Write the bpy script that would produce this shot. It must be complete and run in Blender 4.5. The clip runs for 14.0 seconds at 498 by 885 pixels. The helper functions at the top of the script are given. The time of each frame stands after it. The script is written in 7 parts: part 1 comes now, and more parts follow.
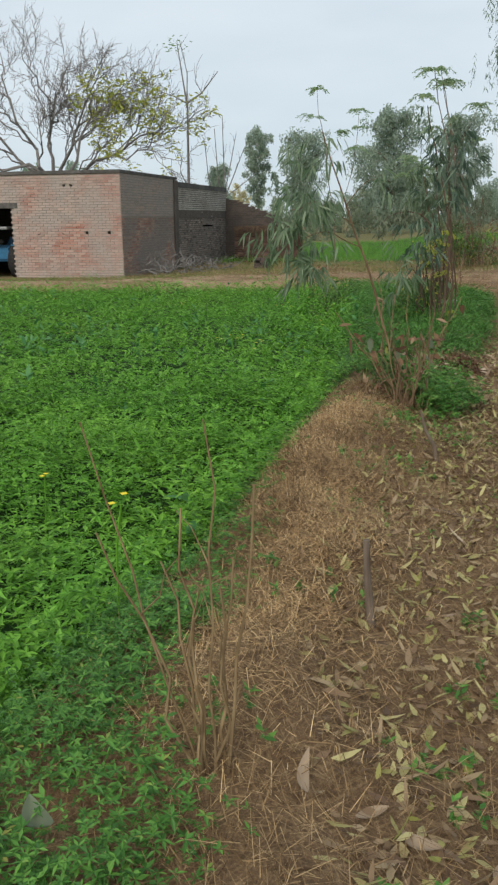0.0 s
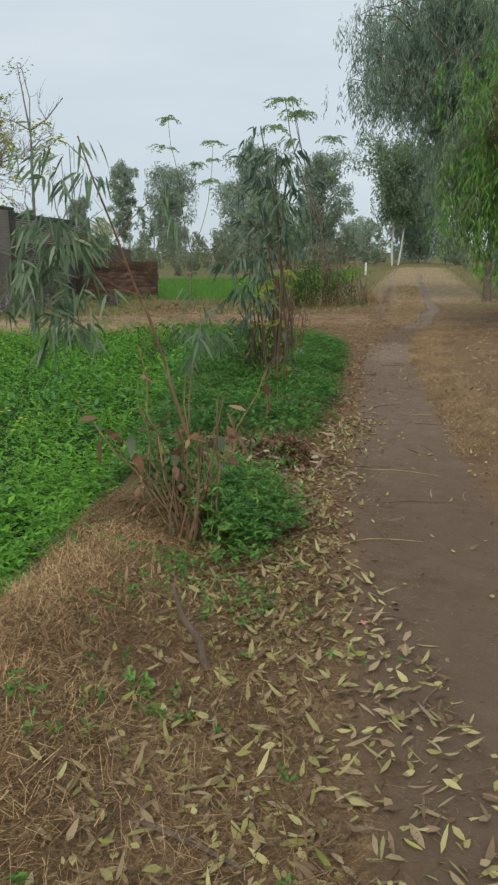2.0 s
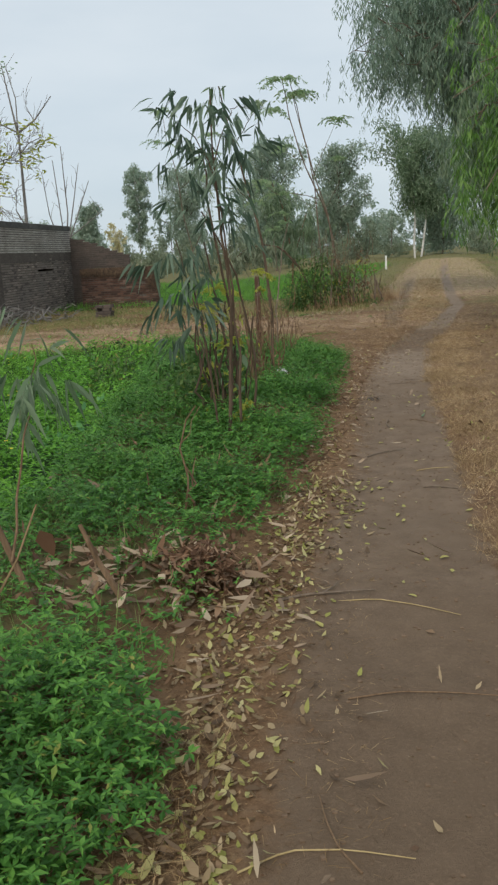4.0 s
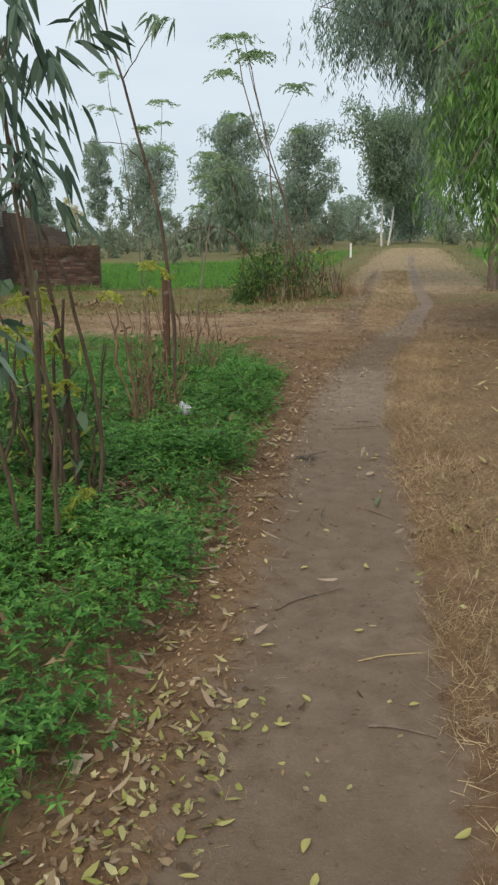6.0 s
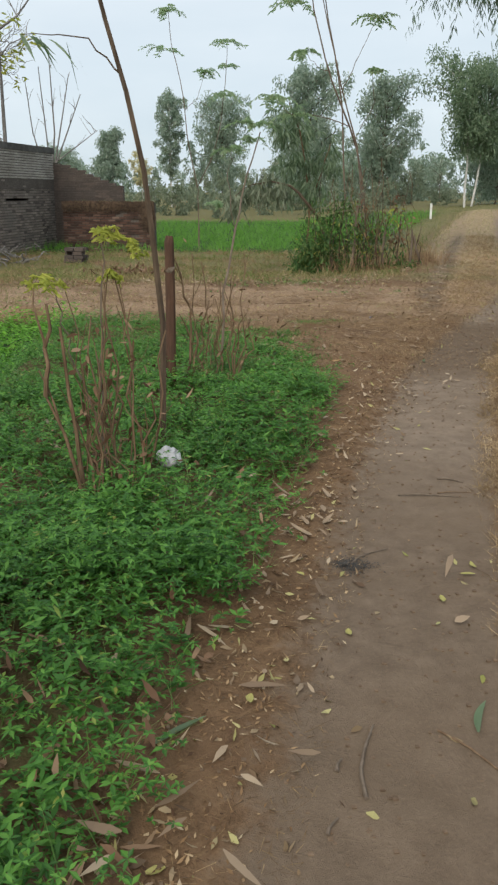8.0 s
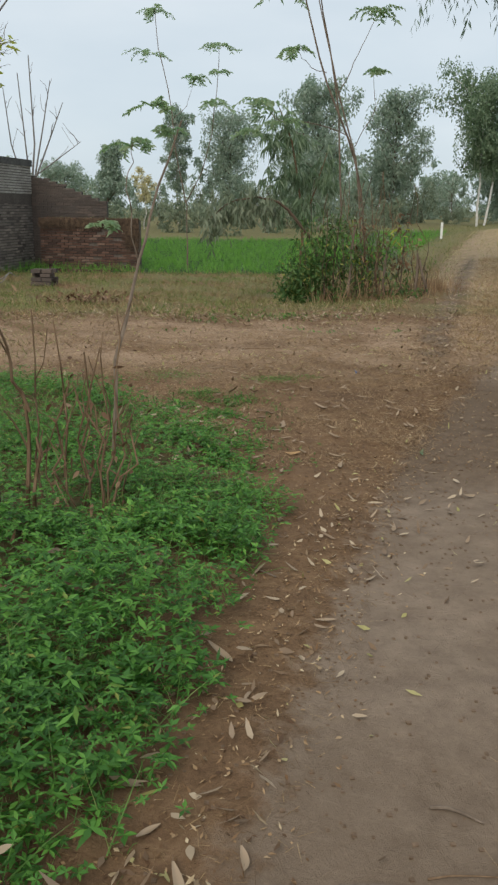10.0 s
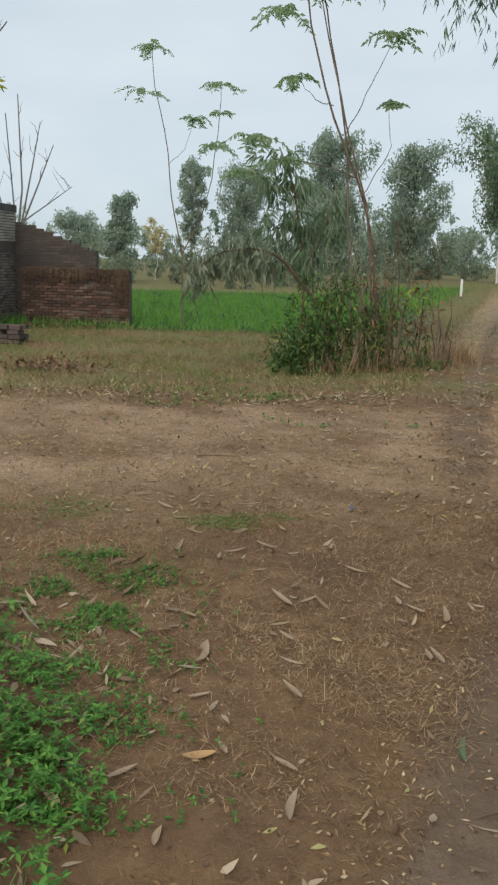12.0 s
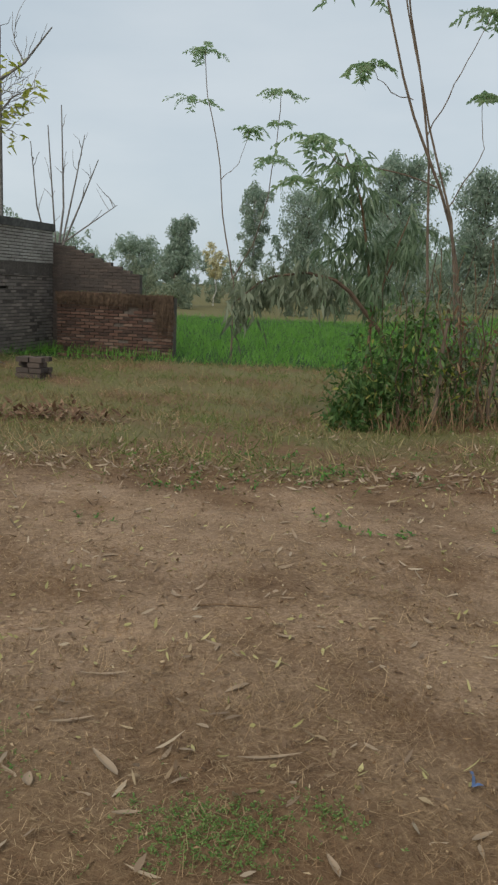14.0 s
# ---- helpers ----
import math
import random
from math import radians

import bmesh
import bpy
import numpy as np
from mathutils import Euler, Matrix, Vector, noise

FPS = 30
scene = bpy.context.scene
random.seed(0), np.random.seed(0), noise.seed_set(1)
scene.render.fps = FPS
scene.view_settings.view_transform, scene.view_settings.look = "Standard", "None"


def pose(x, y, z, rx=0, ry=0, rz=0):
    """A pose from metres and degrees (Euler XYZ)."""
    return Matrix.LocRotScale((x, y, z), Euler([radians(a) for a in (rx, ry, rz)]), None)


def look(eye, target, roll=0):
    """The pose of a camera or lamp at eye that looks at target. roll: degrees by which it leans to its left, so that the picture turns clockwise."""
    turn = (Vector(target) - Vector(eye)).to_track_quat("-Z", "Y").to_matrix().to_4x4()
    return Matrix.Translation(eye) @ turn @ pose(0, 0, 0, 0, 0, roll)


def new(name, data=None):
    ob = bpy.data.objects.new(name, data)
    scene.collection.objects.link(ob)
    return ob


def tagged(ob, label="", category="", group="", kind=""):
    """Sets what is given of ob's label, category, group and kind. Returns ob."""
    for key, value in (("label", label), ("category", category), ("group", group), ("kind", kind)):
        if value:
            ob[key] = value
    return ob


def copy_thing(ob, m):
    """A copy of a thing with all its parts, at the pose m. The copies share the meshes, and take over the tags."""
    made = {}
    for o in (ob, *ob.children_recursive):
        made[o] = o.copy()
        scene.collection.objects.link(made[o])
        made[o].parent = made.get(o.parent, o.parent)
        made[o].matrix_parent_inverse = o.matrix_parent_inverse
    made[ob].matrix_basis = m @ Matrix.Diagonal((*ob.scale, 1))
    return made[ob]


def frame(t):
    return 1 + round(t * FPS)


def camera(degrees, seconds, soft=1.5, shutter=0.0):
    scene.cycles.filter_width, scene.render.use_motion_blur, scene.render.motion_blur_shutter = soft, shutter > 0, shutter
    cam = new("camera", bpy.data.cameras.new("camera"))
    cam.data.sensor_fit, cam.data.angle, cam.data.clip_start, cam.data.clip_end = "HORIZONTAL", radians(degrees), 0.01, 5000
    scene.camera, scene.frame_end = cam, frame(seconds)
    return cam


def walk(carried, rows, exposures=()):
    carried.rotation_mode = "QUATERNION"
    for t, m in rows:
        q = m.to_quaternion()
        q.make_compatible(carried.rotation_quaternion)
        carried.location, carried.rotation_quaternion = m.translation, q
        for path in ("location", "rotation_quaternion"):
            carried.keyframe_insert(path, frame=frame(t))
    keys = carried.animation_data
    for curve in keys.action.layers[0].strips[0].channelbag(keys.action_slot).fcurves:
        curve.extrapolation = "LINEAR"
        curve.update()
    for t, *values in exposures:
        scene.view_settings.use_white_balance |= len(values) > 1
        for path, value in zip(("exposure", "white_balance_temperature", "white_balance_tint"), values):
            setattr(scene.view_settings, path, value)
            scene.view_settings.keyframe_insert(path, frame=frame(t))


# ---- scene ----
cam = camera(32.9, 14.0, soft=2.4)
PATH = [
    (0, (0.151, 0.461, 1.46), (0.138, 2.393, 0.944), -0.5),
    (0.5, (0.42, 0.962, 1.452), (0.616, 2.901, 1.0), 0.9),
    (1, (0.614, 1.484, 1.459), (0.89, 3.412, 1.002), -0.5),
    (1.5, (0.862, 2.039, 1.477), (1.066, 3.983, 1.053), -1.3),
    (2, (1.021, 2.618, 1.473), (1.296, 4.549, 1.032), 0.1),
    (2.5, (1.311, 3.202, 1.438), (1.526, 5.134, 0.968), -2.6),
    (3, (1.515, 3.739, 1.409), (1.681, 5.663, 0.889), -2.9),
    (3.5, (1.714, 4.299, 1.394), (1.893, 6.228, 0.898), -3.2),
    (4, (1.993, 4.955, 1.406), (2.192, 6.896, 0.967), -2.8),
    (4.2, (2.059, 5.197, 1.394), (2.295, 7.129, 0.934), -2.1),
    (6.3, (2.911, 7.868, 1.423), (3.196, 9.786, 0.931), -0.6),
    (6.5, (2.934, 8.082, 1.397), (3.203, 9.996, 0.884), -0.4),
    (7, (3.06, 8.618, 1.407), (3.232, 10.536, 0.87), -1.5),
    (7.5, (3.267, 9.229, 1.394), (3.297, 11.158, 0.867), -1.7),
    (8, (3.409, 9.777, 1.389), (3.531, 11.69, 0.819), 0.2),
    (8.5, (3.671, 10.32, 1.364), (3.829, 12.237, 0.814), -0.3),
    (9, (3.803, 10.899, 1.351), (3.958, 12.816, 0.802), 0.3),
    (9.2, (3.84, 11.126, 1.362), (3.967, 13.04, 0.796), -0.3),
    (11.3, (4.522, 13.782, 1.418), (4.599, 15.726, 0.954), 2.6),
    (11.5, (4.549, 14.041, 1.431), (4.636, 15.985, 0.971), 2.8),
    (12, (4.645, 14.649, 1.402), (4.709, 16.603, 0.981), 1.6),
    (12.5, (4.744, 15.24, 1.389), (4.793, 17.19, 0.947), 1.5),
    (13, (4.794, 15.819, 1.409), (4.938, 17.767, 0.978), 0.4),
    (13.5, (4.87, 16.458, 1.426), (4.898, 18.427, 1.072), 0.6),
    (14, (4.795, 17.08, 1.412), (4.72, 19.044, 1.045), 2.3),
]
walk(cam, [(t, look(eye, target, roll)) for t, eye, target, roll in PATH], [(0, 0.16), (1, 0.06), (2.5, 0.04), (3.5, 0.28), (4, 0.08), (6.5, 0.28), (7, 0.34), (7.5, 0.22), (8.5, 0.32), (9, 0.12), (11.5, 0.12), (12.5, 0.1), (13, 0.2), (13.5, -0.1), (14, -0.1)])


# ---- world and light: a bright overcast sky ----
world = bpy.data.worlds.new("overcast")
scene.world = world
world.use_nodes = True
wt = world.node_tree
wt.nodes.clear()
w_out = wt.nodes.new("ShaderNodeOutputWorld")
w_bg = wt.nodes.new("ShaderNodeBackground")
w_sky = wt.nodes.new("ShaderNodeTexSky")
w_sky.sky_type, w_sky.sun_disc = "NISHITA", False
w_sky.sun_elevation, w_sky.sun_rotation = radians(42), radians(200)
w_coord = wt.nodes.new("ShaderNodeTexCoord")
w_map = wt.nodes.new("ShaderNodeMapping")
w_map.inputs["Scale"].default_value = (1.0, 1.0, 3.2)
w_noise = wt.nodes.new("ShaderNodeTexNoise")
w_noise.inputs["Scale"].default_value, w_noise.inputs["Detail"].default_value = 2.2, 5
w_ramp = wt.nodes.new("ShaderNodeValToRGB")
w_ramp.color_ramp.elements[0].position, w_ramp.color_ramp.elements[0].color = 0.3, (5.3, 6.25, 7.0, 1)
w_ramp.color_ramp.elements[1].position, w_ramp.color_ramp.elements[1].color = 0.72, (7.1, 7.75, 8.2, 1)
w_mix = wt.nodes.new("ShaderNodeMixRGB")
w_mix.inputs["Fac"].default_value = 0.9
wt.links.new(w_coord.outputs["Generated"], w_map.inputs["Vector"])
wt.links.new(w_map.outputs["Vector"], w_noise.inputs["Vector"])
wt.links.new(w_noise.outputs["Fac"], w_ramp.inputs["Fac"])
wt.links.new(w_sky.outputs["Color"], w_mix.inputs["Color1"])
wt.links.new(w_ramp.outputs["Color"], w_mix.inputs["Color2"])
wt.links.new(w_mix.outputs["Color"], w_bg.inputs["Color"])
w_bg.inputs["Strength"].default_value = 0.101
wt.links.new(w_bg.outputs["Background"], w_out.inputs["Surface"])

sun_data = bpy.data.lights.new("sun", "SUN")
sun_data.energy, sun_data.angle, sun_data.color = 2.45, radians(40), (1.0, 0.93, 0.81)
sun = new("sun", sun_data)
sun.matrix_world = look((0, 0, 21.8), (10, 22, 0))


# ---- materials ----
def nodes_of(name):
    m = bpy.data.materials.new(name)
    m.use_nodes = True
    t = m.node_tree
    t.nodes.clear()
    return m, t


def add(t, kind, **values):
    n = t.nodes.new(kind)
    for key, value in values.items():
        n.inputs[key.replace("_", " ")].default_value = value
    return n


def ramp(t, fac, stops):
    r = t.nodes.new("ShaderNodeValToRGB")
    e = r.color_ramp.elements
    while len(e) < len(stops):
        e.new(0.5)
    for el, (p, c) in zip(e, stops):
        el.position, el.color = p, (*c, 1)
    t.links.new(fac, r.inputs["Fac"])
    return r.outputs["Color"]


def mixed(t, fac, a, b, blend="MIX"):
    n = t.nodes.new("ShaderNodeMixRGB")
    n.blend_type = blend
    for key, v in (("Fac", fac), ("Color1", a), ("Color2", b)):
        if isinstance(v, (int, float)):
            n.inputs[key].default_value = v
        elif isinstance(v, tuple):
            n.inputs[key].default_value = (*v, 1)
        else:
            t.links.new(v, n.inputs[key])
    return n.outputs["Color"]


def noise_of(t, scale, detail=4, rough=0.55, stretch=None):
    c = t.nodes.new("ShaderNodeTexCoord")
    v = c.outputs["Object"]
    if stretch:
        mp = add(t, "ShaderNodeMapping", Scale=stretch)
        t.links.new(v, mp.inputs["Vector"])
        v = mp.outputs["Vector"]
    n = add(t, "ShaderNodeTexNoise", Scale=scale, Detail=detail, Roughness=rough)
    t.links.new(v, n.inputs["Vector"])
    return n.outputs["Fac"]


def shade(t, color, rough=0.9, bump=None, strength=0.3, distance=0.01, translucent=0.0, spec=0.3):
    out = t.nodes.new("ShaderNodeOutputMaterial")
    p = add(t, "ShaderNodeBsdfPrincipled", Roughness=rough)
    p.inputs["Specular IOR Level"].default_value = spec
    if isinstance(color, tuple):
        p.inputs["Base Color"].default_value = (*color, 1)
    else:
        t.links.new(color, p.inputs["Base Color"])
    if bump is not None:
        b = add(t, "ShaderNodeBump", Strength=strength, Distance=distance)
        t.links.new(bump, b.inputs["Height"])
        t.links.new(b.outputs["Normal"], p.inputs["Normal"])
    last = p.outputs["BSDF"]
    if translucent:
        tr = t.nodes.new("ShaderNodeBsdfTranslucent")
        if isinstance(color, tuple):
            tr.inputs["Color"].default_value = (*color, 1)
        else:
            t.links.new(color, tr.inputs["Color"])
        mx = add(t, "ShaderNodeMixShader", Fac=translucent)
        t.links.new(last, mx.inputs[1])
        t.links.new(tr.outputs["BSDF"], mx.inputs[2])
        last = mx.outputs["Shader"]
    t.links.new(last, out.inputs["Surface"])


def leaf_mat(name, stops, translucent=0.3, rough=0.55, patch=None):
    """Foliage: every leaf takes its own tone from the stops; patch shifts the tone over the plot."""
    m, t = nodes_of(name)
    g = t.nodes.new("ShaderNodeNewGeometry")
    c = ramp(t, g.outputs["Random Per Island"], stops)
    if patch:
        c = mixed(t, ramp(t, noise_of(t, patch[0], 3), [(0.42, (0, 0, 0)), (0.62, (1, 1, 1))]), c, mixed(t, 1.0, c, patch[1], "MULTIPLY"))
    shade(t, c, rough, translucent=translucent, spec=0.35)
    return m


def grain_mat(name, a, b, scale, rough=0.9, bump=0.3, stretch=None, distance=0.01, spec=0.25):
    m, t = nodes_of(name)
    fine, big = noise_of(t, scale, 6, 0.6, stretch), noise_of(t, scale * 0.13, 3)
    c = ramp(t, fine, [(0.3, a), (0.7, b)])
    c = mixed(t, ramp(t, big, [(0.35, (0, 0, 0)), (0.7, (0.45, 0.45, 0.45))]), c, tuple(0.55 * v for v in a))
    shade(t, c, rough, fine, bump, distance, spec=spec)
    return m


M_CROP = leaf_mat("crop_leaf", [(0, (0.066, 0.185, 0.015)), (0.5, (0.13, 0.325, 0.027)), (1, (0.22, 0.45, 0.055))], 0.36, patch=(0.5, (0.78, 0.9, 0.95)))
M_MUSTARD = leaf_mat("mustard_leaf", [(0, (0.055, 0.18, 0.05)), (0.6, (0.09, 0.25, 0.075)), (1, (0.15, 0.33, 0.13))], 0.35)
M_WEED = leaf_mat("weed_leaf", [(0, (0.036, 0.112, 0.02)), (0.5, (0.08, 0.222, 0.036)), (0.97, (0.15, 0.33, 0.056)), (1, (0.3, 0.3, 0.07))], 0.3, patch=(1.3, (0.75, 0.8, 0.78)))
M_FINEGRASS = leaf_mat("fine_grass", [(0, (0.08, 0.17, 0.035)), (0.6, (0.15, 0.27, 0.065)), (1, (0.28, 0.34, 0.12))], 0.4)
M_STRAW = leaf_mat("straw", [(0, (0.085, 0.05, 0.025)), (0.45, (0.215, 0.135, 0.066)), (0.8, (0.37, 0.25, 0.125)), (1, (0.55, 0.4, 0.22))], 0.15, 0.8, patch=(1.6, (0.55, 0.5, 0.42)))
M_GOLD = leaf_mat("dry_grass", [(0, (0.17, 0.105, 0.055)), (0.5, (0.37, 0.255, 0.14)), (1, (0.58, 0.45, 0.27))], 0.2, 0.8, patch=(2.0, (0.68, 0.66, 0.6)))
M_OLIVE = leaf_mat("olive_grass", [(0, (0.11, 0.14, 0.04)), (0.45, (0.22, 0.2, 0.085)), (1, (0.4, 0.32, 0.17))], 0.3, 0.8, patch=(0.6, (0.55, 0.85, 0.5)))
M_PALEGRASS = leaf_mat("bleached_grass", [(0, (0.15, 0.092, 0.048)), (0.5, (0.34, 0.225, 0.125)), (1, (0.52, 0.385, 0.23))], 0.2, 0.8, patch=(1.4, (0.66, 0.6, 0.55)))
M_GREYLEAF = leaf_mat("drooping_grey_leaf", [(0, (0.1, 0.13, 0.08)), (0.6, (0.17, 0.205, 0.13)), (1, (0.28, 0.31, 0.22))], 0.4)
M_WHEAT = leaf_mat("wheat_blade", [(0, (0.09, 0.23, 0.03)), (1, (0.16, 0.35, 0.055))], 0.35)
M_LITTER = leaf_mat("litter_leaf", [(0, (0.09, 0.052, 0.03)), (0.3, (0.2, 0.13, 0.075)), (0.6, (0.36, 0.275, 0.165)), (0.61, (0.25, 0.23, 0.08)), (1, (0.44, 0.39, 0.18))], 0.12, 0.7)
M_PALELEAF = leaf_mat("pale_leaf", [(0, (0.16, 0.105, 0.066)), (0.5, (0.29, 0.21, 0.14)), (1, (0.44, 0.35, 0.245))], 0.1, 0.65)
M_YELLOWLEAF = leaf_mat("yellow_leaf", [(0, (0.24, 0.22, 0.05)), (0.6, (0.36, 0.33, 0.11)), (1, (0.44, 0.38, 0.17))], 0.15, 0.6)
M_EUC = leaf_mat("eucalyptus_leaf", [(0, (0.1, 0.16, 0.085)), (0.6, (0.17, 0.245, 0.14)), (1, (0.28, 0.35, 0.23))], 0.45, 0.55)
M_EUCDARK = leaf_mat("dark_eucalyptus_leaf", [(0, (0.055, 0.095, 0.065)), (0.6, (0.1, 0.155, 0.105)), (1, (0.19, 0.255, 0.185))], 0.35, 0.5)
M_EUCBLUE = leaf_mat("blue_eucalyptus_leaf", [(0, (0.15, 0.22, 0.16)), (0.6, (0.25, 0.345, 0.255)), (1, (0.38, 0.46, 0.36))], 0.6, 0.5)
M_EUCBRIGHT = leaf_mat("young_eucalyptus_leaf", [(0, (0.075, 0.165, 0.035)), (0.6, (0.135, 0.275, 0.06)), (1, (0.24, 0.38, 0.11))], 0.45, 0.45)
M_MORINGA = leaf_mat("moringa_leaf", [(0, (0.27, 0.4, 0.22)), (0.6, (0.38, 0.5, 0.3)), (1, (0.5, 0.58, 0.36))], 0.75)
M_YELLOWISH = leaf_mat("yellowing_leaf", [(0, (0.28, 0.33, 0.05)), (1, (0.5, 0.5, 0.1))], 0.5)
M_PLUME = leaf_mat("pale_plume", [(0, (0.5, 0.46, 0.26)), (1, (0.68, 0.64, 0.42))], 0.5)
M_BUSH = leaf_mat("bush_leaf", [(0, (0.036, 0.085, 0.022)), (0.6, (0.07, 0.142, 0.036)), (0.93, (0.135, 0.205, 0.058)), (1, (0.34, 0.32, 0.08))], 0.4)
# Far-tree and scrub tones are paled and greyed: distance haze put into the colour.
M_HAZEDLEAF = leaf_mat("hazed_far_leaf", [(0, (0.22, 0.3, 0.22)), (0.6, (0.33, 0.41, 0.32)), (1, (0.44, 0.5, 0.41))], 0.6)
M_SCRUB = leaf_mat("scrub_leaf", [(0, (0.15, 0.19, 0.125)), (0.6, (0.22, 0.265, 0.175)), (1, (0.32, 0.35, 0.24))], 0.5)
M_BARK = grain_mat("bark", (0.1, 0.075, 0.055), (0.22, 0.17, 0.13), 30, stretch=(1, 1, 0.2))
M_PALEBARK = grain_mat("pale_bark", (0.42, 0.4, 0.37), (0.66, 0.64, 0.6), 14, stretch=(1, 1, 0.3))
M_STALK = grain_mat("dry_stalk", (0.1, 0.06, 0.034), (0.25, 0.165, 0.1), 40, stretch=(1, 1, 0.15))
M_GREYTWIG = grain_mat("grey_twig", (0.13, 0.12, 0.112), (0.29, 0.27, 0.25), 30)
M_STEM = grain_mat("brown_stem", (0.14, 0.09, 0.045), (0.32, 0.23, 0.125), 45, stretch=(1, 1, 0.15))
M_DEADLEAF = leaf_mat("dead_leaf", [(0, (0.08, 0.04, 0.022)), (0.6, (0.19, 0.105, 0.06)), (1, (0.36, 0.24, 0.15))], 0.25, 0.75)
M_FALLEN = leaf_mat("fallen_leaf", [(0, (0.07, 0.042, 0.024)), (0.3, (0.2, 0.135, 0.07)), (0.55, (0.33, 0.255, 0.15)), (0.66, (0.24, 0.25, 0.055)), (0.85, (0.31, 0.29, 0.1)), (1, (0.45, 0.41, 0.2))], 0.2, 0.6)
M_DARKSTEM = grain_mat("dark_stem", (0.05, 0.034, 0.025), (0.15, 0.105, 0.07), 40, stretch=(1, 1, 0.15))
M_YELLOWSTALK = grain_mat("yellow_stalk", (0.3, 0.22, 0.1), (0.48, 0.37, 0.19), 40)
M_DRYBROWN = leaf_mat("withered_grass", [(0, (0.12, 0.07, 0.04)), (0.6, (0.25, 0.16, 0.09)), (1, (0.4, 0.28, 0.16))], 0.2, 0.8)
M_REDPOST = grain_mat("post_wood", (0.055, 0.03, 0.021), (0.14, 0.075, 0.048), 35, stretch=(1, 1, 0.12))

# ---- the lie of the land ----
PATH_Y = [-60, -4, 0, 3, 5, 6.8, 8.7, 10.2, 12, 13.7, 17, 20, 24.4, 28, 34, 64, 90, 400]
PATH_X = [-14, 1.0, 1.5, 1.95, 2.3, 2.75, 3.2, 3.6, 4.07, 4.55, 5.7, 7.15, 9.1, 10.2, 12.15, 22.5, 31.5, 140]
FIELD_Y = [-60, 0, 2.5, 3.4, 4.6, 5.3, 6.3, 7.5, 9.2, 13.3, 17, 20]
FIELD_X = [-16, -1.2, -0.62, -0.35, 0.1, 0.3, 0.55, 0.85, 1.14, 1.75, 2.0, 2.1]
WEED_Y = [5.9, 6.3, 6.85, 7.6, 8.73, 10.3, 11.4, 12.05, 13.07, 14.75, 15.8, 17.07, 17.9, 18.9, 19.6]
WEED_X = [1.3, 1.55, 1.72, 1.9, 2.33, 2.92, 3.24, 3.37, 3.7, 4.15, 4.36, 4.25, 3.7, 2.6, 1.4]
FIELD_FAR = 20.3
BANK_Y = [1.2, 2.0, 2.3, 2.5, 2.8, 3.25, 3.65, 4.7, 5.35, 6.2, 7.0]
BANK_X = [0.0, -0.04, -0.04, -0.16, -0.1, 0.1, 0.15, 0.22, 0.32, 0.6, 0.8]


def smooth(a, b, v):
    k = np.clip((v - a) / (b - a), 0, 1)
    return k * k * (3 - 2 * k)


def wobble(x, y, size, seed=0.0):
    """A cheap smooth unevenness between -1 and 1."""
    x, y = np.asarray(x, float) / size, np.asarray(y, float) / size
    return (np.sin(1.7 * x + 2.3 * y + seed) + np.sin(-2.9 * x + 1.1 * y + 2 * seed + 1) + np.sin(0.7 * x - 3.1 * y + 3 * seed + 2) + np.sin(4.3 * x + 3.7 * y + seed * 5)) / 4


def path_x(y):
    return np.interp(y, PATH_Y, PATH_X)


RUT_Y = [17.6, 18.6, 19.7, 21.8, 24.4, 28.8, 33, 45, 64]
RUT_X = [5.6, 5.9, 6.2, 6.75, 7.62, 9.15, 10.6, 14.2, 20.9]


def bank_x(y):
    """Where the straw bank begins beside the green fringe of the field."""
    return np.interp(y, BANK_Y, BANK_X)


def rut_x(y):
    """The second wheel rut, which parts from the footpath at the crossing."""
    return np.interp(y, RUT_Y, RUT_X)


def strip(x, y):
    """1 on the strip of golden grass between the rut and the footpath."""
    return smooth(0.16, 0.34, x - rut_x(y)) * smooth(0.12, 0.3, path_x(y) - x) * smooth(19.6, 20.6, y + 0.3 * wobble(x, y, 0.5, 2))


def field_x(y):
    return np.interp(y, FIELD_Y, FIELD_X)


def weed_x(y):
    return np.interp(y, WEED_Y, WEED_X)


def in_field(x, y):
    """1 in the low crop field, 0 outside it."""
    return smooth(0.12, -0.28, x - field_x(y)) * smooth(FIELD_FAR + 0.3, FIELD_FAR - 0.2, y)


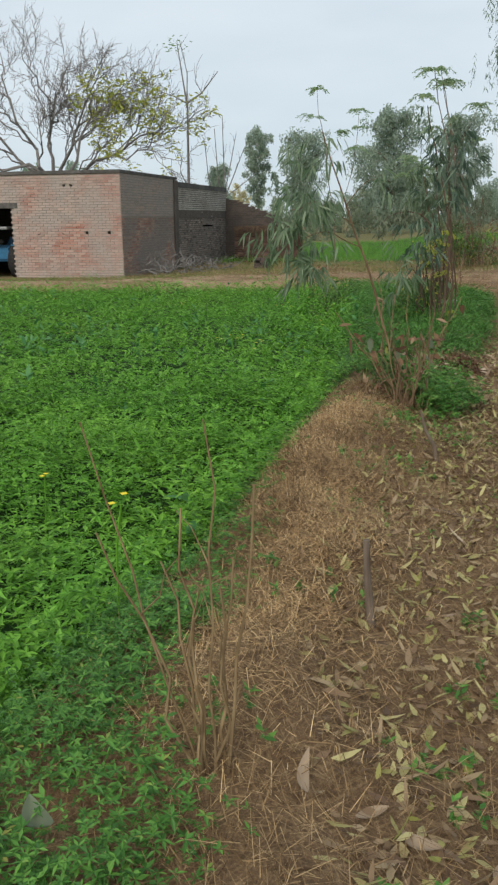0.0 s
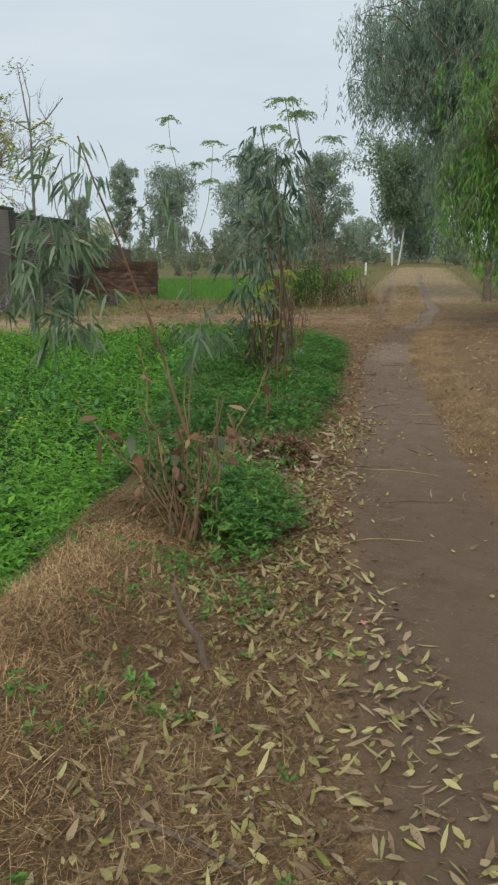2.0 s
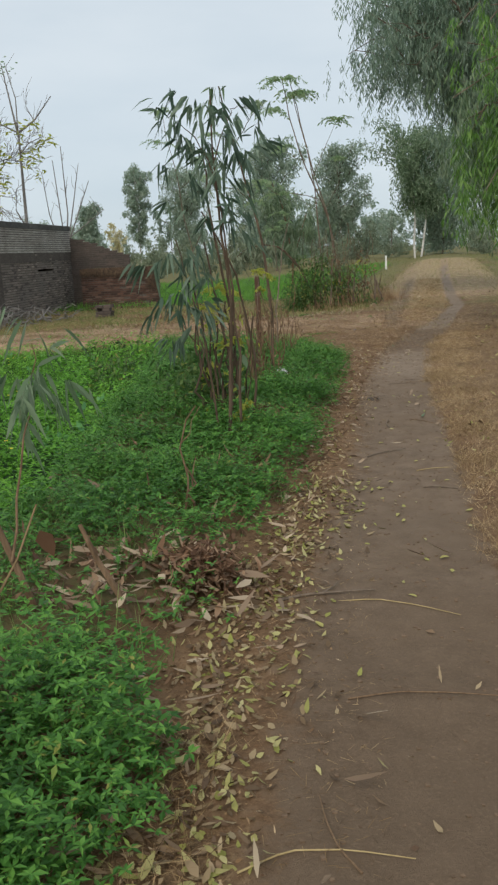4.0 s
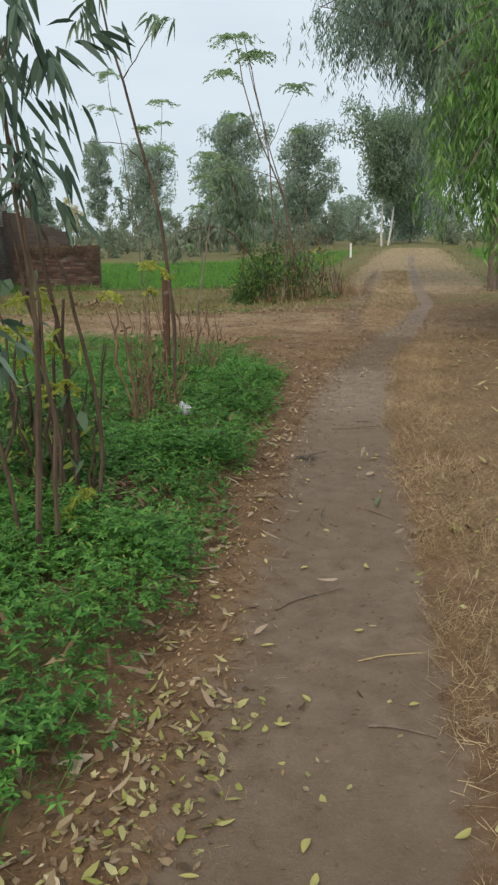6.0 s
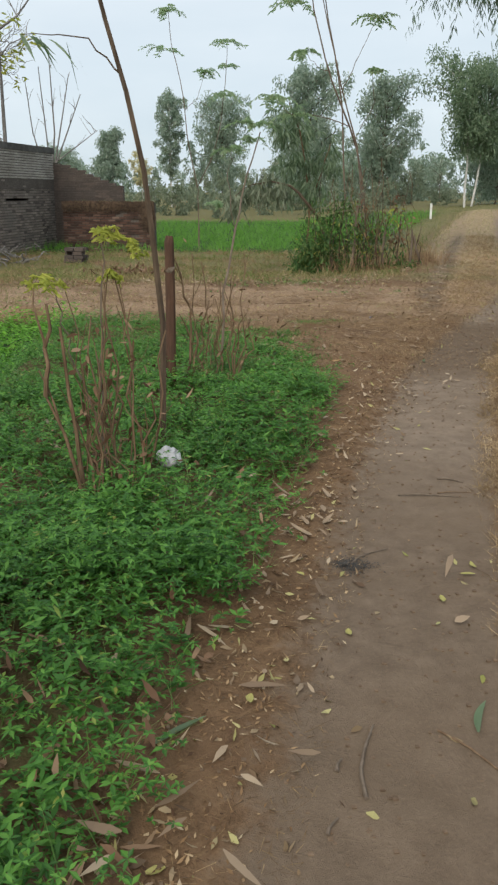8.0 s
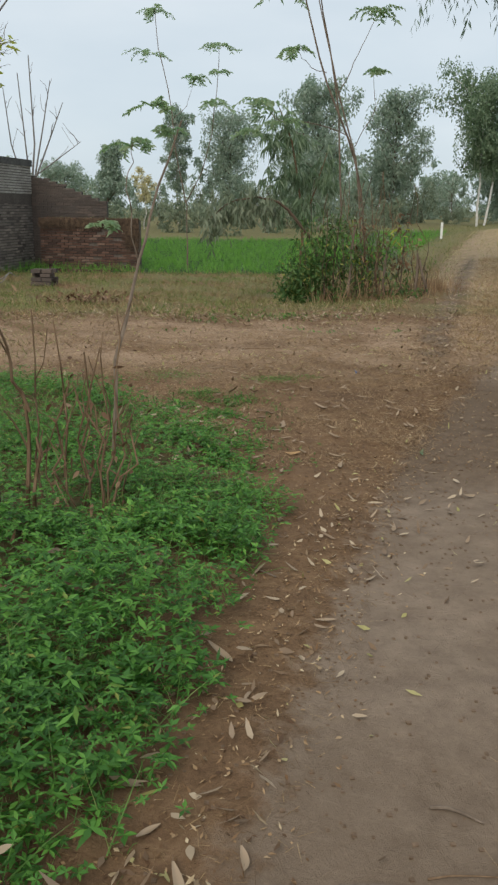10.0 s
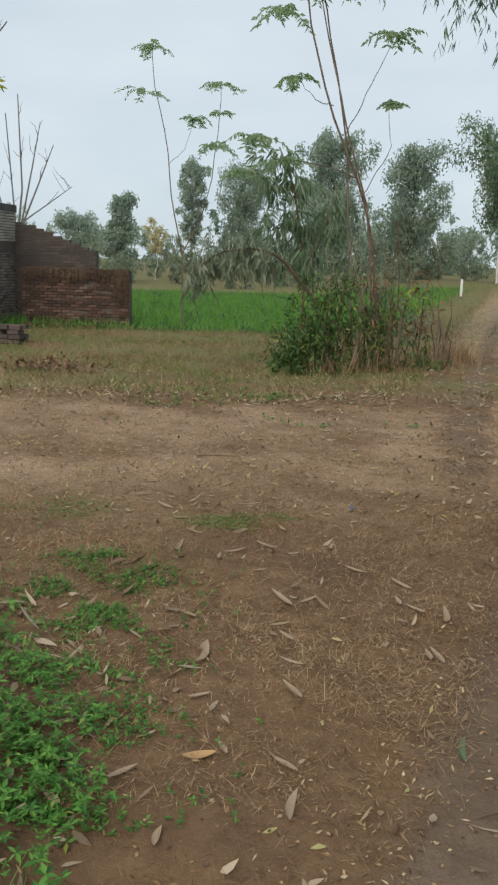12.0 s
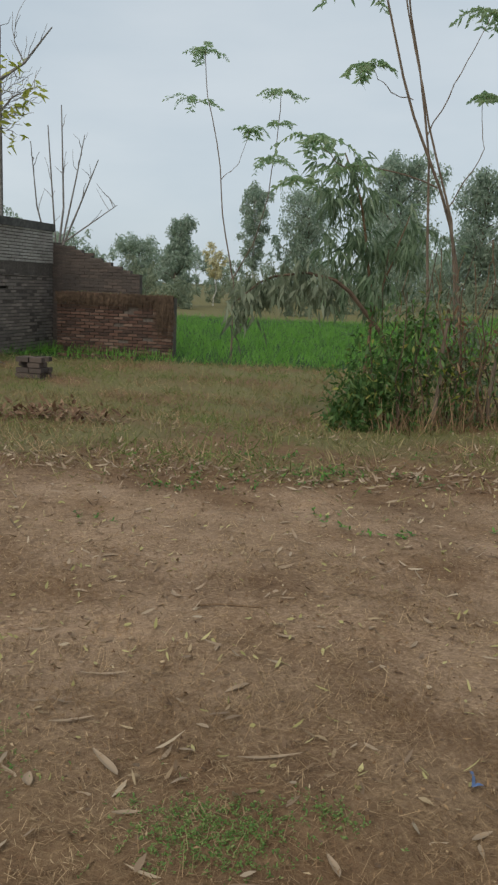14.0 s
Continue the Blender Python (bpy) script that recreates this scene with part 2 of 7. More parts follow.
def height(x, y):
    x, y = np.asarray(x, float), np.asarray(y, float)
    d = x - path_x(y)
    z = -0.3 * in_field(x, y)
    bank = np.exp(-((x - (bank_x(y) + 0.26)) / 0.36) ** 2) * smooth(-2, 2, y) * smooth(8.0, 5.6, y)
    z = z + bank * (0.17 + 0.05 * wobble(x, y, 0.5, 1))
    z = z + 0.05 * smooth(0.9, 1.8, d) * smooth(40, 15, y) + 0.10 * smooth(1.5, 4, d) * smooth(40, 15, y)
    z = z + 0.09 * smooth(0.02, -0.45, x - weed_x(y)) * smooth(6.2, 7.2, y) * smooth(19.4, 18.0, y) * (x > field_x(y) - 2) * (1 - in_field(x, y))
    far = smooth(22.5, 30, y) * smooth(8.8, 5.0, x - 0.12 * (y - 26))
    z = z - 0.33 * far
    z = z - 0.2 * smooth(20, 26, y) * smooth(0, -4, x) * (1 - far)
    road = smooth(3.0, 0.8, np.abs(d)) * smooth(25, 34, y) * smooth(200, 120, y)
    z = z + 0.2 * road + 0.35 * smooth(30, 80, y) * smooth(4, 14, x - 0.12 * (y - 26))
    near = smooth(60, 30, y)
    z = z + near * (0.012 * wobble(x, y, 0.35, 3) + 0.02 * wobble(x, y, 1.4, 4)) - 0.025 * smooth(0.6, 0.2, np.abs(d)) * near
    z = z - 0.015 * np.exp(-((d - 0.18) / 0.06) ** 2) * smooth(9, 6, y)
    return z


def grow(a, b, step, far_a, far_b):
    """Even steps from a to b, then ever wider ones out to the far ends."""
    mid = np.arange(a, b + step / 2, step)
    lo, hi, k = [], [], step
    while (lo[-1] if lo else a) > far_a:
        k *= 1.12
        lo.append((lo[-1] if lo else a) - k)
    k = step
    while (hi[-1] if hi else b) < far_b:
        k *= 1.12
        hi.append((hi[-1] if hi else b) + k)
    return np.concatenate([lo[::-1], mid, hi])


# ---- mesh helpers ----
class Soup:
    """Gathers many small quads into one mesh."""

    def __init__(self):
        self.v, self.f, self.n = [], [], 0

    def put(self, v, f):
        self.v.append(np.asarray(v, float).reshape(-1, 3))
        self.f.append(np.asarray(f, int).reshape(-1, 4) + self.n)
        self.n += len(self.v[-1])
        return self

    def mesh(self, name, material, flat=True):
        me = bpy.data.meshes.new(name)
        v, f = np.concatenate(self.v), np.concatenate(self.f)
        me.vertices.add(len(v))
        me.vertices.foreach_set("co", v.ravel())
        me.loops.add(f.size)
        me.loops.foreach_set("vertex_index", f.ravel().astype(np.int32))
        me.polygons.add(len(f))
        me.polygons.foreach_set("loop_start", np.arange(0, f.size, 4, dtype=np.int32))
        me.polygons.foreach_set("use_smooth", np.full(len(f), not flat))
        me.update(calc_edges=True)
        me.validate()
        me.materials.append(material)
        return me


def unit(v):
    return v / np.maximum(np.linalg.norm(v, axis=-1, keepdims=True), 1e-9)


LEAF = ((0, 0.12), (0.3, 1.0), (0.68, 0.75), (1, 0.05))
LONG = ((0, 0.15), (0.25, 1.0), (0.6, 0.85), (1, 0.05))
BLADE = ((0, 1.0), (0.5, 0.75), (1, 0.08))
STRIP = ((0, 0.8), (1, 0.35))
KITE = ()
SMALL = ((0, 0.2), (0.45, 1.0), (1, 0.1))


def blades(soup, p, way, side, length, width, droop=0.0, profile=LEAF, fold=0.0):
    """Leaves or blades from the points p along way, bent down by droop, all at once."""
    p, way, side = np.asarray(p, float), unit(np.asarray(way, float)), np.asarray(side, float)
    n = len(p)
    side = unit(side - way * (side * way).sum(-1, keepdims=True))
    up = np.cross(side, way)
    length, width, droop = (np.broadcast_to(np.asarray(a, float), n)[:, None] for a in (length, width, droop))
    rows = []
    if profile == KITE:
        c = p + way * length * 0.42 - np.array([0, 0, 1.0]) * droop * length * 0.18
        rows = [p, c - side * width * 0.5, p + way * length - np.array([0, 0, 1.0]) * droop * length, c + side * width * 0.5]
        soup.put(np.stack(rows, 1), np.array([[[0, 1, 2, 3]]]) + (np.arange(n) * 4)[:, None, None])
        return
    for s, w in profile:
        c = p + way * length * s - np.array([0, 0, 1.0]) * droop * length * s * s
        lift = up * (fold * w * width * 0.5)
        rows += [c - side * width * w * 0.5 + lift, c + side * width * w * 0.5 + lift]
    v = np.stack(rows, 1)
    k = len(profile)
    base = np.array([[2 * i, 2 * i + 1, 2 * i + 3, 2 * i + 2] for i in range(k - 1)])
    soup.put(v, (base[None] + (np.arange(n) * 2 * k)[:, None, None]))


def tube(soup, pts, radii, sides=6):
    pts = np.asarray(pts, float)
    radii = np.broadcast_to(np.asarray(radii, float), len(pts))
    ways = unit(np.gradient(pts, axis=0))
    ref = np.array([0.0, 0, 1]) if abs(ways[0][2]) < 0.9 else np.array([1.0, 0, 0])
    rings = []
    for p, w, r in zip(pts, ways, radii):
        a = unit(np.cross(w, ref))
        b = np.cross(w, a)
        ang = np.arange(sides) * 2 * np.pi / sides
        rings.append(p + r * (np.cos(ang)[:, None] * a + np.sin(ang)[:, None] * b))
    v = np.concatenate(rings + [pts[:1], pts[-1:]])
    f = [[i * sides + j, i * sides + (j + 1) % sides, (i + 1) * sides + (j + 1) % sides, (i + 1) * sides + j] for i in range(len(pts) - 1) for j in range(sides)]
    top, n = (len(pts) - 1) * sides, len(v)
    f += [[top + j, top + (j + 1) % sides, top + (j + 2) % sides, n - 1] for j in range(0, sides, 2)]
    f += [[(j + 2) % sides, (j + 1) % sides, j, n - 2] for j in range(0, sides, 2)]
    soup.put(v, f)


def boxes(soup, lo, hi):
    """Boxes between the corners lo and hi (rows)."""
    lo, hi = np.atleast_2d(lo).astype(float), np.atleast_2d(hi).astype(float)
    pick = np.array([[0, 0, 0], [1, 0, 0], [1, 1, 0], [0, 1, 0], [0, 0, 1], [1, 0, 1], [1, 1, 1], [0, 1, 1]])
    v = lo[:, None] * (1 - pick) + hi[:, None] * pick
    f = np.array([[3, 2, 1, 0], [4, 5, 6, 7], [0, 1, 5, 4], [1, 2, 6, 5], [2, 3, 7, 6], [3, 0, 4, 7]])
    soup.put(v, f[None] + (np.arange(len(lo)) * 8)[:, None, None])


def part(name, soup, material, parent=None, label="", flat=True):
    ob = new(name, soup.mesh(name, material, flat))
    ob.parent = parent
    return tagged(ob, label)


def thing(name, label, category, m, group="", kind=""):
    ob = new(name)
    ob.empty_display_size = 0.2
    ob.matrix_world = m
    return tagged(ob, label, category, group, kind)


RNG = np.random.default_rng(7)


def rnd(a, b, n=None):
    return RNG.uniform(a, b, n)


def around(n, flat=1.0):
    """n random ways; flat below 1 presses them towards the level."""
    v = RNG.normal(size=(n, 3))
    v[:, 2] *= flat
    return unit(v)


def bent(start, end, sag=0.0, jitter=0.0, n=6):
    """A crooked line from start to end."""
    start, end = np.asarray(start, float), np.asarray(end, float)
    s = np.linspace(0, 1, n)[:, None]
    pts = start * (1 - s) + end * s
    off = RNG.normal(size=(n, 3)) * jitter
    off[0] = 0
    pts = pts + off * np.sin(np.pi * np.minimum(s, 0.75))
    pts[:, 2] += (4 * sag * s * (1 - s))[:, 0]
    return pts


def along(pts, s):
    """Points at the fractions s of a polyline."""
    pts = np.asarray(pts, float)
    k = np.linspace(0, 1, len(pts))
    return np.stack([np.interp(s, k, pts[:, i]) for i in range(3)], -1)


# ---- ground ----
def ground_sheet():
    xs, ys = grow(-2.6, 12.2, 0.1, -900, 900), grow(0.5, 33, 0.1, -300, 1500)
    gx, gy = np.meshgrid(xs, ys)
    x, y = gx.ravel(), gy.ravel()
    z = height(x, y)
    n, m = len(xs), len(ys)
    i = (np.arange(m - 1)[:, None] * n + np.arange(n - 1)[None]).ravel()
    soup = Soup().put(np.stack([x, y, z], -1), np.stack([i, i + 1, i + n + 1, i + n], -1))
    me = soup.mesh("ground", ground_material(), flat=False)
    d = x - path_x(y)
    left, side = np.interp(y, [8, 11, 16, 19, 22, 30], [0.52, 0.34, 0.36, 0.3, 0.16, 0.13]), np.interp(y, [8, 17, 20, 22, 30], [0.3, 0.34, 0.24, 0.16, 0.13])
    soft = np.interp(y, [8, 18, 22], [1.0, 0.8, 0.45])
    worn = smooth(-left - 0.4 * soft, -left + 0.25 * soft, d) * smooth(side + 0.2 * soft, side - 0.15 * soft, d) * 0.9
    worn = worn * smooth(58, 40, y)
    rut = (0.62 + 0.3 * wobble(x, y, 0.45, 6)) * np.exp(-((x - rut_x(y) - 0.08 * wobble(x, y, 0.8, 2)) / 0.26) ** 2) * smooth(18.2, 21.0, y) * smooth(42, 30, y)
    # Mask that paints the path lighter further on, for its brightness in distant view.
    far_lift = (0.3 * smooth(7, 9.5, y) + 0.55 * smooth(12.5, 15.5, y)) * (1 - 0.85 * smooth(15.8, 16.8, y) * smooth(19.6, 18.6, y))
    cross = smooth(17.8, 19.6, y) * smooth(24.0, 22.4, y) * smooth(9.0, 6.5, x)
    pale = np.clip((0.68 + 0.3 * wobble(x, y, 1.1, 4)) * smooth(18.6, 20.4, y) * smooth(24.0, 22.6, y) * smooth(9.0, 6.5, x) + smooth(25, 29, y) * 0.9 + 0.5 * strip(x, y), 0, 1)
    green = in_field(x, y)
    weedy = smooth(0.1, -0.15, x - weed_x(y)) * smooth(6.0, 6.6, y) * smooth(19.6, 19.0, y)
    road = smooth(2.5, 1.5, np.abs(d)) * smooth(25, 29, y)
    wheat = smooth(35.0, 35.6, y) * smooth(64, 61, y) * (1 - smooth(4.2, 3.2, np.abs(d)))
    right = smooth(side, side + 0.3, d) * smooth(29, 25, y) * (0.85 + 0.35 * wobble(x, y, 0.8, 3))
    bank = smooth(0.0, 0.3, x - field_x(y)) * smooth(7.4, 6.2, y) * smooth(-0.35, -0.75, d)
    meadow = smooth(21.6, 25.0, y) * (1 - road) * (0.75 + 0.45 * wobble(x, y, 1.3, 5))
    straw = np.clip(bank + 0.9 * right + 0.9 * road + (0.62 + 0.32 * wobble(x, y, 0.9, 7) + 0.2 * wobble(x, y, 0.37, 2)) * cross + strip(x, y), 0, 1) * (1 - 0.8 * rut)
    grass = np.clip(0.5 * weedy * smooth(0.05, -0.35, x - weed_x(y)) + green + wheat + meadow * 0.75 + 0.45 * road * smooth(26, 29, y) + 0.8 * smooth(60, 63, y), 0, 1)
    for key, value in (("worn", worn), ("rut", rut), ("far_lift", far_lift), ("straw", straw), ("pale", pale), ("grass", grass), ("lush_shade", np.clip(green + wheat + weedy * 0.6, 0, 1))):
        a = me.attributes.new(key, "FLOAT", "POINT")
        a.data.foreach_set("value", value.astype(np.float32))
    return tagged(new("ground", me), "brown bare earth with straw, weeds and low fields", "ground", kind="structure")


def ground_material():
    m, t = nodes_of("ground_soil")

    def attr(key):
        a = t.nodes.new("ShaderNodeAttribute")
        a.attribute_name = key
        return a.outputs["Fac"]

    def math_node(op, a, b):
        n = t.nodes.new("ShaderNodeMath")
        n.operation = op
        for i, v in enumerate((a, b)):
            if isinstance(v, (int, float)):
                n.inputs[i].default_value = v
            else:
                t.links.new(v, n.inputs[i])
        return n.outputs[0]

    def broken(mask, n, amount=0.8):
        """A mask whose edge is frayed by noise."""
        v = math_node("ADD", mask, math_node("MULTIPLY", math_node("SUBTRACT", n, 0.5), amount))
        return ramp(t, v, [(0.35, (0, 0, 0)), (0.65, (1, 1, 1))])

    fine, mid, big = noise_of(t, 90, 8, 0.75), noise_of(t, 9, 8, 0.7), noise_of(t, 0.8, 5, 0.6)
    litter = noise_of(t, 55, 8, 0.8)
    threads = None
    for turn, stretch in ((0.3, (9, 75, 20)), (1.35, (11, 90, 20)), (2.4, (10, 80, 20))):
        tc = t.nodes.new("ShaderNodeTexCoord")
        mp = add(t, "ShaderNodeMapping", Rotation=(0, 0, turn))
        mp2 = add(t, "ShaderNodeMapping", Scale=stretch)
        warp = add(t, "ShaderNodeTexNoise", Scale=1.0, Detail=3, Roughness=0.6, Distortion=0.6)
        t.links.new(tc.outputs["Object"], mp.inputs["Vector"])
        t.links.new(mp.outputs["Vector"], mp2.inputs["Vector"])
        t.links.new(mp2.outputs["Vector"], warp.inputs["Vector"])
        threads = warp.outputs["Fac"] if threads is None else math_node("MAXIMUM", threads, warp.outputs["Fac"])
    mat_ = ramp(t, threads, [(0.56, (0, 0, 0)), (0.72, (1, 1, 1))])
    soil = ramp(t, fine, [(0.3, (0.065, 0.035, 0.018)), (0.68, (0.205, 0.126, 0.07))])
    soil = mixed(t, ramp(t, mid, [(0.42, (0, 0, 0)), (0.66, (0.8, 0.8, 0.8))]), soil, (0.25, 0.157, 0.088))
    soil = mixed(t, ramp(t, big, [(0.4, (0, 0, 0)), (0.65, (0.6, 0.6, 0.6))]), soil, (0.125, 0.073, 0.041))
    packed = ramp(t, mid, [(0.33, (0.088, 0.06, 0.039)), (0.67, (0.155, 0.107, 0.071))])
    packed = mixed(t, ramp(t, big, [(0.42, (0, 0, 0)), (0.6, (0.7, 0.7, 0.7))]), packed, (0.125, 0.087, 0.057))
    packed = mixed(t, ramp(t, fine, [(0.5, (0, 0, 0)), (0.7, (0.6, 0.6, 0.6))]), packed, (0.2, 0.142, 0.095))
    # Paler path tone: veil and brightness of the distant view, put into the colour.
    lifted = ramp(t, mid, [(0.3, (0.2, 0.15, 0.112)), (0.7, (0.32, 0.25, 0.192))])
    packed = mixed(t, math_node("MULTIPLY", attr("far_lift"), ramp(t, big, [(0.3, (0.95, 0.95, 0.95)), (0.7, (0.45, 0.45, 0.45))])), packed, lifted)
    pits = noise_of(t, 26, 5, 0.7)
    packed = mixed(t, ramp(t, pits, [(0.26, (0.45, 0.45, 0.45)), (0.42, (0, 0, 0))]), packed, (0.1, 0.068, 0.046))
    dry = ramp(t, litter, [(0.36, (0.075, 0.046, 0.025)), (0.54, (0.2, 0.13, 0.072)), (0.68, (0.4, 0.285, 0.165))])
    dry = mixed(t, math_node("MULTIPLY", attr("pale"), ramp(t, noise_of(t, 4.5, 8, 0.75), [(0.34, (0.35, 0.35, 0.35)), (0.54, (1, 1, 1))])), dry, ramp(t, litter, [(0.3, (0.34, 0.232, 0.155)), (0.55, (0.54, 0.385, 0.27)), (0.75, (0.68, 0.525, 0.385))]))
    turf = ramp(t, litter, [(0.3, (0.075, 0.075, 0.03)), (0.55, (0.155, 0.14, 0.06)), (0.75, (0.27, 0.215, 0.11))])
    # Near-black green under crop and weeds: shade between the plants, painted into the ground.
    lush_shade = ramp(t, mid, [(0.3, (0.012, 0.032, 0.008)), (0.7, (0.028, 0.07, 0.014))])
    dry = mixed(t, mat_, mixed(t, 0.35, dry, (0.1, 0.058, 0.03)), mixed(t, 0.45, dry, (0.42, 0.29, 0.16)))
    soil = mixed(t, mixed(t, 1.0, mat_, (0.4, 0.4, 0.4), "MULTIPLY"), soil, (0.24, 0.155, 0.085))
    c = mixed(t, broken(attr("straw"), litter, 1.0), soil, dry)
    damp = noise_of(t, 1.5, 5, 0.65)
    c = mixed(t, ramp(t, damp, [(0.5, (0, 0, 0)), (0.66, (0.5, 0.5, 0.5))]), c, mixed(t, 1.0, c, (0.55, 0.52, 0.5), "MULTIPLY"))
    c = mixed(t, ramp(t, damp, [(0.3, (0.6, 0.6, 0.6)), (0.42, (0, 0, 0))]), c, mixed(t, 1.0, c, (1.3, 1.27, 1.22), "MULTIPLY"))
    c = mixed(t, broken(attr("grass"), mid), c, mixed(t, attr("lush_shade"), turf, lush_shade))
    c = mixed(t, broken(attr("worn"), mid, 1.3), c, packed)
    c = mixed(t, broken(attr("rut"), litter, 1.0), c, ramp(t, fine, [(0.3, (0.085, 0.062, 0.045)), (0.7, (0.225, 0.168, 0.12))]))
    h = math_node("ADD", math_node("ADD", math_node("MULTIPLY", fine, 0.5), math_node("MULTIPLY", threads, 0.8)), math_node("ADD", mid, math_node("MULTIPLY", litter, 0.6)))
    shade(t, c, 0.95, h, 0.6, 0.014, spec=0.2)
    return m


ground_sheet()


# ---- building ----
def brick_mat(name, stops, grime, amount, alt=None):
    """alt: the tones of washed-out patches between the red ones."""
    m, t = nodes_of(name)
    g = t.nodes.new("ShaderNodeNewGeometry")
    o = t.nodes.new("ShaderNodeObjectInfo")
    a = t.nodes.new("ShaderNodeMath")
    a.operation = "ADD"
    t.links.new(g.outputs["Random Per Island"], a.inputs[0])
    t.links.new(o.outputs["Random"], a.inputs[1])
    f = t.nodes.new("ShaderNodeMath")
    f.operation = "FRACT"
    t.links.new(a.outputs[0], f.inputs[0])
    c = ramp(t, f.outputs[0], stops)
    if alt:
        c = mixed(t, ramp(t, noise_of(t, 0.55, 6, 0.65), [(0.44, (0, 0, 0)), (0.56, (1, 1, 1))]), c, ramp(t, f.outputs[0], alt))
    stain = ramp(t, noise_of(t, 0.9, 6, 0.7), [(0.5 - amount * 0.35, (0, 0, 0)), (0.78 - amount * 0.35, (1, 1, 1))])
    c = mixed(t, stain, c, grime)
    fine = noise_of(t, 45, 5, 0.65)
    c = mixed(t, ramp(t, fine, [(0.35, (0.35, 0.35, 0.35)), (0.7, (0, 0, 0))]), c, tuple(0.5 * v for v in grime))
    shade(t, c, 0.92, fine, 0.5, 0.01, spec=0.15)
    return m


RED = [(0, (0.2, 0.075, 0.045)), (0.4, (0.29, 0.12, 0.075)), (0.75, (0.35, 0.18, 0.12)), (1, (0.42, 0.28, 0.2))]
M_BRICKFRONT = brick_mat("weathered_brick", [(0, (0.34, 0.12, 0.085)), (0.5, (0.47, 0.21, 0.15)), (1, (0.53, 0.34, 0.27))], (0.4, 0.345, 0.31), 0.36, [(0, (0.34, 0.275, 0.24)), (0.5, (0.44, 0.37, 0.325)), (1, (0.5, 0.38, 0.32))])
M_BRICKSIDE = brick_mat("sooty_brick", [(p_, tuple(1.75 * v for v in c_)) for p_, c_ in RED], (0.27, 0.23, 0.205), 0.45, [(0, (0.2, 0.16, 0.14)), (1, (0.36, 0.29, 0.25))])
M_BRICKGREY = brick_mat("grey_washed_brick", [(0, (0.28, 0.23, 0.2)), (0.5, (0.42, 0.34, 0.29)), (1, (0.52, 0.36, 0.28))], (0.37, 0.33, 0.3), 0.5)
M_BRICKSOOT = brick_mat("burnt_brick", [(0, (0.075, 0.06, 0.052)), (0.5, (0.12, 0.092, 0.078)), (1, (0.19, 0.14, 0.115))], (0.085, 0.072, 0.065), 0.6)
M_BRICKDARK = brick_mat("dark_brick", [(0, (0.15, 0.12, 0.105)), (0.5, (0.28, 0.225, 0.19)), (1, (0.44, 0.36, 0.3))], (0.2, 0.175, 0.155), 0.45)
M_BRICKPALE = brick_mat("pale_brick", [(0, (0.42, 0.39, 0.35)), (0.5, (0.52, 0.49, 0.44)), (1, (0.6, 0.56, 0.5))], (0.3, 0.27, 0.24), 0.4)
M_BRICKLOW = brick_mat("mossy_red_brick", [(0, (0.06, 0.033, 0.027)), (0.5, (0.15, 0.07, 0.052)), (0.8, (0.24, 0.125, 0.09)), (1, (0.4, 0.27, 0.21))], (0.075, 0.056, 0.046), 0.5)
M_MORTAR = grain_mat("old_mortar", (0.24, 0.2, 0.17), (0.38, 0.33, 0.28), 20)
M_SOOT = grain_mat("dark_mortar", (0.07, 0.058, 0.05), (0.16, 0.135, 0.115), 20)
M_CEMENT = grain_mat("stained_cement", (0.06, 0.058, 0.054), (0.16, 0.15, 0.14), 6)
M_CHAFF = grain_mat("hanging_straw", (0.035, 0.024, 0.017), (0.15, 0.1, 0.065), 12)


def bricks_on(length, base, top, start=0.0, holes=(), course=0.076, long=0.235, proud=0.011, ragged=0.0):
    """Rows of lo and hi corners of bricks on a wall face that runs along local x, looking to local -y.
    top: a height, or a function of the place along the wall. holes: (x0, x1, z0, z1)."""
    lo, hi = [], []
    row, z = 0, base
    high = top if callable(top) else (lambda x: top)
    while z < max(high(x) for x in np.linspace(start, start + length, 40)) - 0.03:
        x = start - (row % 2) * long * 0.5
        while x < start + length - 0.02:
            a, b = max(x, start) + 0.006, min(x + long, start + length) - 0.006
            mid = (a + b) / 2
            if b - a > 0.04 and z + course * 0.8 <= high(mid) + 0.01 and not any(h[0] < mid < h[1] and h[2] < z + 0.04 < h[3] for h in holes):
                if not ragged or RNG.random() > ragged:
                    out = proud * rnd(0.4, 1.5)
                    lo.append((a, -out, z + rnd(0.005, 0.012)))
                    hi.append((b, 0.05, z + course - rnd(0.009, 0.017)))
            x += long
        row, z = row + 1, z + course
    return np.array(lo), np.array(hi)


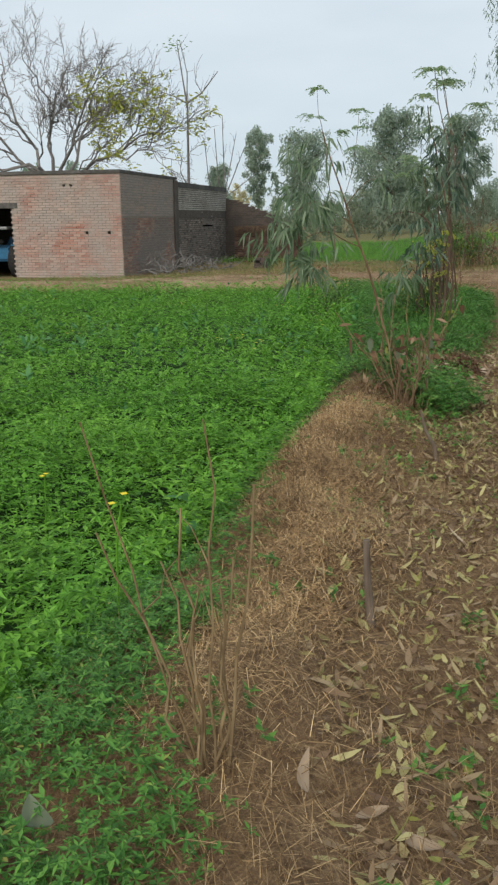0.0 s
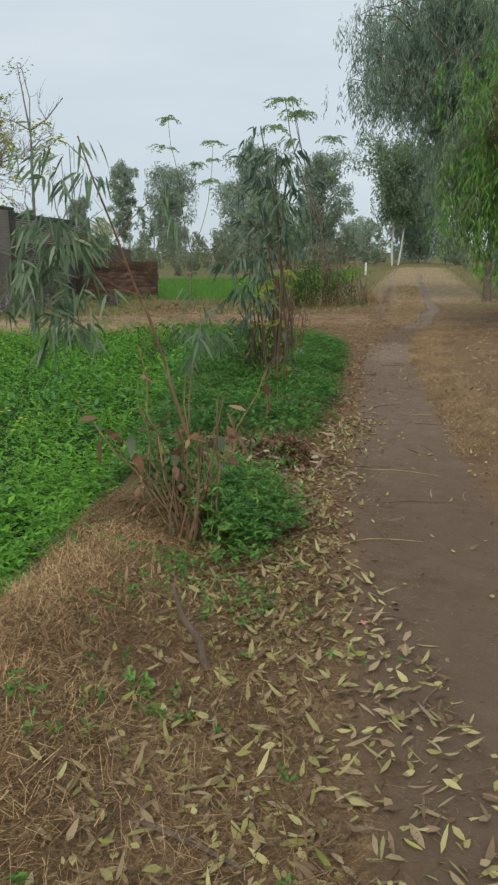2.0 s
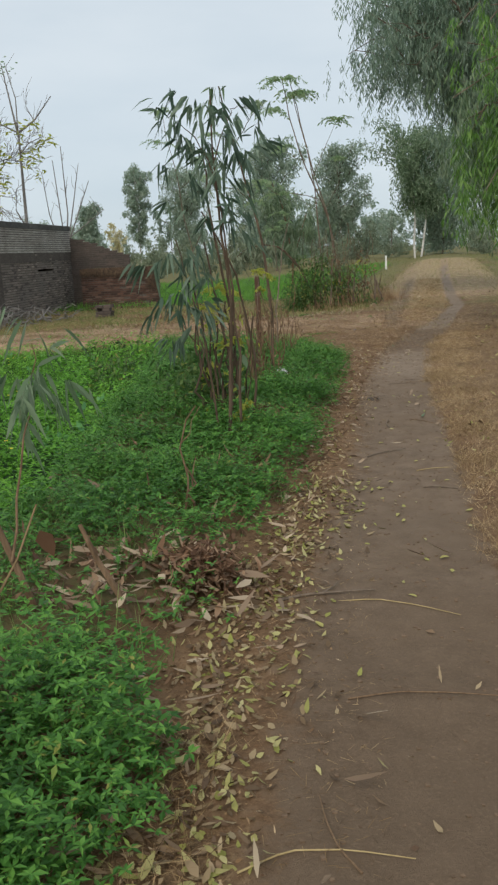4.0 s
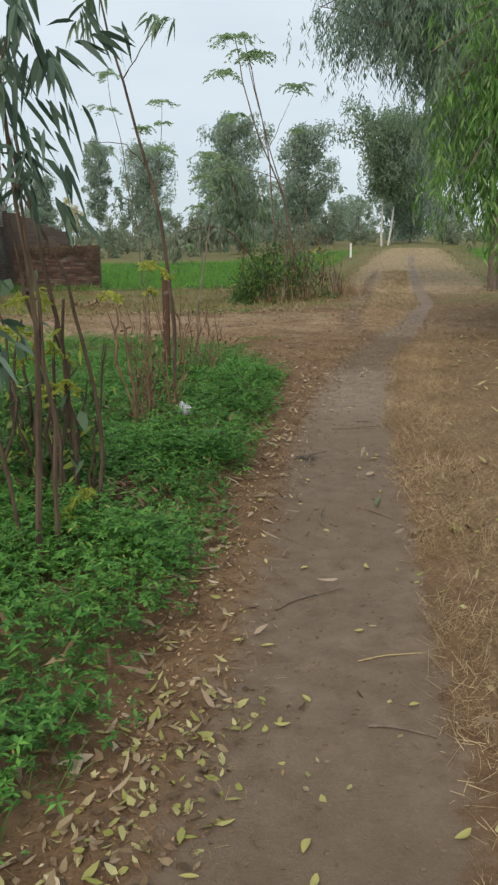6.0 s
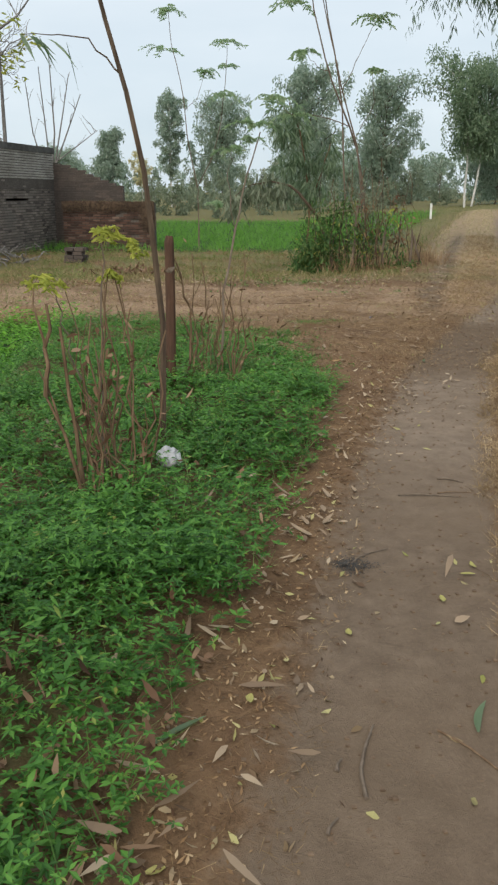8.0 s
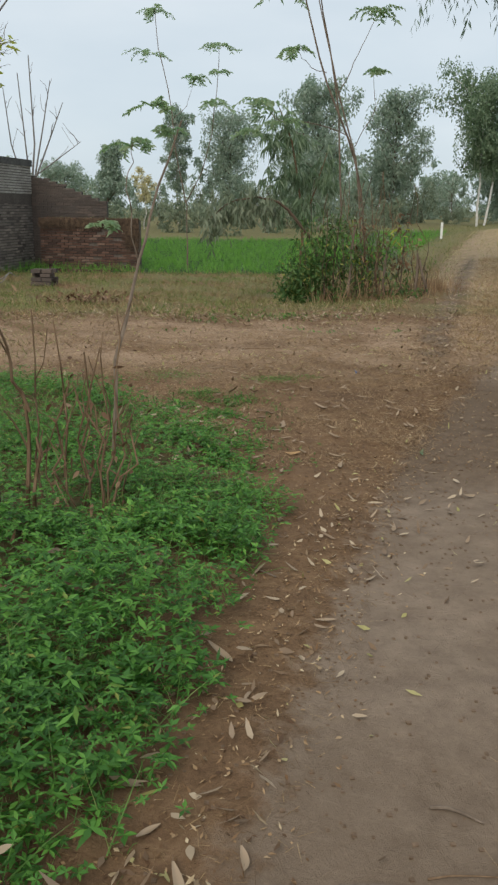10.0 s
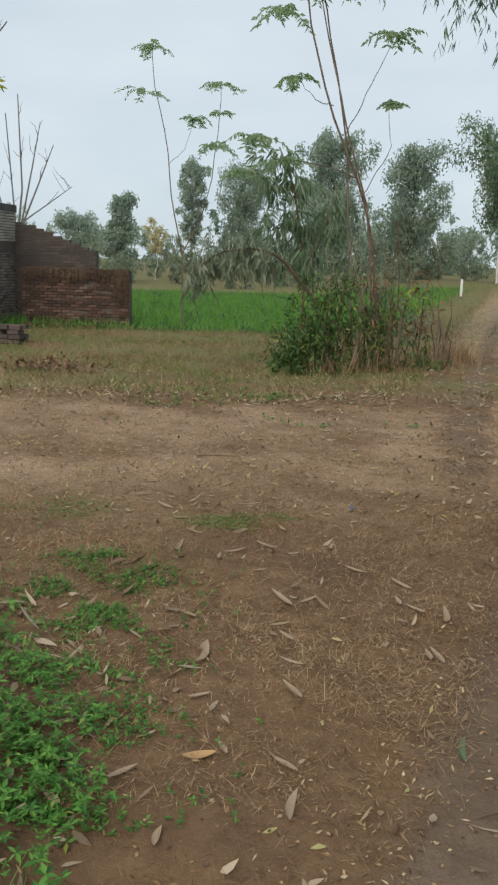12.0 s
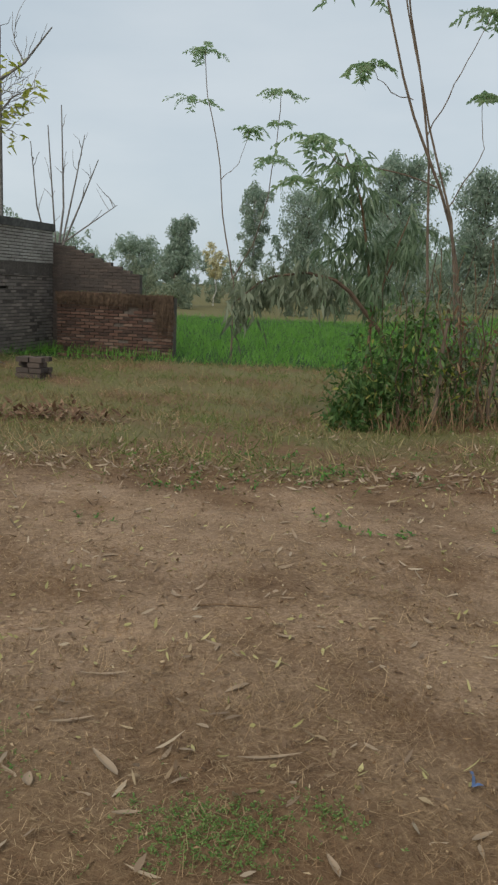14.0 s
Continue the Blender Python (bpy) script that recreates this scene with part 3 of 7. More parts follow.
def wall(parent, name, m, length, base, top, material, core_material, holes=(), thick=0.23, label="", kind="", **more):
    """A wall core in blocks that leave the holes open, with its bricks on the face that looks to local -y of m."""
    core = Soup()
    xs = sorted({0.0, length, *(h[0] for h in holes), *(h[1] for h in holes)})
    zs = sorted({base - 0.3, top, *(z for h in holes for z in h[2:] if base - 0.3 < z < top)})
    solid = {(i, k) for i in range(len(xs) - 1) for k in range(len(zs) - 1)
             if not any(h[0] < (xs[i] + xs[i + 1]) / 2 < h[1] and h[2] < (zs[k] + zs[k + 1]) / 2 < h[3] for h in holes)}
    verts, faces = {}, []

    def at(i, k, back):
        return verts.setdefault((i, k, back), len(verts))

    for i, k in sorted(solid):
        faces.append([at(i, k, 0), at(i + 1, k, 0), at(i + 1, k + 1, 0), at(i, k + 1, 0)])
        faces.append([at(i, k + 1, 1), at(i + 1, k + 1, 1), at(i + 1, k, 1), at(i, k, 1)])
        for di, dk, a, b in ((-1, 0, (i, k), (i, k + 1)), (1, 0, (i + 1, k + 1), (i + 1, k)), (0, -1, (i + 1, k), (i, k)), (0, 1, (i, k + 1), (i + 1, k + 1))):
            if (i + di, k + dk) not in solid:
                faces.append([at(*a, 0), at(*b, 0), at(*b, 1), at(*a, 1)])
    core.put(np.array([(xs[i], thick if back else 0.004, zs[k]) for i, k, back in verts]), np.array(faces))
    w = part(name, core, core_material, parent, label)
    w.matrix_local = m
    lo, hi = bricks_on(length, base, top, holes=holes, **more)
    soup = Soup()
    boxes(soup, lo, hi)
    b = part("brickwork", soup, material, w)
    tagged(b, kind="stuff")
    return w


BASE = -0.42
FARM = pose(-3.7, 26.0, 0, 0, 0, -12.6)
farm = thing("farm_building", "old flat-roofed brick farm shed with sooty side wall and open doorway", "shed", FARM)
FRONT = pose(-10.0, 0, 0)
SIDE = pose(0, 0, 0, 0, 0, 90)
door = (4.4, 6.5, BASE - 0.4, 1.78)
vents = tuple((x, x + 0.09, z, z + 0.09) for x, z in ((7.3, 1.0), (8.1, 1.0), (8.85, 1.0), (9.55, 1.0), (8.2, 2.35), (8.42, 2.35)))
wall(farm, "front_wall", FRONT, 10.0, BASE, 2.74, M_BRICKFRONT, M_MORTAR, holes=(door, *vents), label="faded pinkish brick front wall")
wall(farm, "side_wall", SIDE, 5.35, 1.52, 2.74, M_BRICKGREY, M_MORTAR, label="grey-stained upper side wall")
wall(farm, "side_wall", SIDE, 5.35, BASE, 1.5, M_BRICKSIDE, M_MORTAR, holes=((2.4, 2.49, 1.0, 1.09), (2.8, 2.89, 1.0, 1.09)), label="red brick lower side wall")
rear = pose(-0.02, 5.35, 0, 0, 0, 90)
wall(farm, "rear_wall", rear, 7.05, BASE, 1.72, M_BRICKDARK, M_SOOT, label="blackened brick wall with crumbling joints", ragged=0.12, holes=((3.4, 5.0, 1.12, 1.2),))
upper = wall(farm, "upper_wall", pose(0.0, 5.36, 0, 0, 0, 90), 7.0, 1.73, 2.5, M_BRICKPALE, M_SOOT, label="paler band of brick under the roof", course=0.072)
slab = Soup()
boxes(slab, [(-10.1, -0.04, 2.74)], [(0.03, 5.4, 2.83)])
part("roof_slab", slab, M_CEMENT, farm, "blackened cement roof slab")
slab = Soup()
boxes(slab, [(-10.1, 5.42, 2.5)], [(0.03, 12.42, 2.68)])
part("roof_slab", slab, M_CEMENT, farm, "blackened cement roof slab")
lintel = Soup()
boxes(lintel, [(-5.85, -0.03, 1.78)], [(-3.3, 0.2, 1.93)])
part("lintel", lintel, M_CEMENT, farm)
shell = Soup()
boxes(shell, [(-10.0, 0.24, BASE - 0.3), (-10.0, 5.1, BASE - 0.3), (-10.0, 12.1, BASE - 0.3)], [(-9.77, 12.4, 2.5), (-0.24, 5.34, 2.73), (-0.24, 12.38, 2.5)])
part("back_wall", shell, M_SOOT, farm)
for lo, hi in (((0.02, 4.98, BASE - 0.2), (0.06, 5.4, 2.72)), ((-0.1, 12.42, BASE - 0.2), (0.05, 12.7, 2.25))):
    pil = Soup()
    boxes(pil, lo, hi)
    part("pilaster", pil, M_SOOT, farm)

# low walls behind the shed, brick by brick
def shared_bricks(parent, lo, hi, material, limit):
    """Bricks as parts, on a few shared meshes."""
    kinds = {}
    for n, (a, b) in enumerate(zip(lo, hi)):
        if n >= limit:
            break
        size = tuple(np.round(b - a, 2))
        if size not in kinds:
            soup = Soup()
            boxes(soup, (0, 0, 0), np.maximum(size, 0.02))
            kinds[size] = soup.mesh("brick", material)
        ob = new("brick", kinds[size])
        ob.parent = parent
        ob.matrix_local = Matrix.Translation(Vector(a))
    if limit < len(lo):
        soup = Soup()
        boxes(soup, lo[limit:], hi[limit:])
        tagged(part("brickwork", soup, material, parent), kind="stuff")


LOW = pose(-0.62, 37.0, 0, 0, 0, -8.0)
STEPS = pose(-1.02, 38.05, 0, 0, 0, -4.0)


def ruin_top(x):
    return 2.2 - 0.09 * math.floor(max(0, x - 0.3) / 0.23) if x > 0.3 else 2.22


# ---- fields, weeds and grass ----
def spots(n, x0, x1, y0, y1, keep):
    """Random places on the ground, of which keep (a function to 0..1) leaves some."""
    x, y = rnd(x0, x1, n), rnd(y0, y1, n)
    ok = RNG.random(n) < keep(x, y)
    x, y = x[ok], y[ok]
    return np.stack([x, y, height(x, y)], -1)


def leafy(soup, p, count, tall, length, width, low=0.15, lift=(0.05, 1.0), droop=(0.0, 0.5), profile=LEAF, lean=0.12, relief=0.0):
    """Plants at p: count leaves each, set along an upright stem."""
    n = len(p)
    tall = rnd(*tall, n) * (1 + relief * (0.65 * wobble(p[:, 0], p[:, 1], 0.33, 5) + 0.6 * wobble(p[:, 0], p[:, 1], 0.95, 2)))
    tilt = RNG.normal(size=(n, 3)) * lean
    tilt[:, 2] = 0
    q, h, tilt = np.repeat(p, count, 0), np.repeat(tall, count), np.repeat(tilt, count, 0)
    s = rnd(low, 1, len(q))
    start = q + (np.array([0, 0, 1.0]) + tilt) * (h * s)[:, None]
    az, el = rnd(0, 2 * np.pi, len(q)), rnd(*lift, len(q))
    way = np.stack([np.cos(az) * np.cos(el), np.sin(az) * np.cos(el), np.sin(el)], -1)
    side = np.stack([-np.sin(az), np.cos(az), rnd(-0.4, 0.4, len(q))], -1)
    blades(soup, start, way, side, rnd(*length, len(q)), rnd(*width, len(q)), rnd(*droop, len(q)), profile, 0.3)


def whorls(soup, p, heads, tall, reach, leaves=5, slim=0.4, lift=(0.0, 0.6), relief=0.5, spread=0.05, low=0.35):
    """Small leafy plants: each stem carries a few heads of leaflets that fan out like the rays of a star."""
    n = len(p)
    h = rnd(*tall, n) * (1 + relief * (0.65 * wobble(p[:, 0], p[:, 1], 0.33, 5) + 0.6 * wobble(p[:, 0], p[:, 1], 0.95, 2)))
    q = np.repeat(p, heads, 0)
    q = q + np.stack([RNG.normal(size=len(q)) * spread, RNG.normal(size=len(q)) * spread, np.repeat(h, heads) * rnd(low, 1, len(q))], -1)
    size, turn = rnd(*reach, len(q)), rnd(0, 6.28, len(q))
    tip = RNG.normal(size=(len(q), 2)) * 0.22
    m = len(q) * leaves
    az = np.repeat(turn, leaves) + np.tile(np.arange(leaves) * 2 * np.pi / leaves, len(q)) + rnd(-0.3, 0.3, m)
    el = rnd(*lift, m)
    way = np.stack([np.cos(az) * np.cos(el), np.sin(az) * np.cos(el), np.sin(el)], -1)
    way[:, 2] += way[:, 0] * np.repeat(tip[:, 0], leaves) + way[:, 1] * np.repeat(tip[:, 1], leaves)
    side = np.stack([-np.sin(az), np.cos(az), rnd(-0.35, 0.35, m)], -1)
    long = np.repeat(size, leaves) * rnd(0.7, 1.1, m)
    blades(soup, np.repeat(q, leaves, 0), way, side, long, long * slim * rnd(0.8, 1.2, m), rnd(0.05, 0.5, m), KITE)


def tufts(soup, p, tall, width, spread=0.5, per=1, profile=BLADE, droop=(0.0, 0.5), scatter=0.02):
    q = np.repeat(p, per, 0) + np.concatenate([RNG.normal(size=(len(p) * per, 2)) * scatter, np.zeros((len(p) * per, 1))], 1)
    way = np.concatenate([RNG.normal(size=(len(q), 2)) * spread, np.ones((len(q), 1))], 1)
    blades(soup, q, way, around(len(q)), rnd(*tall, len(q)), rnd(*width, len(q)), rnd(*droop, len(q)), profile)


def lying(soup, p, length, width, lift=0.01, tilt=0.15, profile=BLADE, droop=(-0.1, 0.25), roll=0.35):
    """Straws or leaves that lie about."""
    n = len(p)
    az = rnd(0, 2 * np.pi, n)
    way = np.stack([np.cos(az), np.sin(az), rnd(-tilt, tilt * 1.6, n)], -1)
    side = np.stack([-np.sin(az), np.cos(az), rnd(-roll, roll, n)], -1)
    q = p + np.stack([np.zeros(n), np.zeros(n), rnd(0.003, lift, n)], -1)
    blades(soup, q, way, side, rnd(*length, n), rnd(*width, n), rnd(*droop, n), profile, 0.25)


def stuff(name, soup, material, label, category):
    return tagged(part(name, soup, material), label, category, kind="stuff")


def field_only(x, y):
    return in_field(x + 0.1 * wobble(x, y, 0.16, 2) + 0.09 * wobble(x, y, 0.5, 6), y) > 0.45


crop = Soup()
p = spots(17000, -3.4, 1.4, 1.2, 8.5, field_only)
whorls(crop, p, 3, (0.14, 0.46), (0.024, 0.06), 4, 0.4, relief=0.7, spread=0.06, low=0.5)
p = spots(15000, -7.0, 2.4, 8.5, FIELD_FAR, field_only)
whorls(crop, p, 3, (0.14, 0.42), (0.035, 0.08), 3, 0.42, lift=(-0.1, 0.7), relief=0.55, spread=0.06, low=0.5)
p = spots(1000, -1.6, 2.2, 2.0, 18.0, lambda x, y: (x < field_x(y) - 0.1) * (x > field_x(y) - 1.1) * (wobble(x, y, 0.5, 8) > -0.1))
leafy(crop, p, 18, (0.3, 0.62), (0.05, 0.12), (0.012, 0.028), lift=(-0.3, 0.7), lean=0.2, relief=0.3, low=0.3, profile=KITE)
p = spots(9000, -16.0, -3.2, -6.0, FIELD_FAR, lambda x, y: field_only(x, y) * ((x < -6.9) | (y < 8.6)))
leafy(crop, p, 5, (0.15, 0.45), (0.09, 0.2), (0.04, 0.08), profile=KITE, lean=0.2, relief=0.6, lift=(-0.1, 0.8))
p = spots(3000, -3.4, -0.4, -4.0, 1.3, field_only)
leafy(crop, p, 6, (0.15, 0.45), (0.06, 0.14), (0.025, 0.05), profile=KITE, lean=0.2, relief=0.6)
stuff("fodder_crop", crop, M_CROP, "dense bright green fodder crop in the low field", "crop")

mustard = Soup()
p = spots(700, -7.0, 1.6, 1.5, 19.5, lambda x, y: field_only(x, y) * (0.12 + 0.75 * (np.abs(y - 11.5 - 0.1 * x) < 1.3)))
leafy(mustard, p, 10, (0.28, 0.5), (0.08, 0.15), (0.03, 0.055), lift=(0.2, 1.1))
stuff("mustard_plants", mustard, M_MUSTARD, "bluish green broad-leaved mustard plants among the fodder", "crop")


def weed_zone(x, y):
    """Where the low weeds beside the path grow, thinner in some spots."""
    inside = smooth(0.12, -0.12, x - weed_x(y) - 0.1 * wobble(x, y, 0.22, 2) - 0.08 * wobble(x, y, 0.7, 3)) * (x > field_x(y) - 0.3) * (y > 6.2) * (y < 19.4)
    thin = (0.42 + 0.58 * smooth(-0.25, 0.25, wobble(x, y, 0.7, 9))) * (0.7 + 0.3 * smooth(-0.35, 0.05, wobble(x, y, 0.27, 3)))
    heap = 1 - 0.95 * np.exp(-(((x - 1.72) / 0.6) ** 2 + ((y - 8.2) / 0.45) ** 2)) - 0.85 * np.exp(-(((x - 2.76) / 0.22) ** 2 + ((y - 11.72) / 0.2) ** 2))
    heap = heap * (1 - 0.95 * (np.hypot(x - 3.29, y - 13.6) < 0.12))
    young = np.where(y < 7.8, smooth(1.3, 1.5, x), 1)
    patchy = np.where(y > 17.0, 0.4 + 0.6 * smooth(-0.25, 0.2, wobble(x, y, 0.28, 5)) * smooth(0.1, -0.25, x - weed_x(y)), 1)
    return inside * thin * heap * young * patchy


def start_weeds(x, y):
    """The green fringe between the crop and the straw bank."""
    edge = bank_x(y)
    return smooth(0.1, -0.12, x - edge - 0.1 * wobble(x, y, 0.2, 4)) * (x > field_x(y) - 0.35) * (0.35 + 0.65 * smooth(-0.3, 0.1, wobble(x, y, 0.3, 9)))


weeds = Soup()
p = spots(15000, 0.8, 4.5, 6.2, 9.8, weed_zone)
whorls(weeds, p, 2, (0.04, 0.2), (0.018, 0.042), relief=0.95)
p = spots(24000, 1.4, 4.5, 9.6, 12.9, weed_zone)
whorls(weeds, p, 2, (0.05, 0.22), (0.016, 0.038), relief=0.95)
p = spots(14000, 1.6, 4.6, 12.8, 15.4, weed_zone)
whorls(weeds, p, 2, (0.05, 0.22), (0.017, 0.04), relief=0.95)
p = spots(19000, 1.6, 4.6, 15.2, 19.4, weed_zone)
whorls(weeds, p, 2, (0.04, 0.17), (0.016, 0.036), relief=0.6, leaves=5)
p = spots(4400, 0.8, 4.6, 6.2, 15.4, weed_zone)
leafy(weeds, p, 10, (0.05, 0.22), (0.03, 0.06), (0.01, 0.02), lift=(-0.1, 0.7), lean=0.3, low=0.6, profile=SMALL)
p = spots(700, 1.2, 2.0, 6.4, 7.75, lambda x, y: (((x - 1.62) / 0.29) ** 2 + ((y - 7.05) / 0.55) ** 2) < 1)
whorls(weeds, p, 5, (0.08, 0.3), (0.02, 0.042), relief=0.4, low=0.4)
p = spots(5600, -1.6, 1.2, 1.3, 7.0, start_weeds)
whorls(weeds, p, 4, (0.03, 0.2), (0.014, 0.034), slim=0.36, relief=0.6)
p = spots(3800, -1.5, 0.12, 1.3, 3.5, start_weeds)
whorls(weeds, p, 3, (0.03, 0.2), (0.014, 0.036), slim=0.34, relief=0.6)
p = spots(1100, -0.3, 1.6, 1.6, 7.0, lambda x, y: smooth(0.1, 0.45, wobble(x, y, 0.4, 6)) * (x > field_x(y)) * (x < path_x(y) - 0.8))
leafy(weeds, p, 11, (0.02, 0.09), (0.018, 0.045), (0.007, 0.018), lean=0.3, profile=SMALL)
p = spots(2600, 0.5, 1.9, 5.2, 6.9, lambda x, y: 0.5 * np.exp(-(((x - 1.3) / 0.4) ** 2 + ((y - 6.1) / 0.5) ** 2)) * smooth(-0.1, 0.3, wobble(x, y, 0.25, 6)))
whorls(weeds, p, 2, (0.02, 0.1), (0.016, 0.036))
p = spots(7000, 1.5, 6.6, 16.5, 19.5, lambda x, y: np.exp(-((np.hypot(x - 3.1, y - 18.6)) / 0.6) ** 2) * (wobble(x, y, 0.25, 3) > 0.1) + 0.7 * np.exp(-(((x - 4.25) / 0.22) ** 2 + ((y - 17.4) / 0.5) ** 2)) * (wobble(x, y, 0.2, 3) > -0.1))
leafy(weeds, p, 6, (0.005, 0.035), (0.008, 0.024), (0.004, 0.009), profile=KITE)
p = spots(9000, 3.4, 4.8, 16.5, 18.5, lambda x, y: np.exp(-((x - 4.12) / 0.3) ** 2) * smooth(-0.15, 0.2, wobble(x, y, 0.2, 7)))
leafy(weeds, p, 6, (0.005, 0.05), (0.01, 0.026), (0.005, 0.011), profile=KITE)
p = spots(2600, 3.5, 6.6, 21.8, 24.6, lambda x, y: np.exp(-(((x - 5.08) / 0.3) ** 2 + ((y - 23.5) / 0.25) ** 2)) + 0.25 * (wobble(x, y, 0.6, 2) > 0.35))
leafy(weeds, p, 6, (0.01, 0.05), (0.02, 0.05), (0.008, 0.02), profile=SMALL)
stuff("low_weeds", weeds, M_WEED, "low leafy green weeds along the edge of the path", "weeds")

mats = Soup()
p = spots(60000, 3.4, 5.4, 17.8, 20.0, lambda x, y: 0.8 * np.exp(-(((x - 4.67) / 0.17) ** 2 + ((y - 19.05) / 0.13) ** 2)) + 0.6 * np.exp(-((np.hypot(x - 4.97, y - 19.15)) / 0.06) ** 2) + 0.3 * np.exp(-((np.hypot(x - 3.8, y - 19.3)) / 0.2) ** 2) + 0.12 * np.exp(-((np.hypot(x - 4.2, y - 18.3)) / 0.3) ** 2))
leafy(mats, p, 4, (0.004, 0.022), (0.006, 0.016), (0.003, 0.007), profile=KITE)
stuff("creeping_weed", mats, M_FINEGRASS, "flat mats of tiny olive green weeds on trodden earth", "weeds")

fine = Soup()
p = spots(10500, 0.8, 4.6, 6.4, 19.4, lambda x, y: weed_zone(x, y) * (wobble(x, y, 0.9, 4) > -0.1))
tufts(fine, p, (0.1, 0.27), (0.002, 0.005), 0.6, 4)
stuff("feathery_grass", fine, M_FINEGRASS, "fine feathery grey-green grass among the weeds", "grass")


def bank_zone(x, y):
    return (x > field_x(y) - 0.1) * (x < path_x(y) - 0.7 + 0.1 * wobble(x, y, 0.3, 3)) * (y < 7.3) * (0.35 + 0.65 * smooth(1.1, 0.2, x - field_x(y))) * (1 - 0.75 * smooth(0.05, -0.15, x - bank_x(y)))


straw = Soup()
p = spots(230000, -1.2, 2.3, 1.2, 7.3, bank_zone)
lying(straw, p, (0.02, 0.1), (0.0011, 0.0032), 0.05, 0.5, STRIP, droop=(-0.3, 0.5))
p = spots(14000, -1.0, 2.3, 1.2, 7.3, bank_zone)
tufts(straw, p, (0.03, 0.1), (0.0015, 0.003), 1.1)
p = spots(12000, -0.5, 1.6, 1.3, 5.6, bank_zone)
lying(straw, p, (0.04, 0.12), (0.0014, 0.003), 0.06, 0.5, BLADE, droop=(-0.9, 1.1))
p = spots(9000, -0.5, 1.6, 1.3, 6.8, lambda x, y: bank_zone(x, y) * (wobble(x, y, 0.22, 6) > 0.0))
tufts(straw, p, (0.04, 0.14), (0.002, 0.0045), 1.5, 2, droop=(0.2, 1.0))
stuff("straw_litter", straw, M_STRAW, "dry straw and dead grass lying on the bank", "straw")
crest = Soup()
p = spots(90000, -0.8, 1.3, 2.0, 6.6, lambda x, y: np.exp(-((x - bank_x(y) - 0.26) / 0.27) ** 2) * smooth(2.0, 3.2, y) * (0.4 + 0.6 * smooth(-0.3, 0.2, wobble(x, y, 0.3, 2))))
lying(crest, p, (0.02, 0.09), (0.0012, 0.0034), 0.06, 0.5, STRIP, droop=(-0.3, 0.5))
stuff("straw_litter", crest, leaf_mat("bright_straw", [(0, (0.27, 0.155, 0.068)), (0.5, (0.54, 0.355, 0.17)), (1, (0.74, 0.55, 0.3))], 0.2, 0.75), "golden straw on the crest of the bank", "straw")
straw = Soup()
p = spots(110000, 2.2, 7.6, 16.6, 21.5, lambda x, y: (0.15 + 0.85 * smooth(-0.2, 0.3, wobble(x, y, 0.7, 7))) * (0.3 + 0.7 * smooth(-0.2, 0.2, wobble(x, y, 0.1, 4))) * (np.abs(x - path_x(y)) > 0.25))
lying(straw, p, (0.015, 0.075), (0.0013, 0.0034), 0.016, 0.3, STRIP, droop=(-0.3, 0.5))
p = spots(60000, -1.0, 8.5, 20.5, 25.0, lambda x, y: (0.15 + 0.85 * smooth(-0.15, 0.35, wobble(x, y, 0.9, 7))) * (np.abs(x - path_x(y)) > 0.25))
lying(straw, p, (0.02, 0.08), (0.0016, 0.0038), 0.03, 0.35, STRIP)
p = spots(52000, 2.6, 7.2, 16.8, 21.2, lambda x, y: (0.1 + 0.9 * smooth(-0.2, 0.3, wobble(x, y, 0.6, 7))) * (0.25 + 0.75 * smooth(-0.1, 0.2, wobble(x, y, 0.13, 4))) * (np.abs(x - path_x(y)) > 0.3))
lying(straw, p, (0.02, 0.07), (0.0014, 0.0028), 0.02, 0.4, BLADE, droop=(-0.9, 1.1))
p = spots(70000, 3.0, 6.4, 16.6, 19.8, lambda x, y: (0.3 + 0.7 * smooth(-0.35, 0.25, wobble(x, y, 0.5, 5))) * (0.4 + 0.6 * smooth(-0.2, 0.2, wobble(x, y, 0.09, 8))) * smooth(0.0, 0.3, x - weed_x(y) + 0.2) * smooth(0.15, 0.5, path_x(y) - x))
lying(straw, p, (0.012, 0.05), (0.0012, 0.003), 0.014, 0.35, STRIP, droop=(-0.4, 0.5))
stuff("trodden_straw", straw, M_PALEGRASS, "bleached trodden straw on the crossing track", "straw")
straw = Soup()
p = spots(60000, 1.2, 5.6, 3.0, 17.2, lambda x, y: (x > weed_x(y) - 0.2) * (x < path_x(y) - 0.25))
lying(straw, p, (0.012, 0.06), (0.0009, 0.0024), 0.012, 0.25, STRIP)
stuff("straw_litter", straw, M_STRAW, "scattered straw beside the bare path", "straw")

gold = Soup()


def verge(x, y):
    return smooth(0.0, 0.1, x - path_x(y) - np.interp(y, [8, 12.5, 13.7, 16], [0.24, 0.27, 0.22, 0.19]) - 0.05 * wobble(x, y, 0.2, 3)) * (0.35 + 0.65 * smooth(-0.3, 0.2, wobble(x, y, 0.6, 3)))


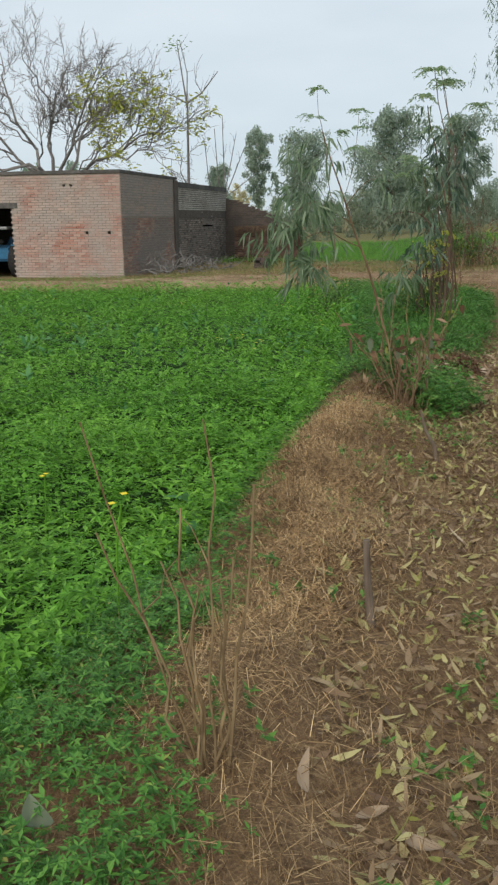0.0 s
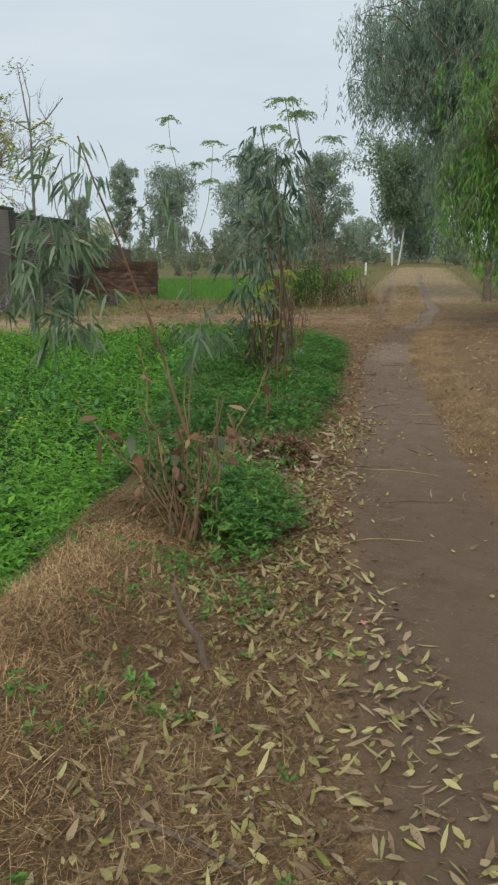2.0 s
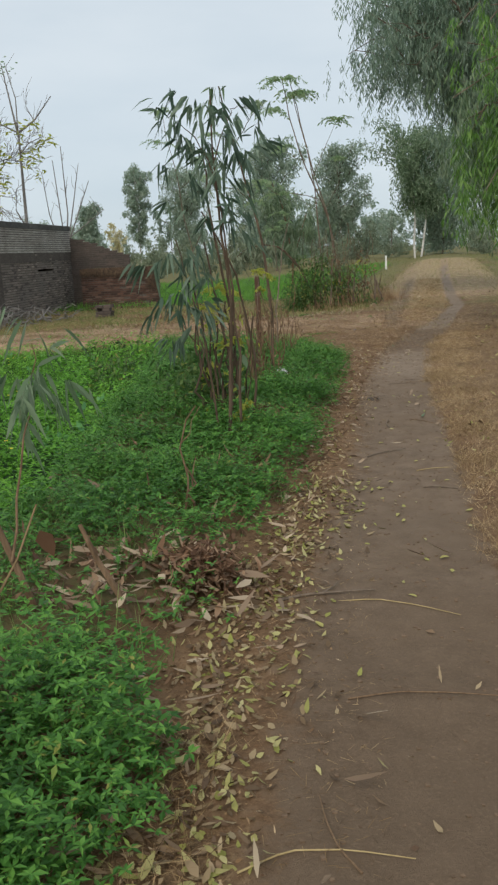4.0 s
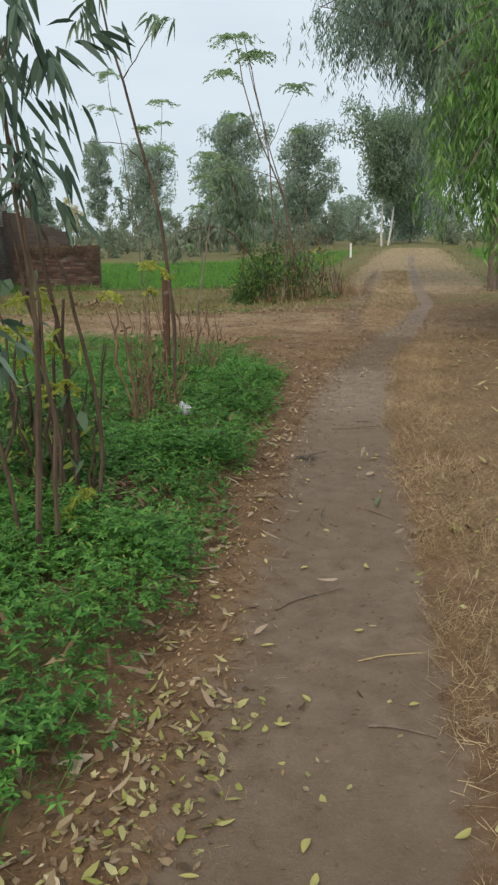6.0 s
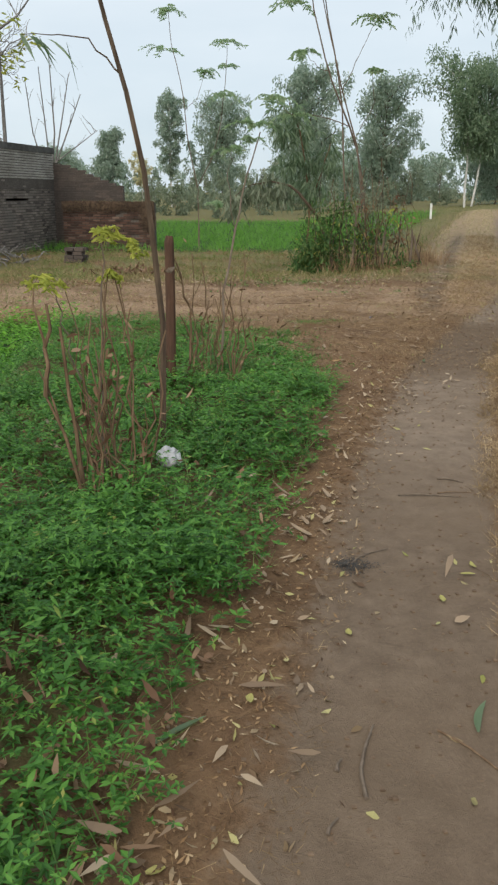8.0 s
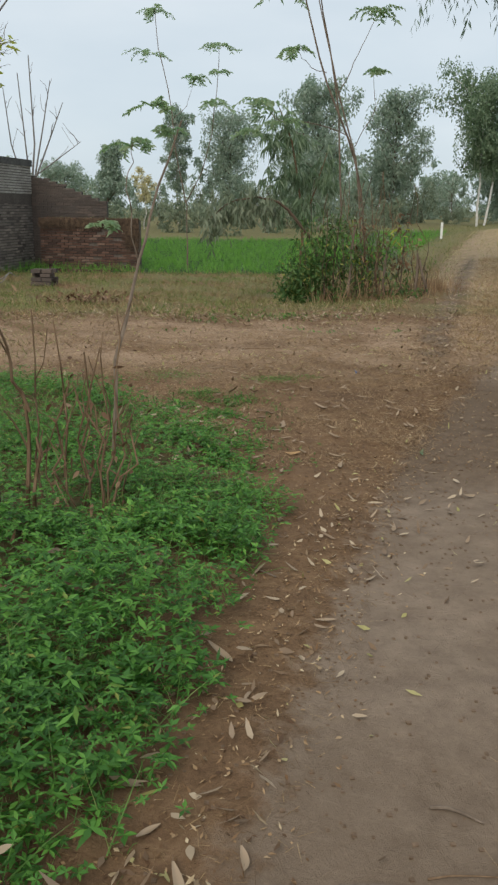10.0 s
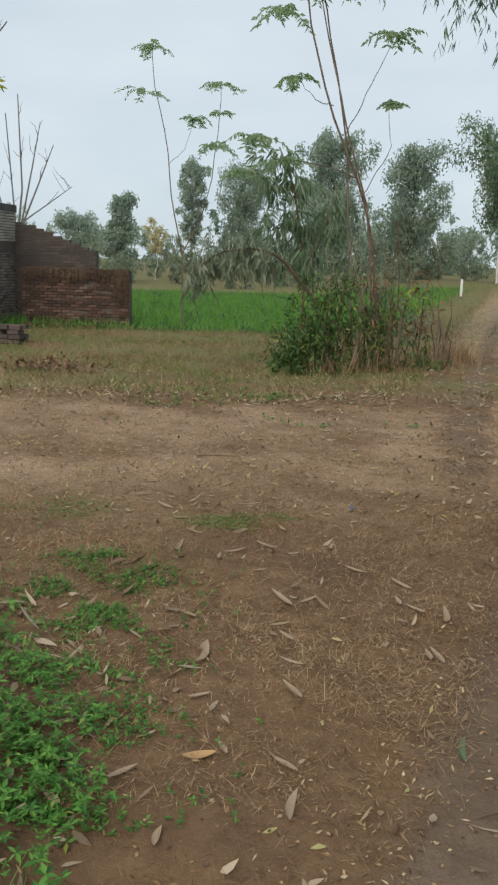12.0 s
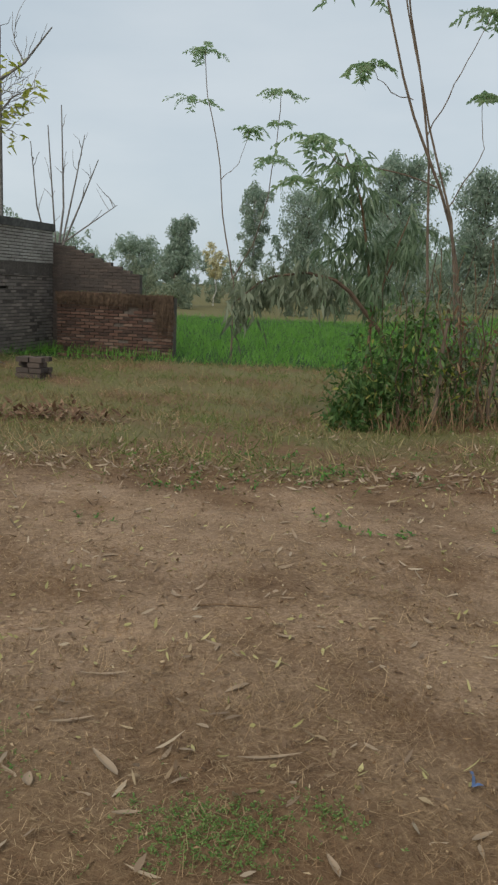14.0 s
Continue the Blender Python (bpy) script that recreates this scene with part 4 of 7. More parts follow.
p = spots(64000, 3.4, 7.4, 8.5, 18.0, lambda x, y: verge(x, y) * smooth(1.1, 0.6, x - path_x(y)))
tufts(gold, p, (0.025, 0.11), (0.0018, 0.0038), 0.9, 3, STRIP)
p = spots(70000, 2.0, 13.0, 2.0, 26.0, lambda x, y: verge(x, y) * (0.12 + 0.88 * smooth(2.4, 1.3, x - path_x(y))))
tufts(gold, p, (0.02, 0.1), (0.0016, 0.0036), 0.9, 3, STRIP)
p = spots(60000, 6.0, 13.5, 19.5, 34.0, lambda x, y: strip(x, y) * (0.5 + 0.5 * smooth(-0.3, 0.2, wobble(x, y, 0.4, 3))))
tufts(gold, p, (0.03, 0.12), (0.0025, 0.0055), 0.8, 3, STRIP)
p = spots(30000, 7.0, 24.0, 26.0, 60.0, lambda x, y: (np.abs(x - path_x(y)) < 2.1) * (np.abs(x - path_x(y)) > 0.2) * (np.abs(x - rut_x(y)) > 0.25))
far_verge = Soup()
tufts(far_verge, p, (0.04, 0.13), (0.004, 0.01), 0.8, 2, STRIP)
stuff("road_grass", far_verge, leaf_mat("pale_road_grass", [(0, (0.22, 0.17, 0.08)), (0.5, (0.4, 0.34, 0.18)), (1, (0.58, 0.51, 0.31))], 0.2, 0.8), "bleached short grass along the raised track", "grass")
stuff("dry_verge_grass", gold, M_GOLD, "golden brown dry grass on the verge of the path", "grass")

meadow = Soup()
p = spots(30000, -6.0, 10.5, 22.4, 35.6, lambda x, y: smooth(22.2, 24.5, y) * (0.3 + 0.7 * smooth(-0.3, 0.3, wobble(x, y, 1.5, 5))) * (x < path_x(y) - 2.2))
tufts(meadow, p, (0.04, 0.15), (0.005, 0.012), 0.7, 2, STRIP)
p = spots(9000, -8.0, 2.5, 20.0, 26.0, lambda x, y: 0.5 + 0.5 * (wobble(x, y, 1.0, 8) > 0))
tufts(meadow, p, (0.04, 0.13), (0.005, 0.01), 0.7, 1, STRIP)
p = spots(22000, 4.0, 34.0, 25.0, 75.0, lambda x, y: smooth(1.2, 2.2, np.abs(x - path_x(y))) * smooth(5.5, 3.2, np.abs(x - path_x(y))) + 0.12 * (np.abs(x - path_x(y)) < 1.6))
tufts(meadow, p, (0.06, 0.2), (0.008, 0.02), 0.6, 2, STRIP, scatter=0.08)
p = spots(5200, -4.0, 9.0, 23.6, 35.2, lambda x, y: smooth(0.05, 0.3, wobble(x, y, 0.55, 3)) * (x < path_x(y) - 2.2))
tufts(meadow, p, (0.1, 0.32), (0.005, 0.01), 0.5, 3, BLADE, droop=(0.1, 0.6), scatter=0.05)
dry = Soup()
p = spots(16000, -4.0, 9.5, 23.0, 35.4, lambda x, y: smooth(0.0, 0.35, wobble(x, y, 1.0, 9)) * (x < path_x(y) - 1.9) + 0.6 * smooth(34.3, 35.0, y) * (x < path_x(y) - 2.2))
tufts(dry, p, (0.05, 0.22), (0.005, 0.01), 0.7, 2, STRIP)
stuff("straw_tufts", dry, M_PALEGRASS, "patches of bleached dry grass in the rough meadow", "grass")
stuff("rough_grass", meadow, M_OLIVE, "short olive and straw-coloured grass beyond the track", "grass")

wheat = Soup()
p = spots(27000, -4.0, 30.0, 35.4, 62.0, lambda x, y: (np.abs(x - path_x(y)) > 3.6) * smooth(75, 36, y))
tufts(wheat, p, (0.2, 0.34), (0.009, 0.02), 0.4, 3, STRIP, scatter=0.1)
stuff("young_wheat", wheat, M_WHEAT, "even green field of young wheat", "crop")

# ---- fallen leaves ----
def path_litter(x, y):
    """Leaves gather between the weeds and the trodden middle of the path."""
    return np.exp(-((x - path_x(y) + np.interp(y, [5, 7, 9, 12, 15], [0.98, 0.82, 0.68, 0.54, 0.5])) / np.interp(y, [6, 11, 16], [0.2, 0.18, 0.24])) ** 2)


litter = Soup()
p = spots(30000, -0.2, 6.0, 0.8, 18.5, lambda x, y: path_litter(x, y) * smooth(19, 9, y) * (0.4 + 0.4 * smooth(5.4, 7.2, y)) + 0.02 * (np.abs(x - path_x(y)) < 1.2))
lying(litter, p, (0.018, 0.052), (0.008, 0.02), 0.018, 0.5, SMALL, droop=(-0.4, 0.6), roll=0.9)
p = spots(6500, 0.3, 2.1, 1.5, 7.4, lambda x, y: smooth(0.5, 0.9, x - field_x(y)) * 0.8)
lying(litter, p, (0.022, 0.09), (0.01, 0.026), 0.03, 0.4, LEAF, droop=(-0.3, 0.5), roll=0.7)
fresh = Soup()
p = spots(6500, 0.0, 5.0, 3.6, 13.0, lambda x, y: path_litter(x, y) * smooth(13, 7, y) * (0.3 + 0.7 * smooth(5.6, 7.4, y)) + 0.32 * (x > field_x(y) + 0.55) * (x < path_x(y) - 0.6) * (y < 7.0))
lying(fresh, p, (0.022, 0.05), (0.011, 0.024), 0.03, 0.5, LEAF, droop=(-0.5, 0.6), roll=0.8)
p = spots(9000, 1.4, 3.4, 5.4, 10.0, lambda x, y: np.exp(-((x - weed_x(y) - 0.24) / 0.2) ** 2) * (x > weed_x(y) - 0.05))
lying(fresh, p, (0.02, 0.056), (0.01, 0.024), 0.02, 0.4, LEAF, droop=(-0.4, 0.5), roll=0.7)
p = spots(2600, 2.2, 5.0, 4.0, 12.5, lambda x, y: np.exp(-((x - path_x(y) - 0.62) / 0.22) ** 2))
lying(fresh, p, (0.02, 0.05), (0.01, 0.022), 0.03, 0.5, LEAF, droop=(-0.4, 0.5), roll=0.8)
p = spots(900, 1.2, 5.0, 3.6, 13.5, lambda x, y: 0.34 * (np.abs(x - path_x(y)) < 0.75))
lying(fresh, p, (0.022, 0.05), (0.01, 0.021), 0.012, 0.3, LEAF, droop=(-0.4, 0.5), roll=0.6)
p = spots(3200, -0.1, 2.0, 1.5, 6.6, lambda x, y: smooth(0.35, 0.7, x - bank_x(y)) * smooth(-0.45, -0.8, x - path_x(y)))
lying(fresh, p, (0.02, 0.07), (0.009, 0.024), 0.05, 0.6, LEAF, droop=(-0.6, 0.7), roll=1.0)
stuff("leaf_litter", fresh, M_FALLEN, "pale yellow-green fallen leaves beside the path", "leaves")
p = spots(12000, 3.0, 14.0, 5.0, 28.0, lambda x, y: smooth(0.5, 1.4, x - path_x(y)) * smooth(5, 3, x - path_x(y)) * (0.3 + 0.7 * smooth(-0.2, 0.2, wobble(x, y, 0.6, 4))))
lying(litter, p, (0.05, 0.12), (0.014, 0.028), 0.05, 0.4, LONG, roll=0.7)
p = spots(7000, 0.5, 8.0, 19.2, 24.4, lambda x, y: 0.25 + 0.75 * smooth(-0.2, 0.3, wobble(x, y, 0.5, 8)))
lying(litter, p, (0.015, 0.06), (0.006, 0.018), 0.02, 0.4, LEAF, droop=(-0.4, 0.5), roll=0.8)
stuff("leaf_litter", litter, M_LITTER, "small dry and yellowing leaves strewn along the path", "leaves")
pale = Soup()
p = spots(6500, 5.4, 12.0, 18.5, 33.0, lambda x, y: np.exp(-((x - rut_x(y)) / 0.3) ** 2) + 0.5 * np.exp(-((x - rut_x(y) + 0.7) / 0.5) ** 2) * (y > 23))
lying(pale, p, (0.03, 0.11), (0.01, 0.024), 0.02, 0.3, LONG, droop=(-0.3, 0.3), roll=0.6)
p = spots(1500, 0.5, 6.5, 22.6, 24.2, lambda x, y: np.exp(-((y - 23.4 - 0.25 * wobble(x, y, 1.2, 3)) / 0.3) ** 2))
lying(pale, p, (0.04, 0.12), (0.012, 0.026), 0.04, 0.35, LONG, droop=(-0.3, 0.3), roll=0.7)
p = spots(4200, 1.0, 9.0, 15.0, 27.0, lambda x, y: 0.35 + 0.4 * (wobble(x, y, 0.9, 2) > 0))
lying(pale, p, (0.025, 0.1), (0.009, 0.022), 0.025, 0.35, LONG, droop=(-0.35, 0.3), roll=0.6)
p = spots(600, 1.3, 2.5, 7.6, 9.1, lambda x, y: np.exp(-(((x - 1.95) / 0.4) ** 2 + ((y - 8.3) / 0.3) ** 2)))
lying(pale, p, (0.06, 0.16), (0.015, 0.04), 0.09, 0.3, LONG, droop=(-0.2, 0.4), roll=1.0)
p = spots(4200, 0.8, 5.0, 7.5, 16.5, lambda x, y: path_litter(x, y) * 0.8)
lying(pale, p, (0.025, 0.075), (0.009, 0.022), 0.025, 0.4, LONG, droop=(-0.3, 0.4), roll=0.8)
p = spots(420, 3.2, 4.7, 15.4, 18.0, lambda x, y: np.exp(-((x - 4.1) / 0.35) ** 2))
lying(pale, p, (0.03, 0.09), (0.01, 0.024), 0.03, 0.3, LONG, droop=(-0.3, 0.4), roll=0.8)
p = spots(260, -0.3, 4.0, 1.4, 15.0, lambda x, y: np.exp(-((x - path_x(y) + 1.05) / 0.35) ** 2))
lying(pale, p, (0.08, 0.16), (0.016, 0.034), 0.03, 0.3, LONG, droop=(-0.25, 0.2))
p = spots(1500, 0.8, 4.4, 6.4, 18.5, lambda x, y: 0.6 * np.exp(-((x - weed_x(y)) / 0.3) ** 2) + 0.05 * (x > field_x(y)))
lying(pale, p, (0.05, 0.15), (0.014, 0.032), 0.09, 0.35, LONG, droop=(-0.2, 0.4), roll=0.8)
stuff("eucalyptus_litter", pale, M_PALELEAF, "long pale dried eucalyptus leaves on bare earth", "leaves")


brown = Soup()
p = spots(11000, 0.9, 3.9, 6.2, 15.5, lambda x, y: (x > field_x(y) + 0.1) * (x < weed_x(y) + 0.1) * (0.03 + 0.25 * smooth(0.0, -0.3, wobble(x, y, 0.7, 9)) + np.exp(-(((x - 1.15) / 0.2) ** 2 + ((y - 7.0) / 0.5) ** 2)) + 0.8 * np.exp(-(((x - 1.7) / 0.5) ** 2 + ((y - 8.35) / 0.35) ** 2))))
lying(brown, p, (0.03, 0.1), (0.01, 0.03), 0.1, 0.6, LEAF, droop=(-0.6, 0.8), roll=1.0)
stuff("leaf_litter", brown, M_DEADLEAF, "dead brown leaves lying between the green weeds", "leaves")
bits = Soup()
p = spots(190000, 1.0, 8.0, 4.5, 24.0, lambda x, y: path_litter(x, y) * (y < 18) + 0.3 * (y > 16.2) * (0.4 + 0.6 * smooth(-0.3, 0.3, wobble(x, y, 0.6, 8))))
lying(bits, p, (0.008, 0.03), (0.004, 0.011), 0.012, 0.4, KITE, droop=(-0.3, 0.4), roll=0.8)
stuff("leaf_crumbs", bits, leaf_mat("leaf_crumb", [(0, (0.07, 0.035, 0.018)), (0.5, (0.2, 0.115, 0.055)), (0.85, (0.36, 0.24, 0.13)), (1, (0.5, 0.4, 0.26))], 0.1, 0.8), "broken bits of dry leaf strewn over bare earth", "leaves")
crumbs = Soup()
p = spots(26000, 1.0, 7.0, 4.5, 20.0, lambda x, y: 0.6 * (np.abs(x - path_x(y) + 0.15) < 0.75) + 0.15 * (y > 16))
size_ = rnd(0.002, 0.008, len(p))[:, None]
boxes(crumbs, p + RNG.normal(size=p.shape) * 0.001 - size_ * (0.9, 0.6, 0.5), p + size_ * (0.8, 0.9, 0.6))
stuff("soil_crumbs", crumbs, grain_mat("soil_crumb", (0.1, 0.065, 0.04), (0.24, 0.165, 0.11), 60), "small crumbs of dry earth on the path", "soil")


# ---- trees ----
def hanging(soup, p, count, reach, length, width, slant=0.25):
    """Twigs that hang from the points p, set with long narrow leaves."""
    n = len(p)
    drop = rnd(*reach, n)
    drift = RNG.normal(size=(n, 3)) * slant
    drift[:, 2] = -1
    q, way, r = np.repeat(p, count, 0), np.repeat(unit(drift), count, 0), np.repeat(drop, count)
    s = rnd(0, 1, len(q))
    start = q + way * (s * r)[:, None] + RNG.normal(size=(len(q), 3)) * 0.05
    az = rnd(0, 2 * np.pi, len(q))
    leaf = np.stack([np.cos(az) * 0.45, np.sin(az) * 0.45, -rnd(0.4, 1.2, len(q))], -1)
    blades(soup, start, leaf, around(len(q)), rnd(*length, len(q)), rnd(*width, len(q)), 0.15, KITE)


def crown_points(pts_list, per, spread, low=0.3):
    out = []
    for pts in pts_list:
        s = rnd(low, 1.0, per)
        out.append(along(pts, s) + np.clip(RNG.normal(size=(per, 3)), -1.5, 1.5) * spread)
    return np.concatenate(out)


def far_tree(name, label, base, tall, wide, bare=0.25, leaves=2600, size=(0.22, 0.5), material=None, bark=None, limbs=16, trunks=1, droop=0.9, group="", lean=0.0, full=0.75):
    """A tree seen from far off: crooked trunk, limbs, and a loose crown of leaves in clumps along them."""
    t = thing(name, label, "tree", Matrix.Translation(base), group)
    wood, ends = Soup(), []
    for k in range(trunks):
        foot = np.array([0.5 * k, 0.1 * k, -0.2])
        top = np.array([lean * tall + 2.0 * k, 0.3 * k, tall * 0.93])
        line = bent(foot, top, 0, tall * (0.025 if trunks == 1 else 0.006), 7)
        tube(wood, line, np.linspace(tall * 0.009, tall * 0.003, 7), 6)
        for i in range(limbs // trunks):
            s = bare + (0.95 - bare) * (i + rnd(0, 0.9)) / (limbs // trunks)
            a = along(line, np.array([s]))[0]
            az, out = i * 2.4 + rnd(-0.5, 0.5), wide * (0.45 + 0.75 * math.sin(math.pi * min(1, (1.02 - s) / (1.02 - bare)) ** full)) * rnd(0.55, 1.1)
            b = a + np.array([math.cos(az) * out, math.sin(az) * out, out * rnd(0.35, 0.9)])
            limb = bent(a, b, 0.05 * out, 0.05 * out, 5)
            tube(wood, limb, np.linspace(tall * 0.005, tall * 0.0012, 5), 3)
            ends.append(limb)
    part("trunk", wood, bark or M_BARK, t)
    crown = Soup()
    hubs = crown_points(ends, max(3, 2 * leaves // (len(ends) * 26)), wide * 0.12, 0.25)
    q = np.repeat(hubs, 26, 0) + np.clip(RNG.normal(size=(len(hubs) * 26, 3)), -1.25, 1.25) * np.array([0.1, 0.1, 0.14]) * wide
    way = around(len(q)) + np.array([0, 0, -droop])
    blades(crown, q, way, around(len(q)), rnd(*size, len(q)), rnd(size[0] * 0.4, size[1] * 0.4, len(q)), 0.1, KITE)
    part("crown", crown, material or M_HAZEDLEAF, t)
    return t


def gz(x, y):
    return float(height(x, y))


ruin = thing("ruined_wall", "ruined dark brick wall stepping down where it has crumbled", "wall", STEPS)
core = Soup()
for i in range(9):
    boxes(core, (0.245 * i, 0.006, -0.7), (0.245 * (i + 1), 0.25, ruin_top(0.245 * i + 0.12) - 0.02))
core_ob = part("core", core, M_SOOT, ruin)
lo, hi = bricks_on(2.2, -0.4, ruin_top)
shared_bricks(ruin, lo[::-1], hi[::-1], M_BRICKSOOT, 60)

low_wall = thing("low_brick_wall", "low red brick wall with dead creepers hanging over its top", "wall", LOW)
core = Soup()
boxes(core, (0, 0.006, -0.8), (2.85, 0.25, 1.05))
part("core", core, M_SOOT, low_wall)
lo, hi = bricks_on(2.85, -0.42, 1.08, proud=0.024, ragged=0.05)
shared_bricks(low_wall, lo, hi, M_BRICKLOW, 400)
moss = Soup()
q = np.stack([rnd(0.3, 2.85, 700), rnd(-0.02, 0.24, 700), rnd(1.02, 1.08, 700)], -1)
tufts(moss, q, (0.03, 0.11), (0.004, 0.01), 0.9, 1, STRIP)
part("moss", moss, M_OLIVE, low_wall, "ochre dry moss along the top course")
creep = Soup()
n = 1300
q = np.stack([rnd(0, 2.85, n), rnd(-0.1, -0.03, n), rnd(0.95, 1.12, n)], -1)
blades(creep, q, np.stack([rnd(-0.2, 0.2, n), rnd(-0.12, -0.02, n), -np.ones(n)], -1), np.tile((1.0, 0, 0), (n, 1)), rnd(0.08, 0.5, n) * (0.6 + 1.6 * (q[:, 0] > 2.45)), rnd(0.007, 0.018, n), 0, BLADE)
part("dead_creeper", creep, M_CHAFF, low_wall, "brown dead creeper")

stub = thing("brick_stub", "broken stub of a brick pillar beside the wall", "pillar", pose(0.16, 31.4, -0.68, 0, 0, -12))
lo, hi = [], []
for i in range(8):
    for j in range(2):
        for k in range(3):
            if i > 5 and (j + k + i) % 3 == 0:
                continue
            a = np.array([0.245 * j + (i % 2) * 0.03 + rnd(-0.012, 0.012), 0.14 * k + rnd(-0.01, 0.01), 0.092 * i])
            lo.append(a)
            hi.append(a + (0.232, 0.128, 0.08))
shared_bricks(stub, np.array(lo), np.array(hi), M_BRICKSOOT, 400)
for n in range(14):
    x, y = -0.3 + 0.13 * n + rnd(-0.05, 0.05), 35.9 + rnd(-0.25, 0.25)
    loose = thing("loose_brick", "loose old red brick lying at the foot of the wall", "brick", pose(x, y, gz(x, y) - 0.01, rnd(-12, 12), rnd(-10, 10), rnd(0, 180)), "loose bricks")
    s_ = Soup()
    boxes(s_, (-0.115, -0.055, 0), (0.115 * rnd(0.4, 1), 0.055, 0.072))
    part("block", s_, M_BRICKLOW, loose)


# ---- bare trees behind the shed ----
def branching(soup, tips, a, b, r, depth, spread, sag):
    """A limb from a to b that splits on and on."""
    a, b = np.asarray(a, float), np.asarray(b, float)
    line = bent(a, b, sag * np.linalg.norm(b - a), 0.06 * np.linalg.norm(b - a), 5)
    tube(soup, line, np.linspace(r, r * 0.5, 5), 5 if r > 0.03 else 3)
    tips.append(line)
    if depth:
        size = np.linalg.norm(b - a)
        for s in (0.35, 0.55, 0.72, 0.88, 1.0):
            o = along(line, np.array([s]))[0]
            way = unit(unit(b - a) + around(1)[0] * spread + np.array([0, 0, 0.12]))
            branching(soup, tips, o, o + way * size * rnd(0.45, 0.72), max(0.01, r * 0.5), depth - 1, spread, sag)


def bare_tree():
    t = thing("bare_tree", "large spreading tree almost bare with a few yellow leaves", "tree", pose(-8.6, 38.3, -0.4))
    trunk, twigs = Soup(), []
    tube(trunk, bent((0, 0, -0.1), (0.2, 0, 3.6), 0, 0.06, 5), np.linspace(0.3, 0.2, 5), 8)
    part("trunk", trunk, M_GREYTWIG, t)
    for k, (x, y, z) in enumerate(((-2.8, 0.5, 6.0), (-1.1, -0.7, 6.6), (0.5, 0.4, 6.8), (2.2, -0.4, 6.0), (3.6, 0.3, 4.9), (-3.8, -0.5, 4.7), (1.4, 0.8, 6.3))):
        limb = Soup()
        branching(limb, twigs, (0.2, 0, 3.3 + 0.1 * (k % 3)), (x, y, z), 0.085, 4, 0.8, -0.05)
        part("limb", limb, M_GREYTWIG, t)
    crown = Soup()
    right = [line for line in twigs if line[-1][0] > 1.5 and line[-1][2] < 7.8]
    pick = [right[i] for i in RNG.permutation(len(right))[:150]]
    q = crown_points(pick, 3, 0.1, 0.5)
    q = np.repeat(q, 4, 0) + RNG.normal(size=(len(q) * 4, 3)) * 0.12
    blades(crown, q, around(len(q), 0.4) - np.array([0, 0, 0.2]), around(len(q), 3), rnd(0.14, 0.28, len(q)), rnd(0.05, 0.1, len(q)), 0.1, SMALL)
    part("crown", crown, M_YELLOWISH, t, "sparse yellowing leaves")
    return t


bare_tree()


def bare_sapling(m, stems, label, tuft):
    t = thing("bare_sapling", label, "tree", m)
    for pts, r in stems:
        s = Soup()
        tube(s, bent(pts[0], pts[1], 0.03, 0.03, 6) if len(pts) == 2 else along(pts, np.linspace(0, 1, 9)), np.linspace(r, r * 0.35, 6 if len(pts) == 2 else 9), 5)
        line = along(pts, np.linspace(0, 1, 9))
        for k in range(4 if r < 0.08 else 2):
            o = along(line, np.array([rnd(0.45, 1)]))[0]
            tube(s, bent(o, o + np.array([rnd(-0.4, 0.4), rnd(-0.3, 0.3), rnd(0.15, 0.7)]), 0, 0.03, 4), np.linspace(0.011, 0.005, 4), 3)
        part("stem", s, M_GREYTWIG, t)
    if tuft:
        c = Soup()
        hubs = np.repeat(np.array(tuft, float), 22, 0) + RNG.normal(size=(22 * len(tuft), 3)) * (0.32, 0.32, 0.12)
        blades(c, hubs, around(len(hubs), 0.4), around(len(hubs), 3), rnd(0.1, 0.22, len(hubs)), rnd(0.04, 0.07, len(hubs)), 0.15, SMALL)
        part("leaves", c, M_MORINGA, t)
    return t


bare_sapling(pose(-2.7, 39.1, -0.4), [
    (((0, 0, 0), (0.05, 0, 3.4), (0.08, 0, 6.65)), 0.1),
    (((0.08, 0, 6.4), (-0.1, 0, 7.6), (-0.3, 0, 9.0)), 0.045),
    (((0.06, 0, 6.5), (0.1, 0, 7.8), (-0.2, 0, 9.1)), 0.03),
    (((0.08, 0, 6.6), (0.7, 0, 7.0), (1.4, 0, 7.85)), 0.05),
    (((0.7, 0, 7.0), (0.45, 0, 7.5), (0.5, 0, 8.0)), 0.02),
    (((0.05, 0, 6.6), (-0.5, 0.1, 6.9), (-1.3, 0, 7.15)), 0.035),
    (((0.05, 0, 5.8), (0.4, 0, 6.2), (1.0, 0, 6.45)), 0.03),
    (((0.1, 0, 3.0), (-0.3, 0, 3.8), (-0.2, 0, 4.6)), 0.03),
], "tall thin sapling with a few bare forked branches", [(-0.5, 0, 9.0), (-0.2, 0, 8.8), (-1.2, 0, 7.3)])
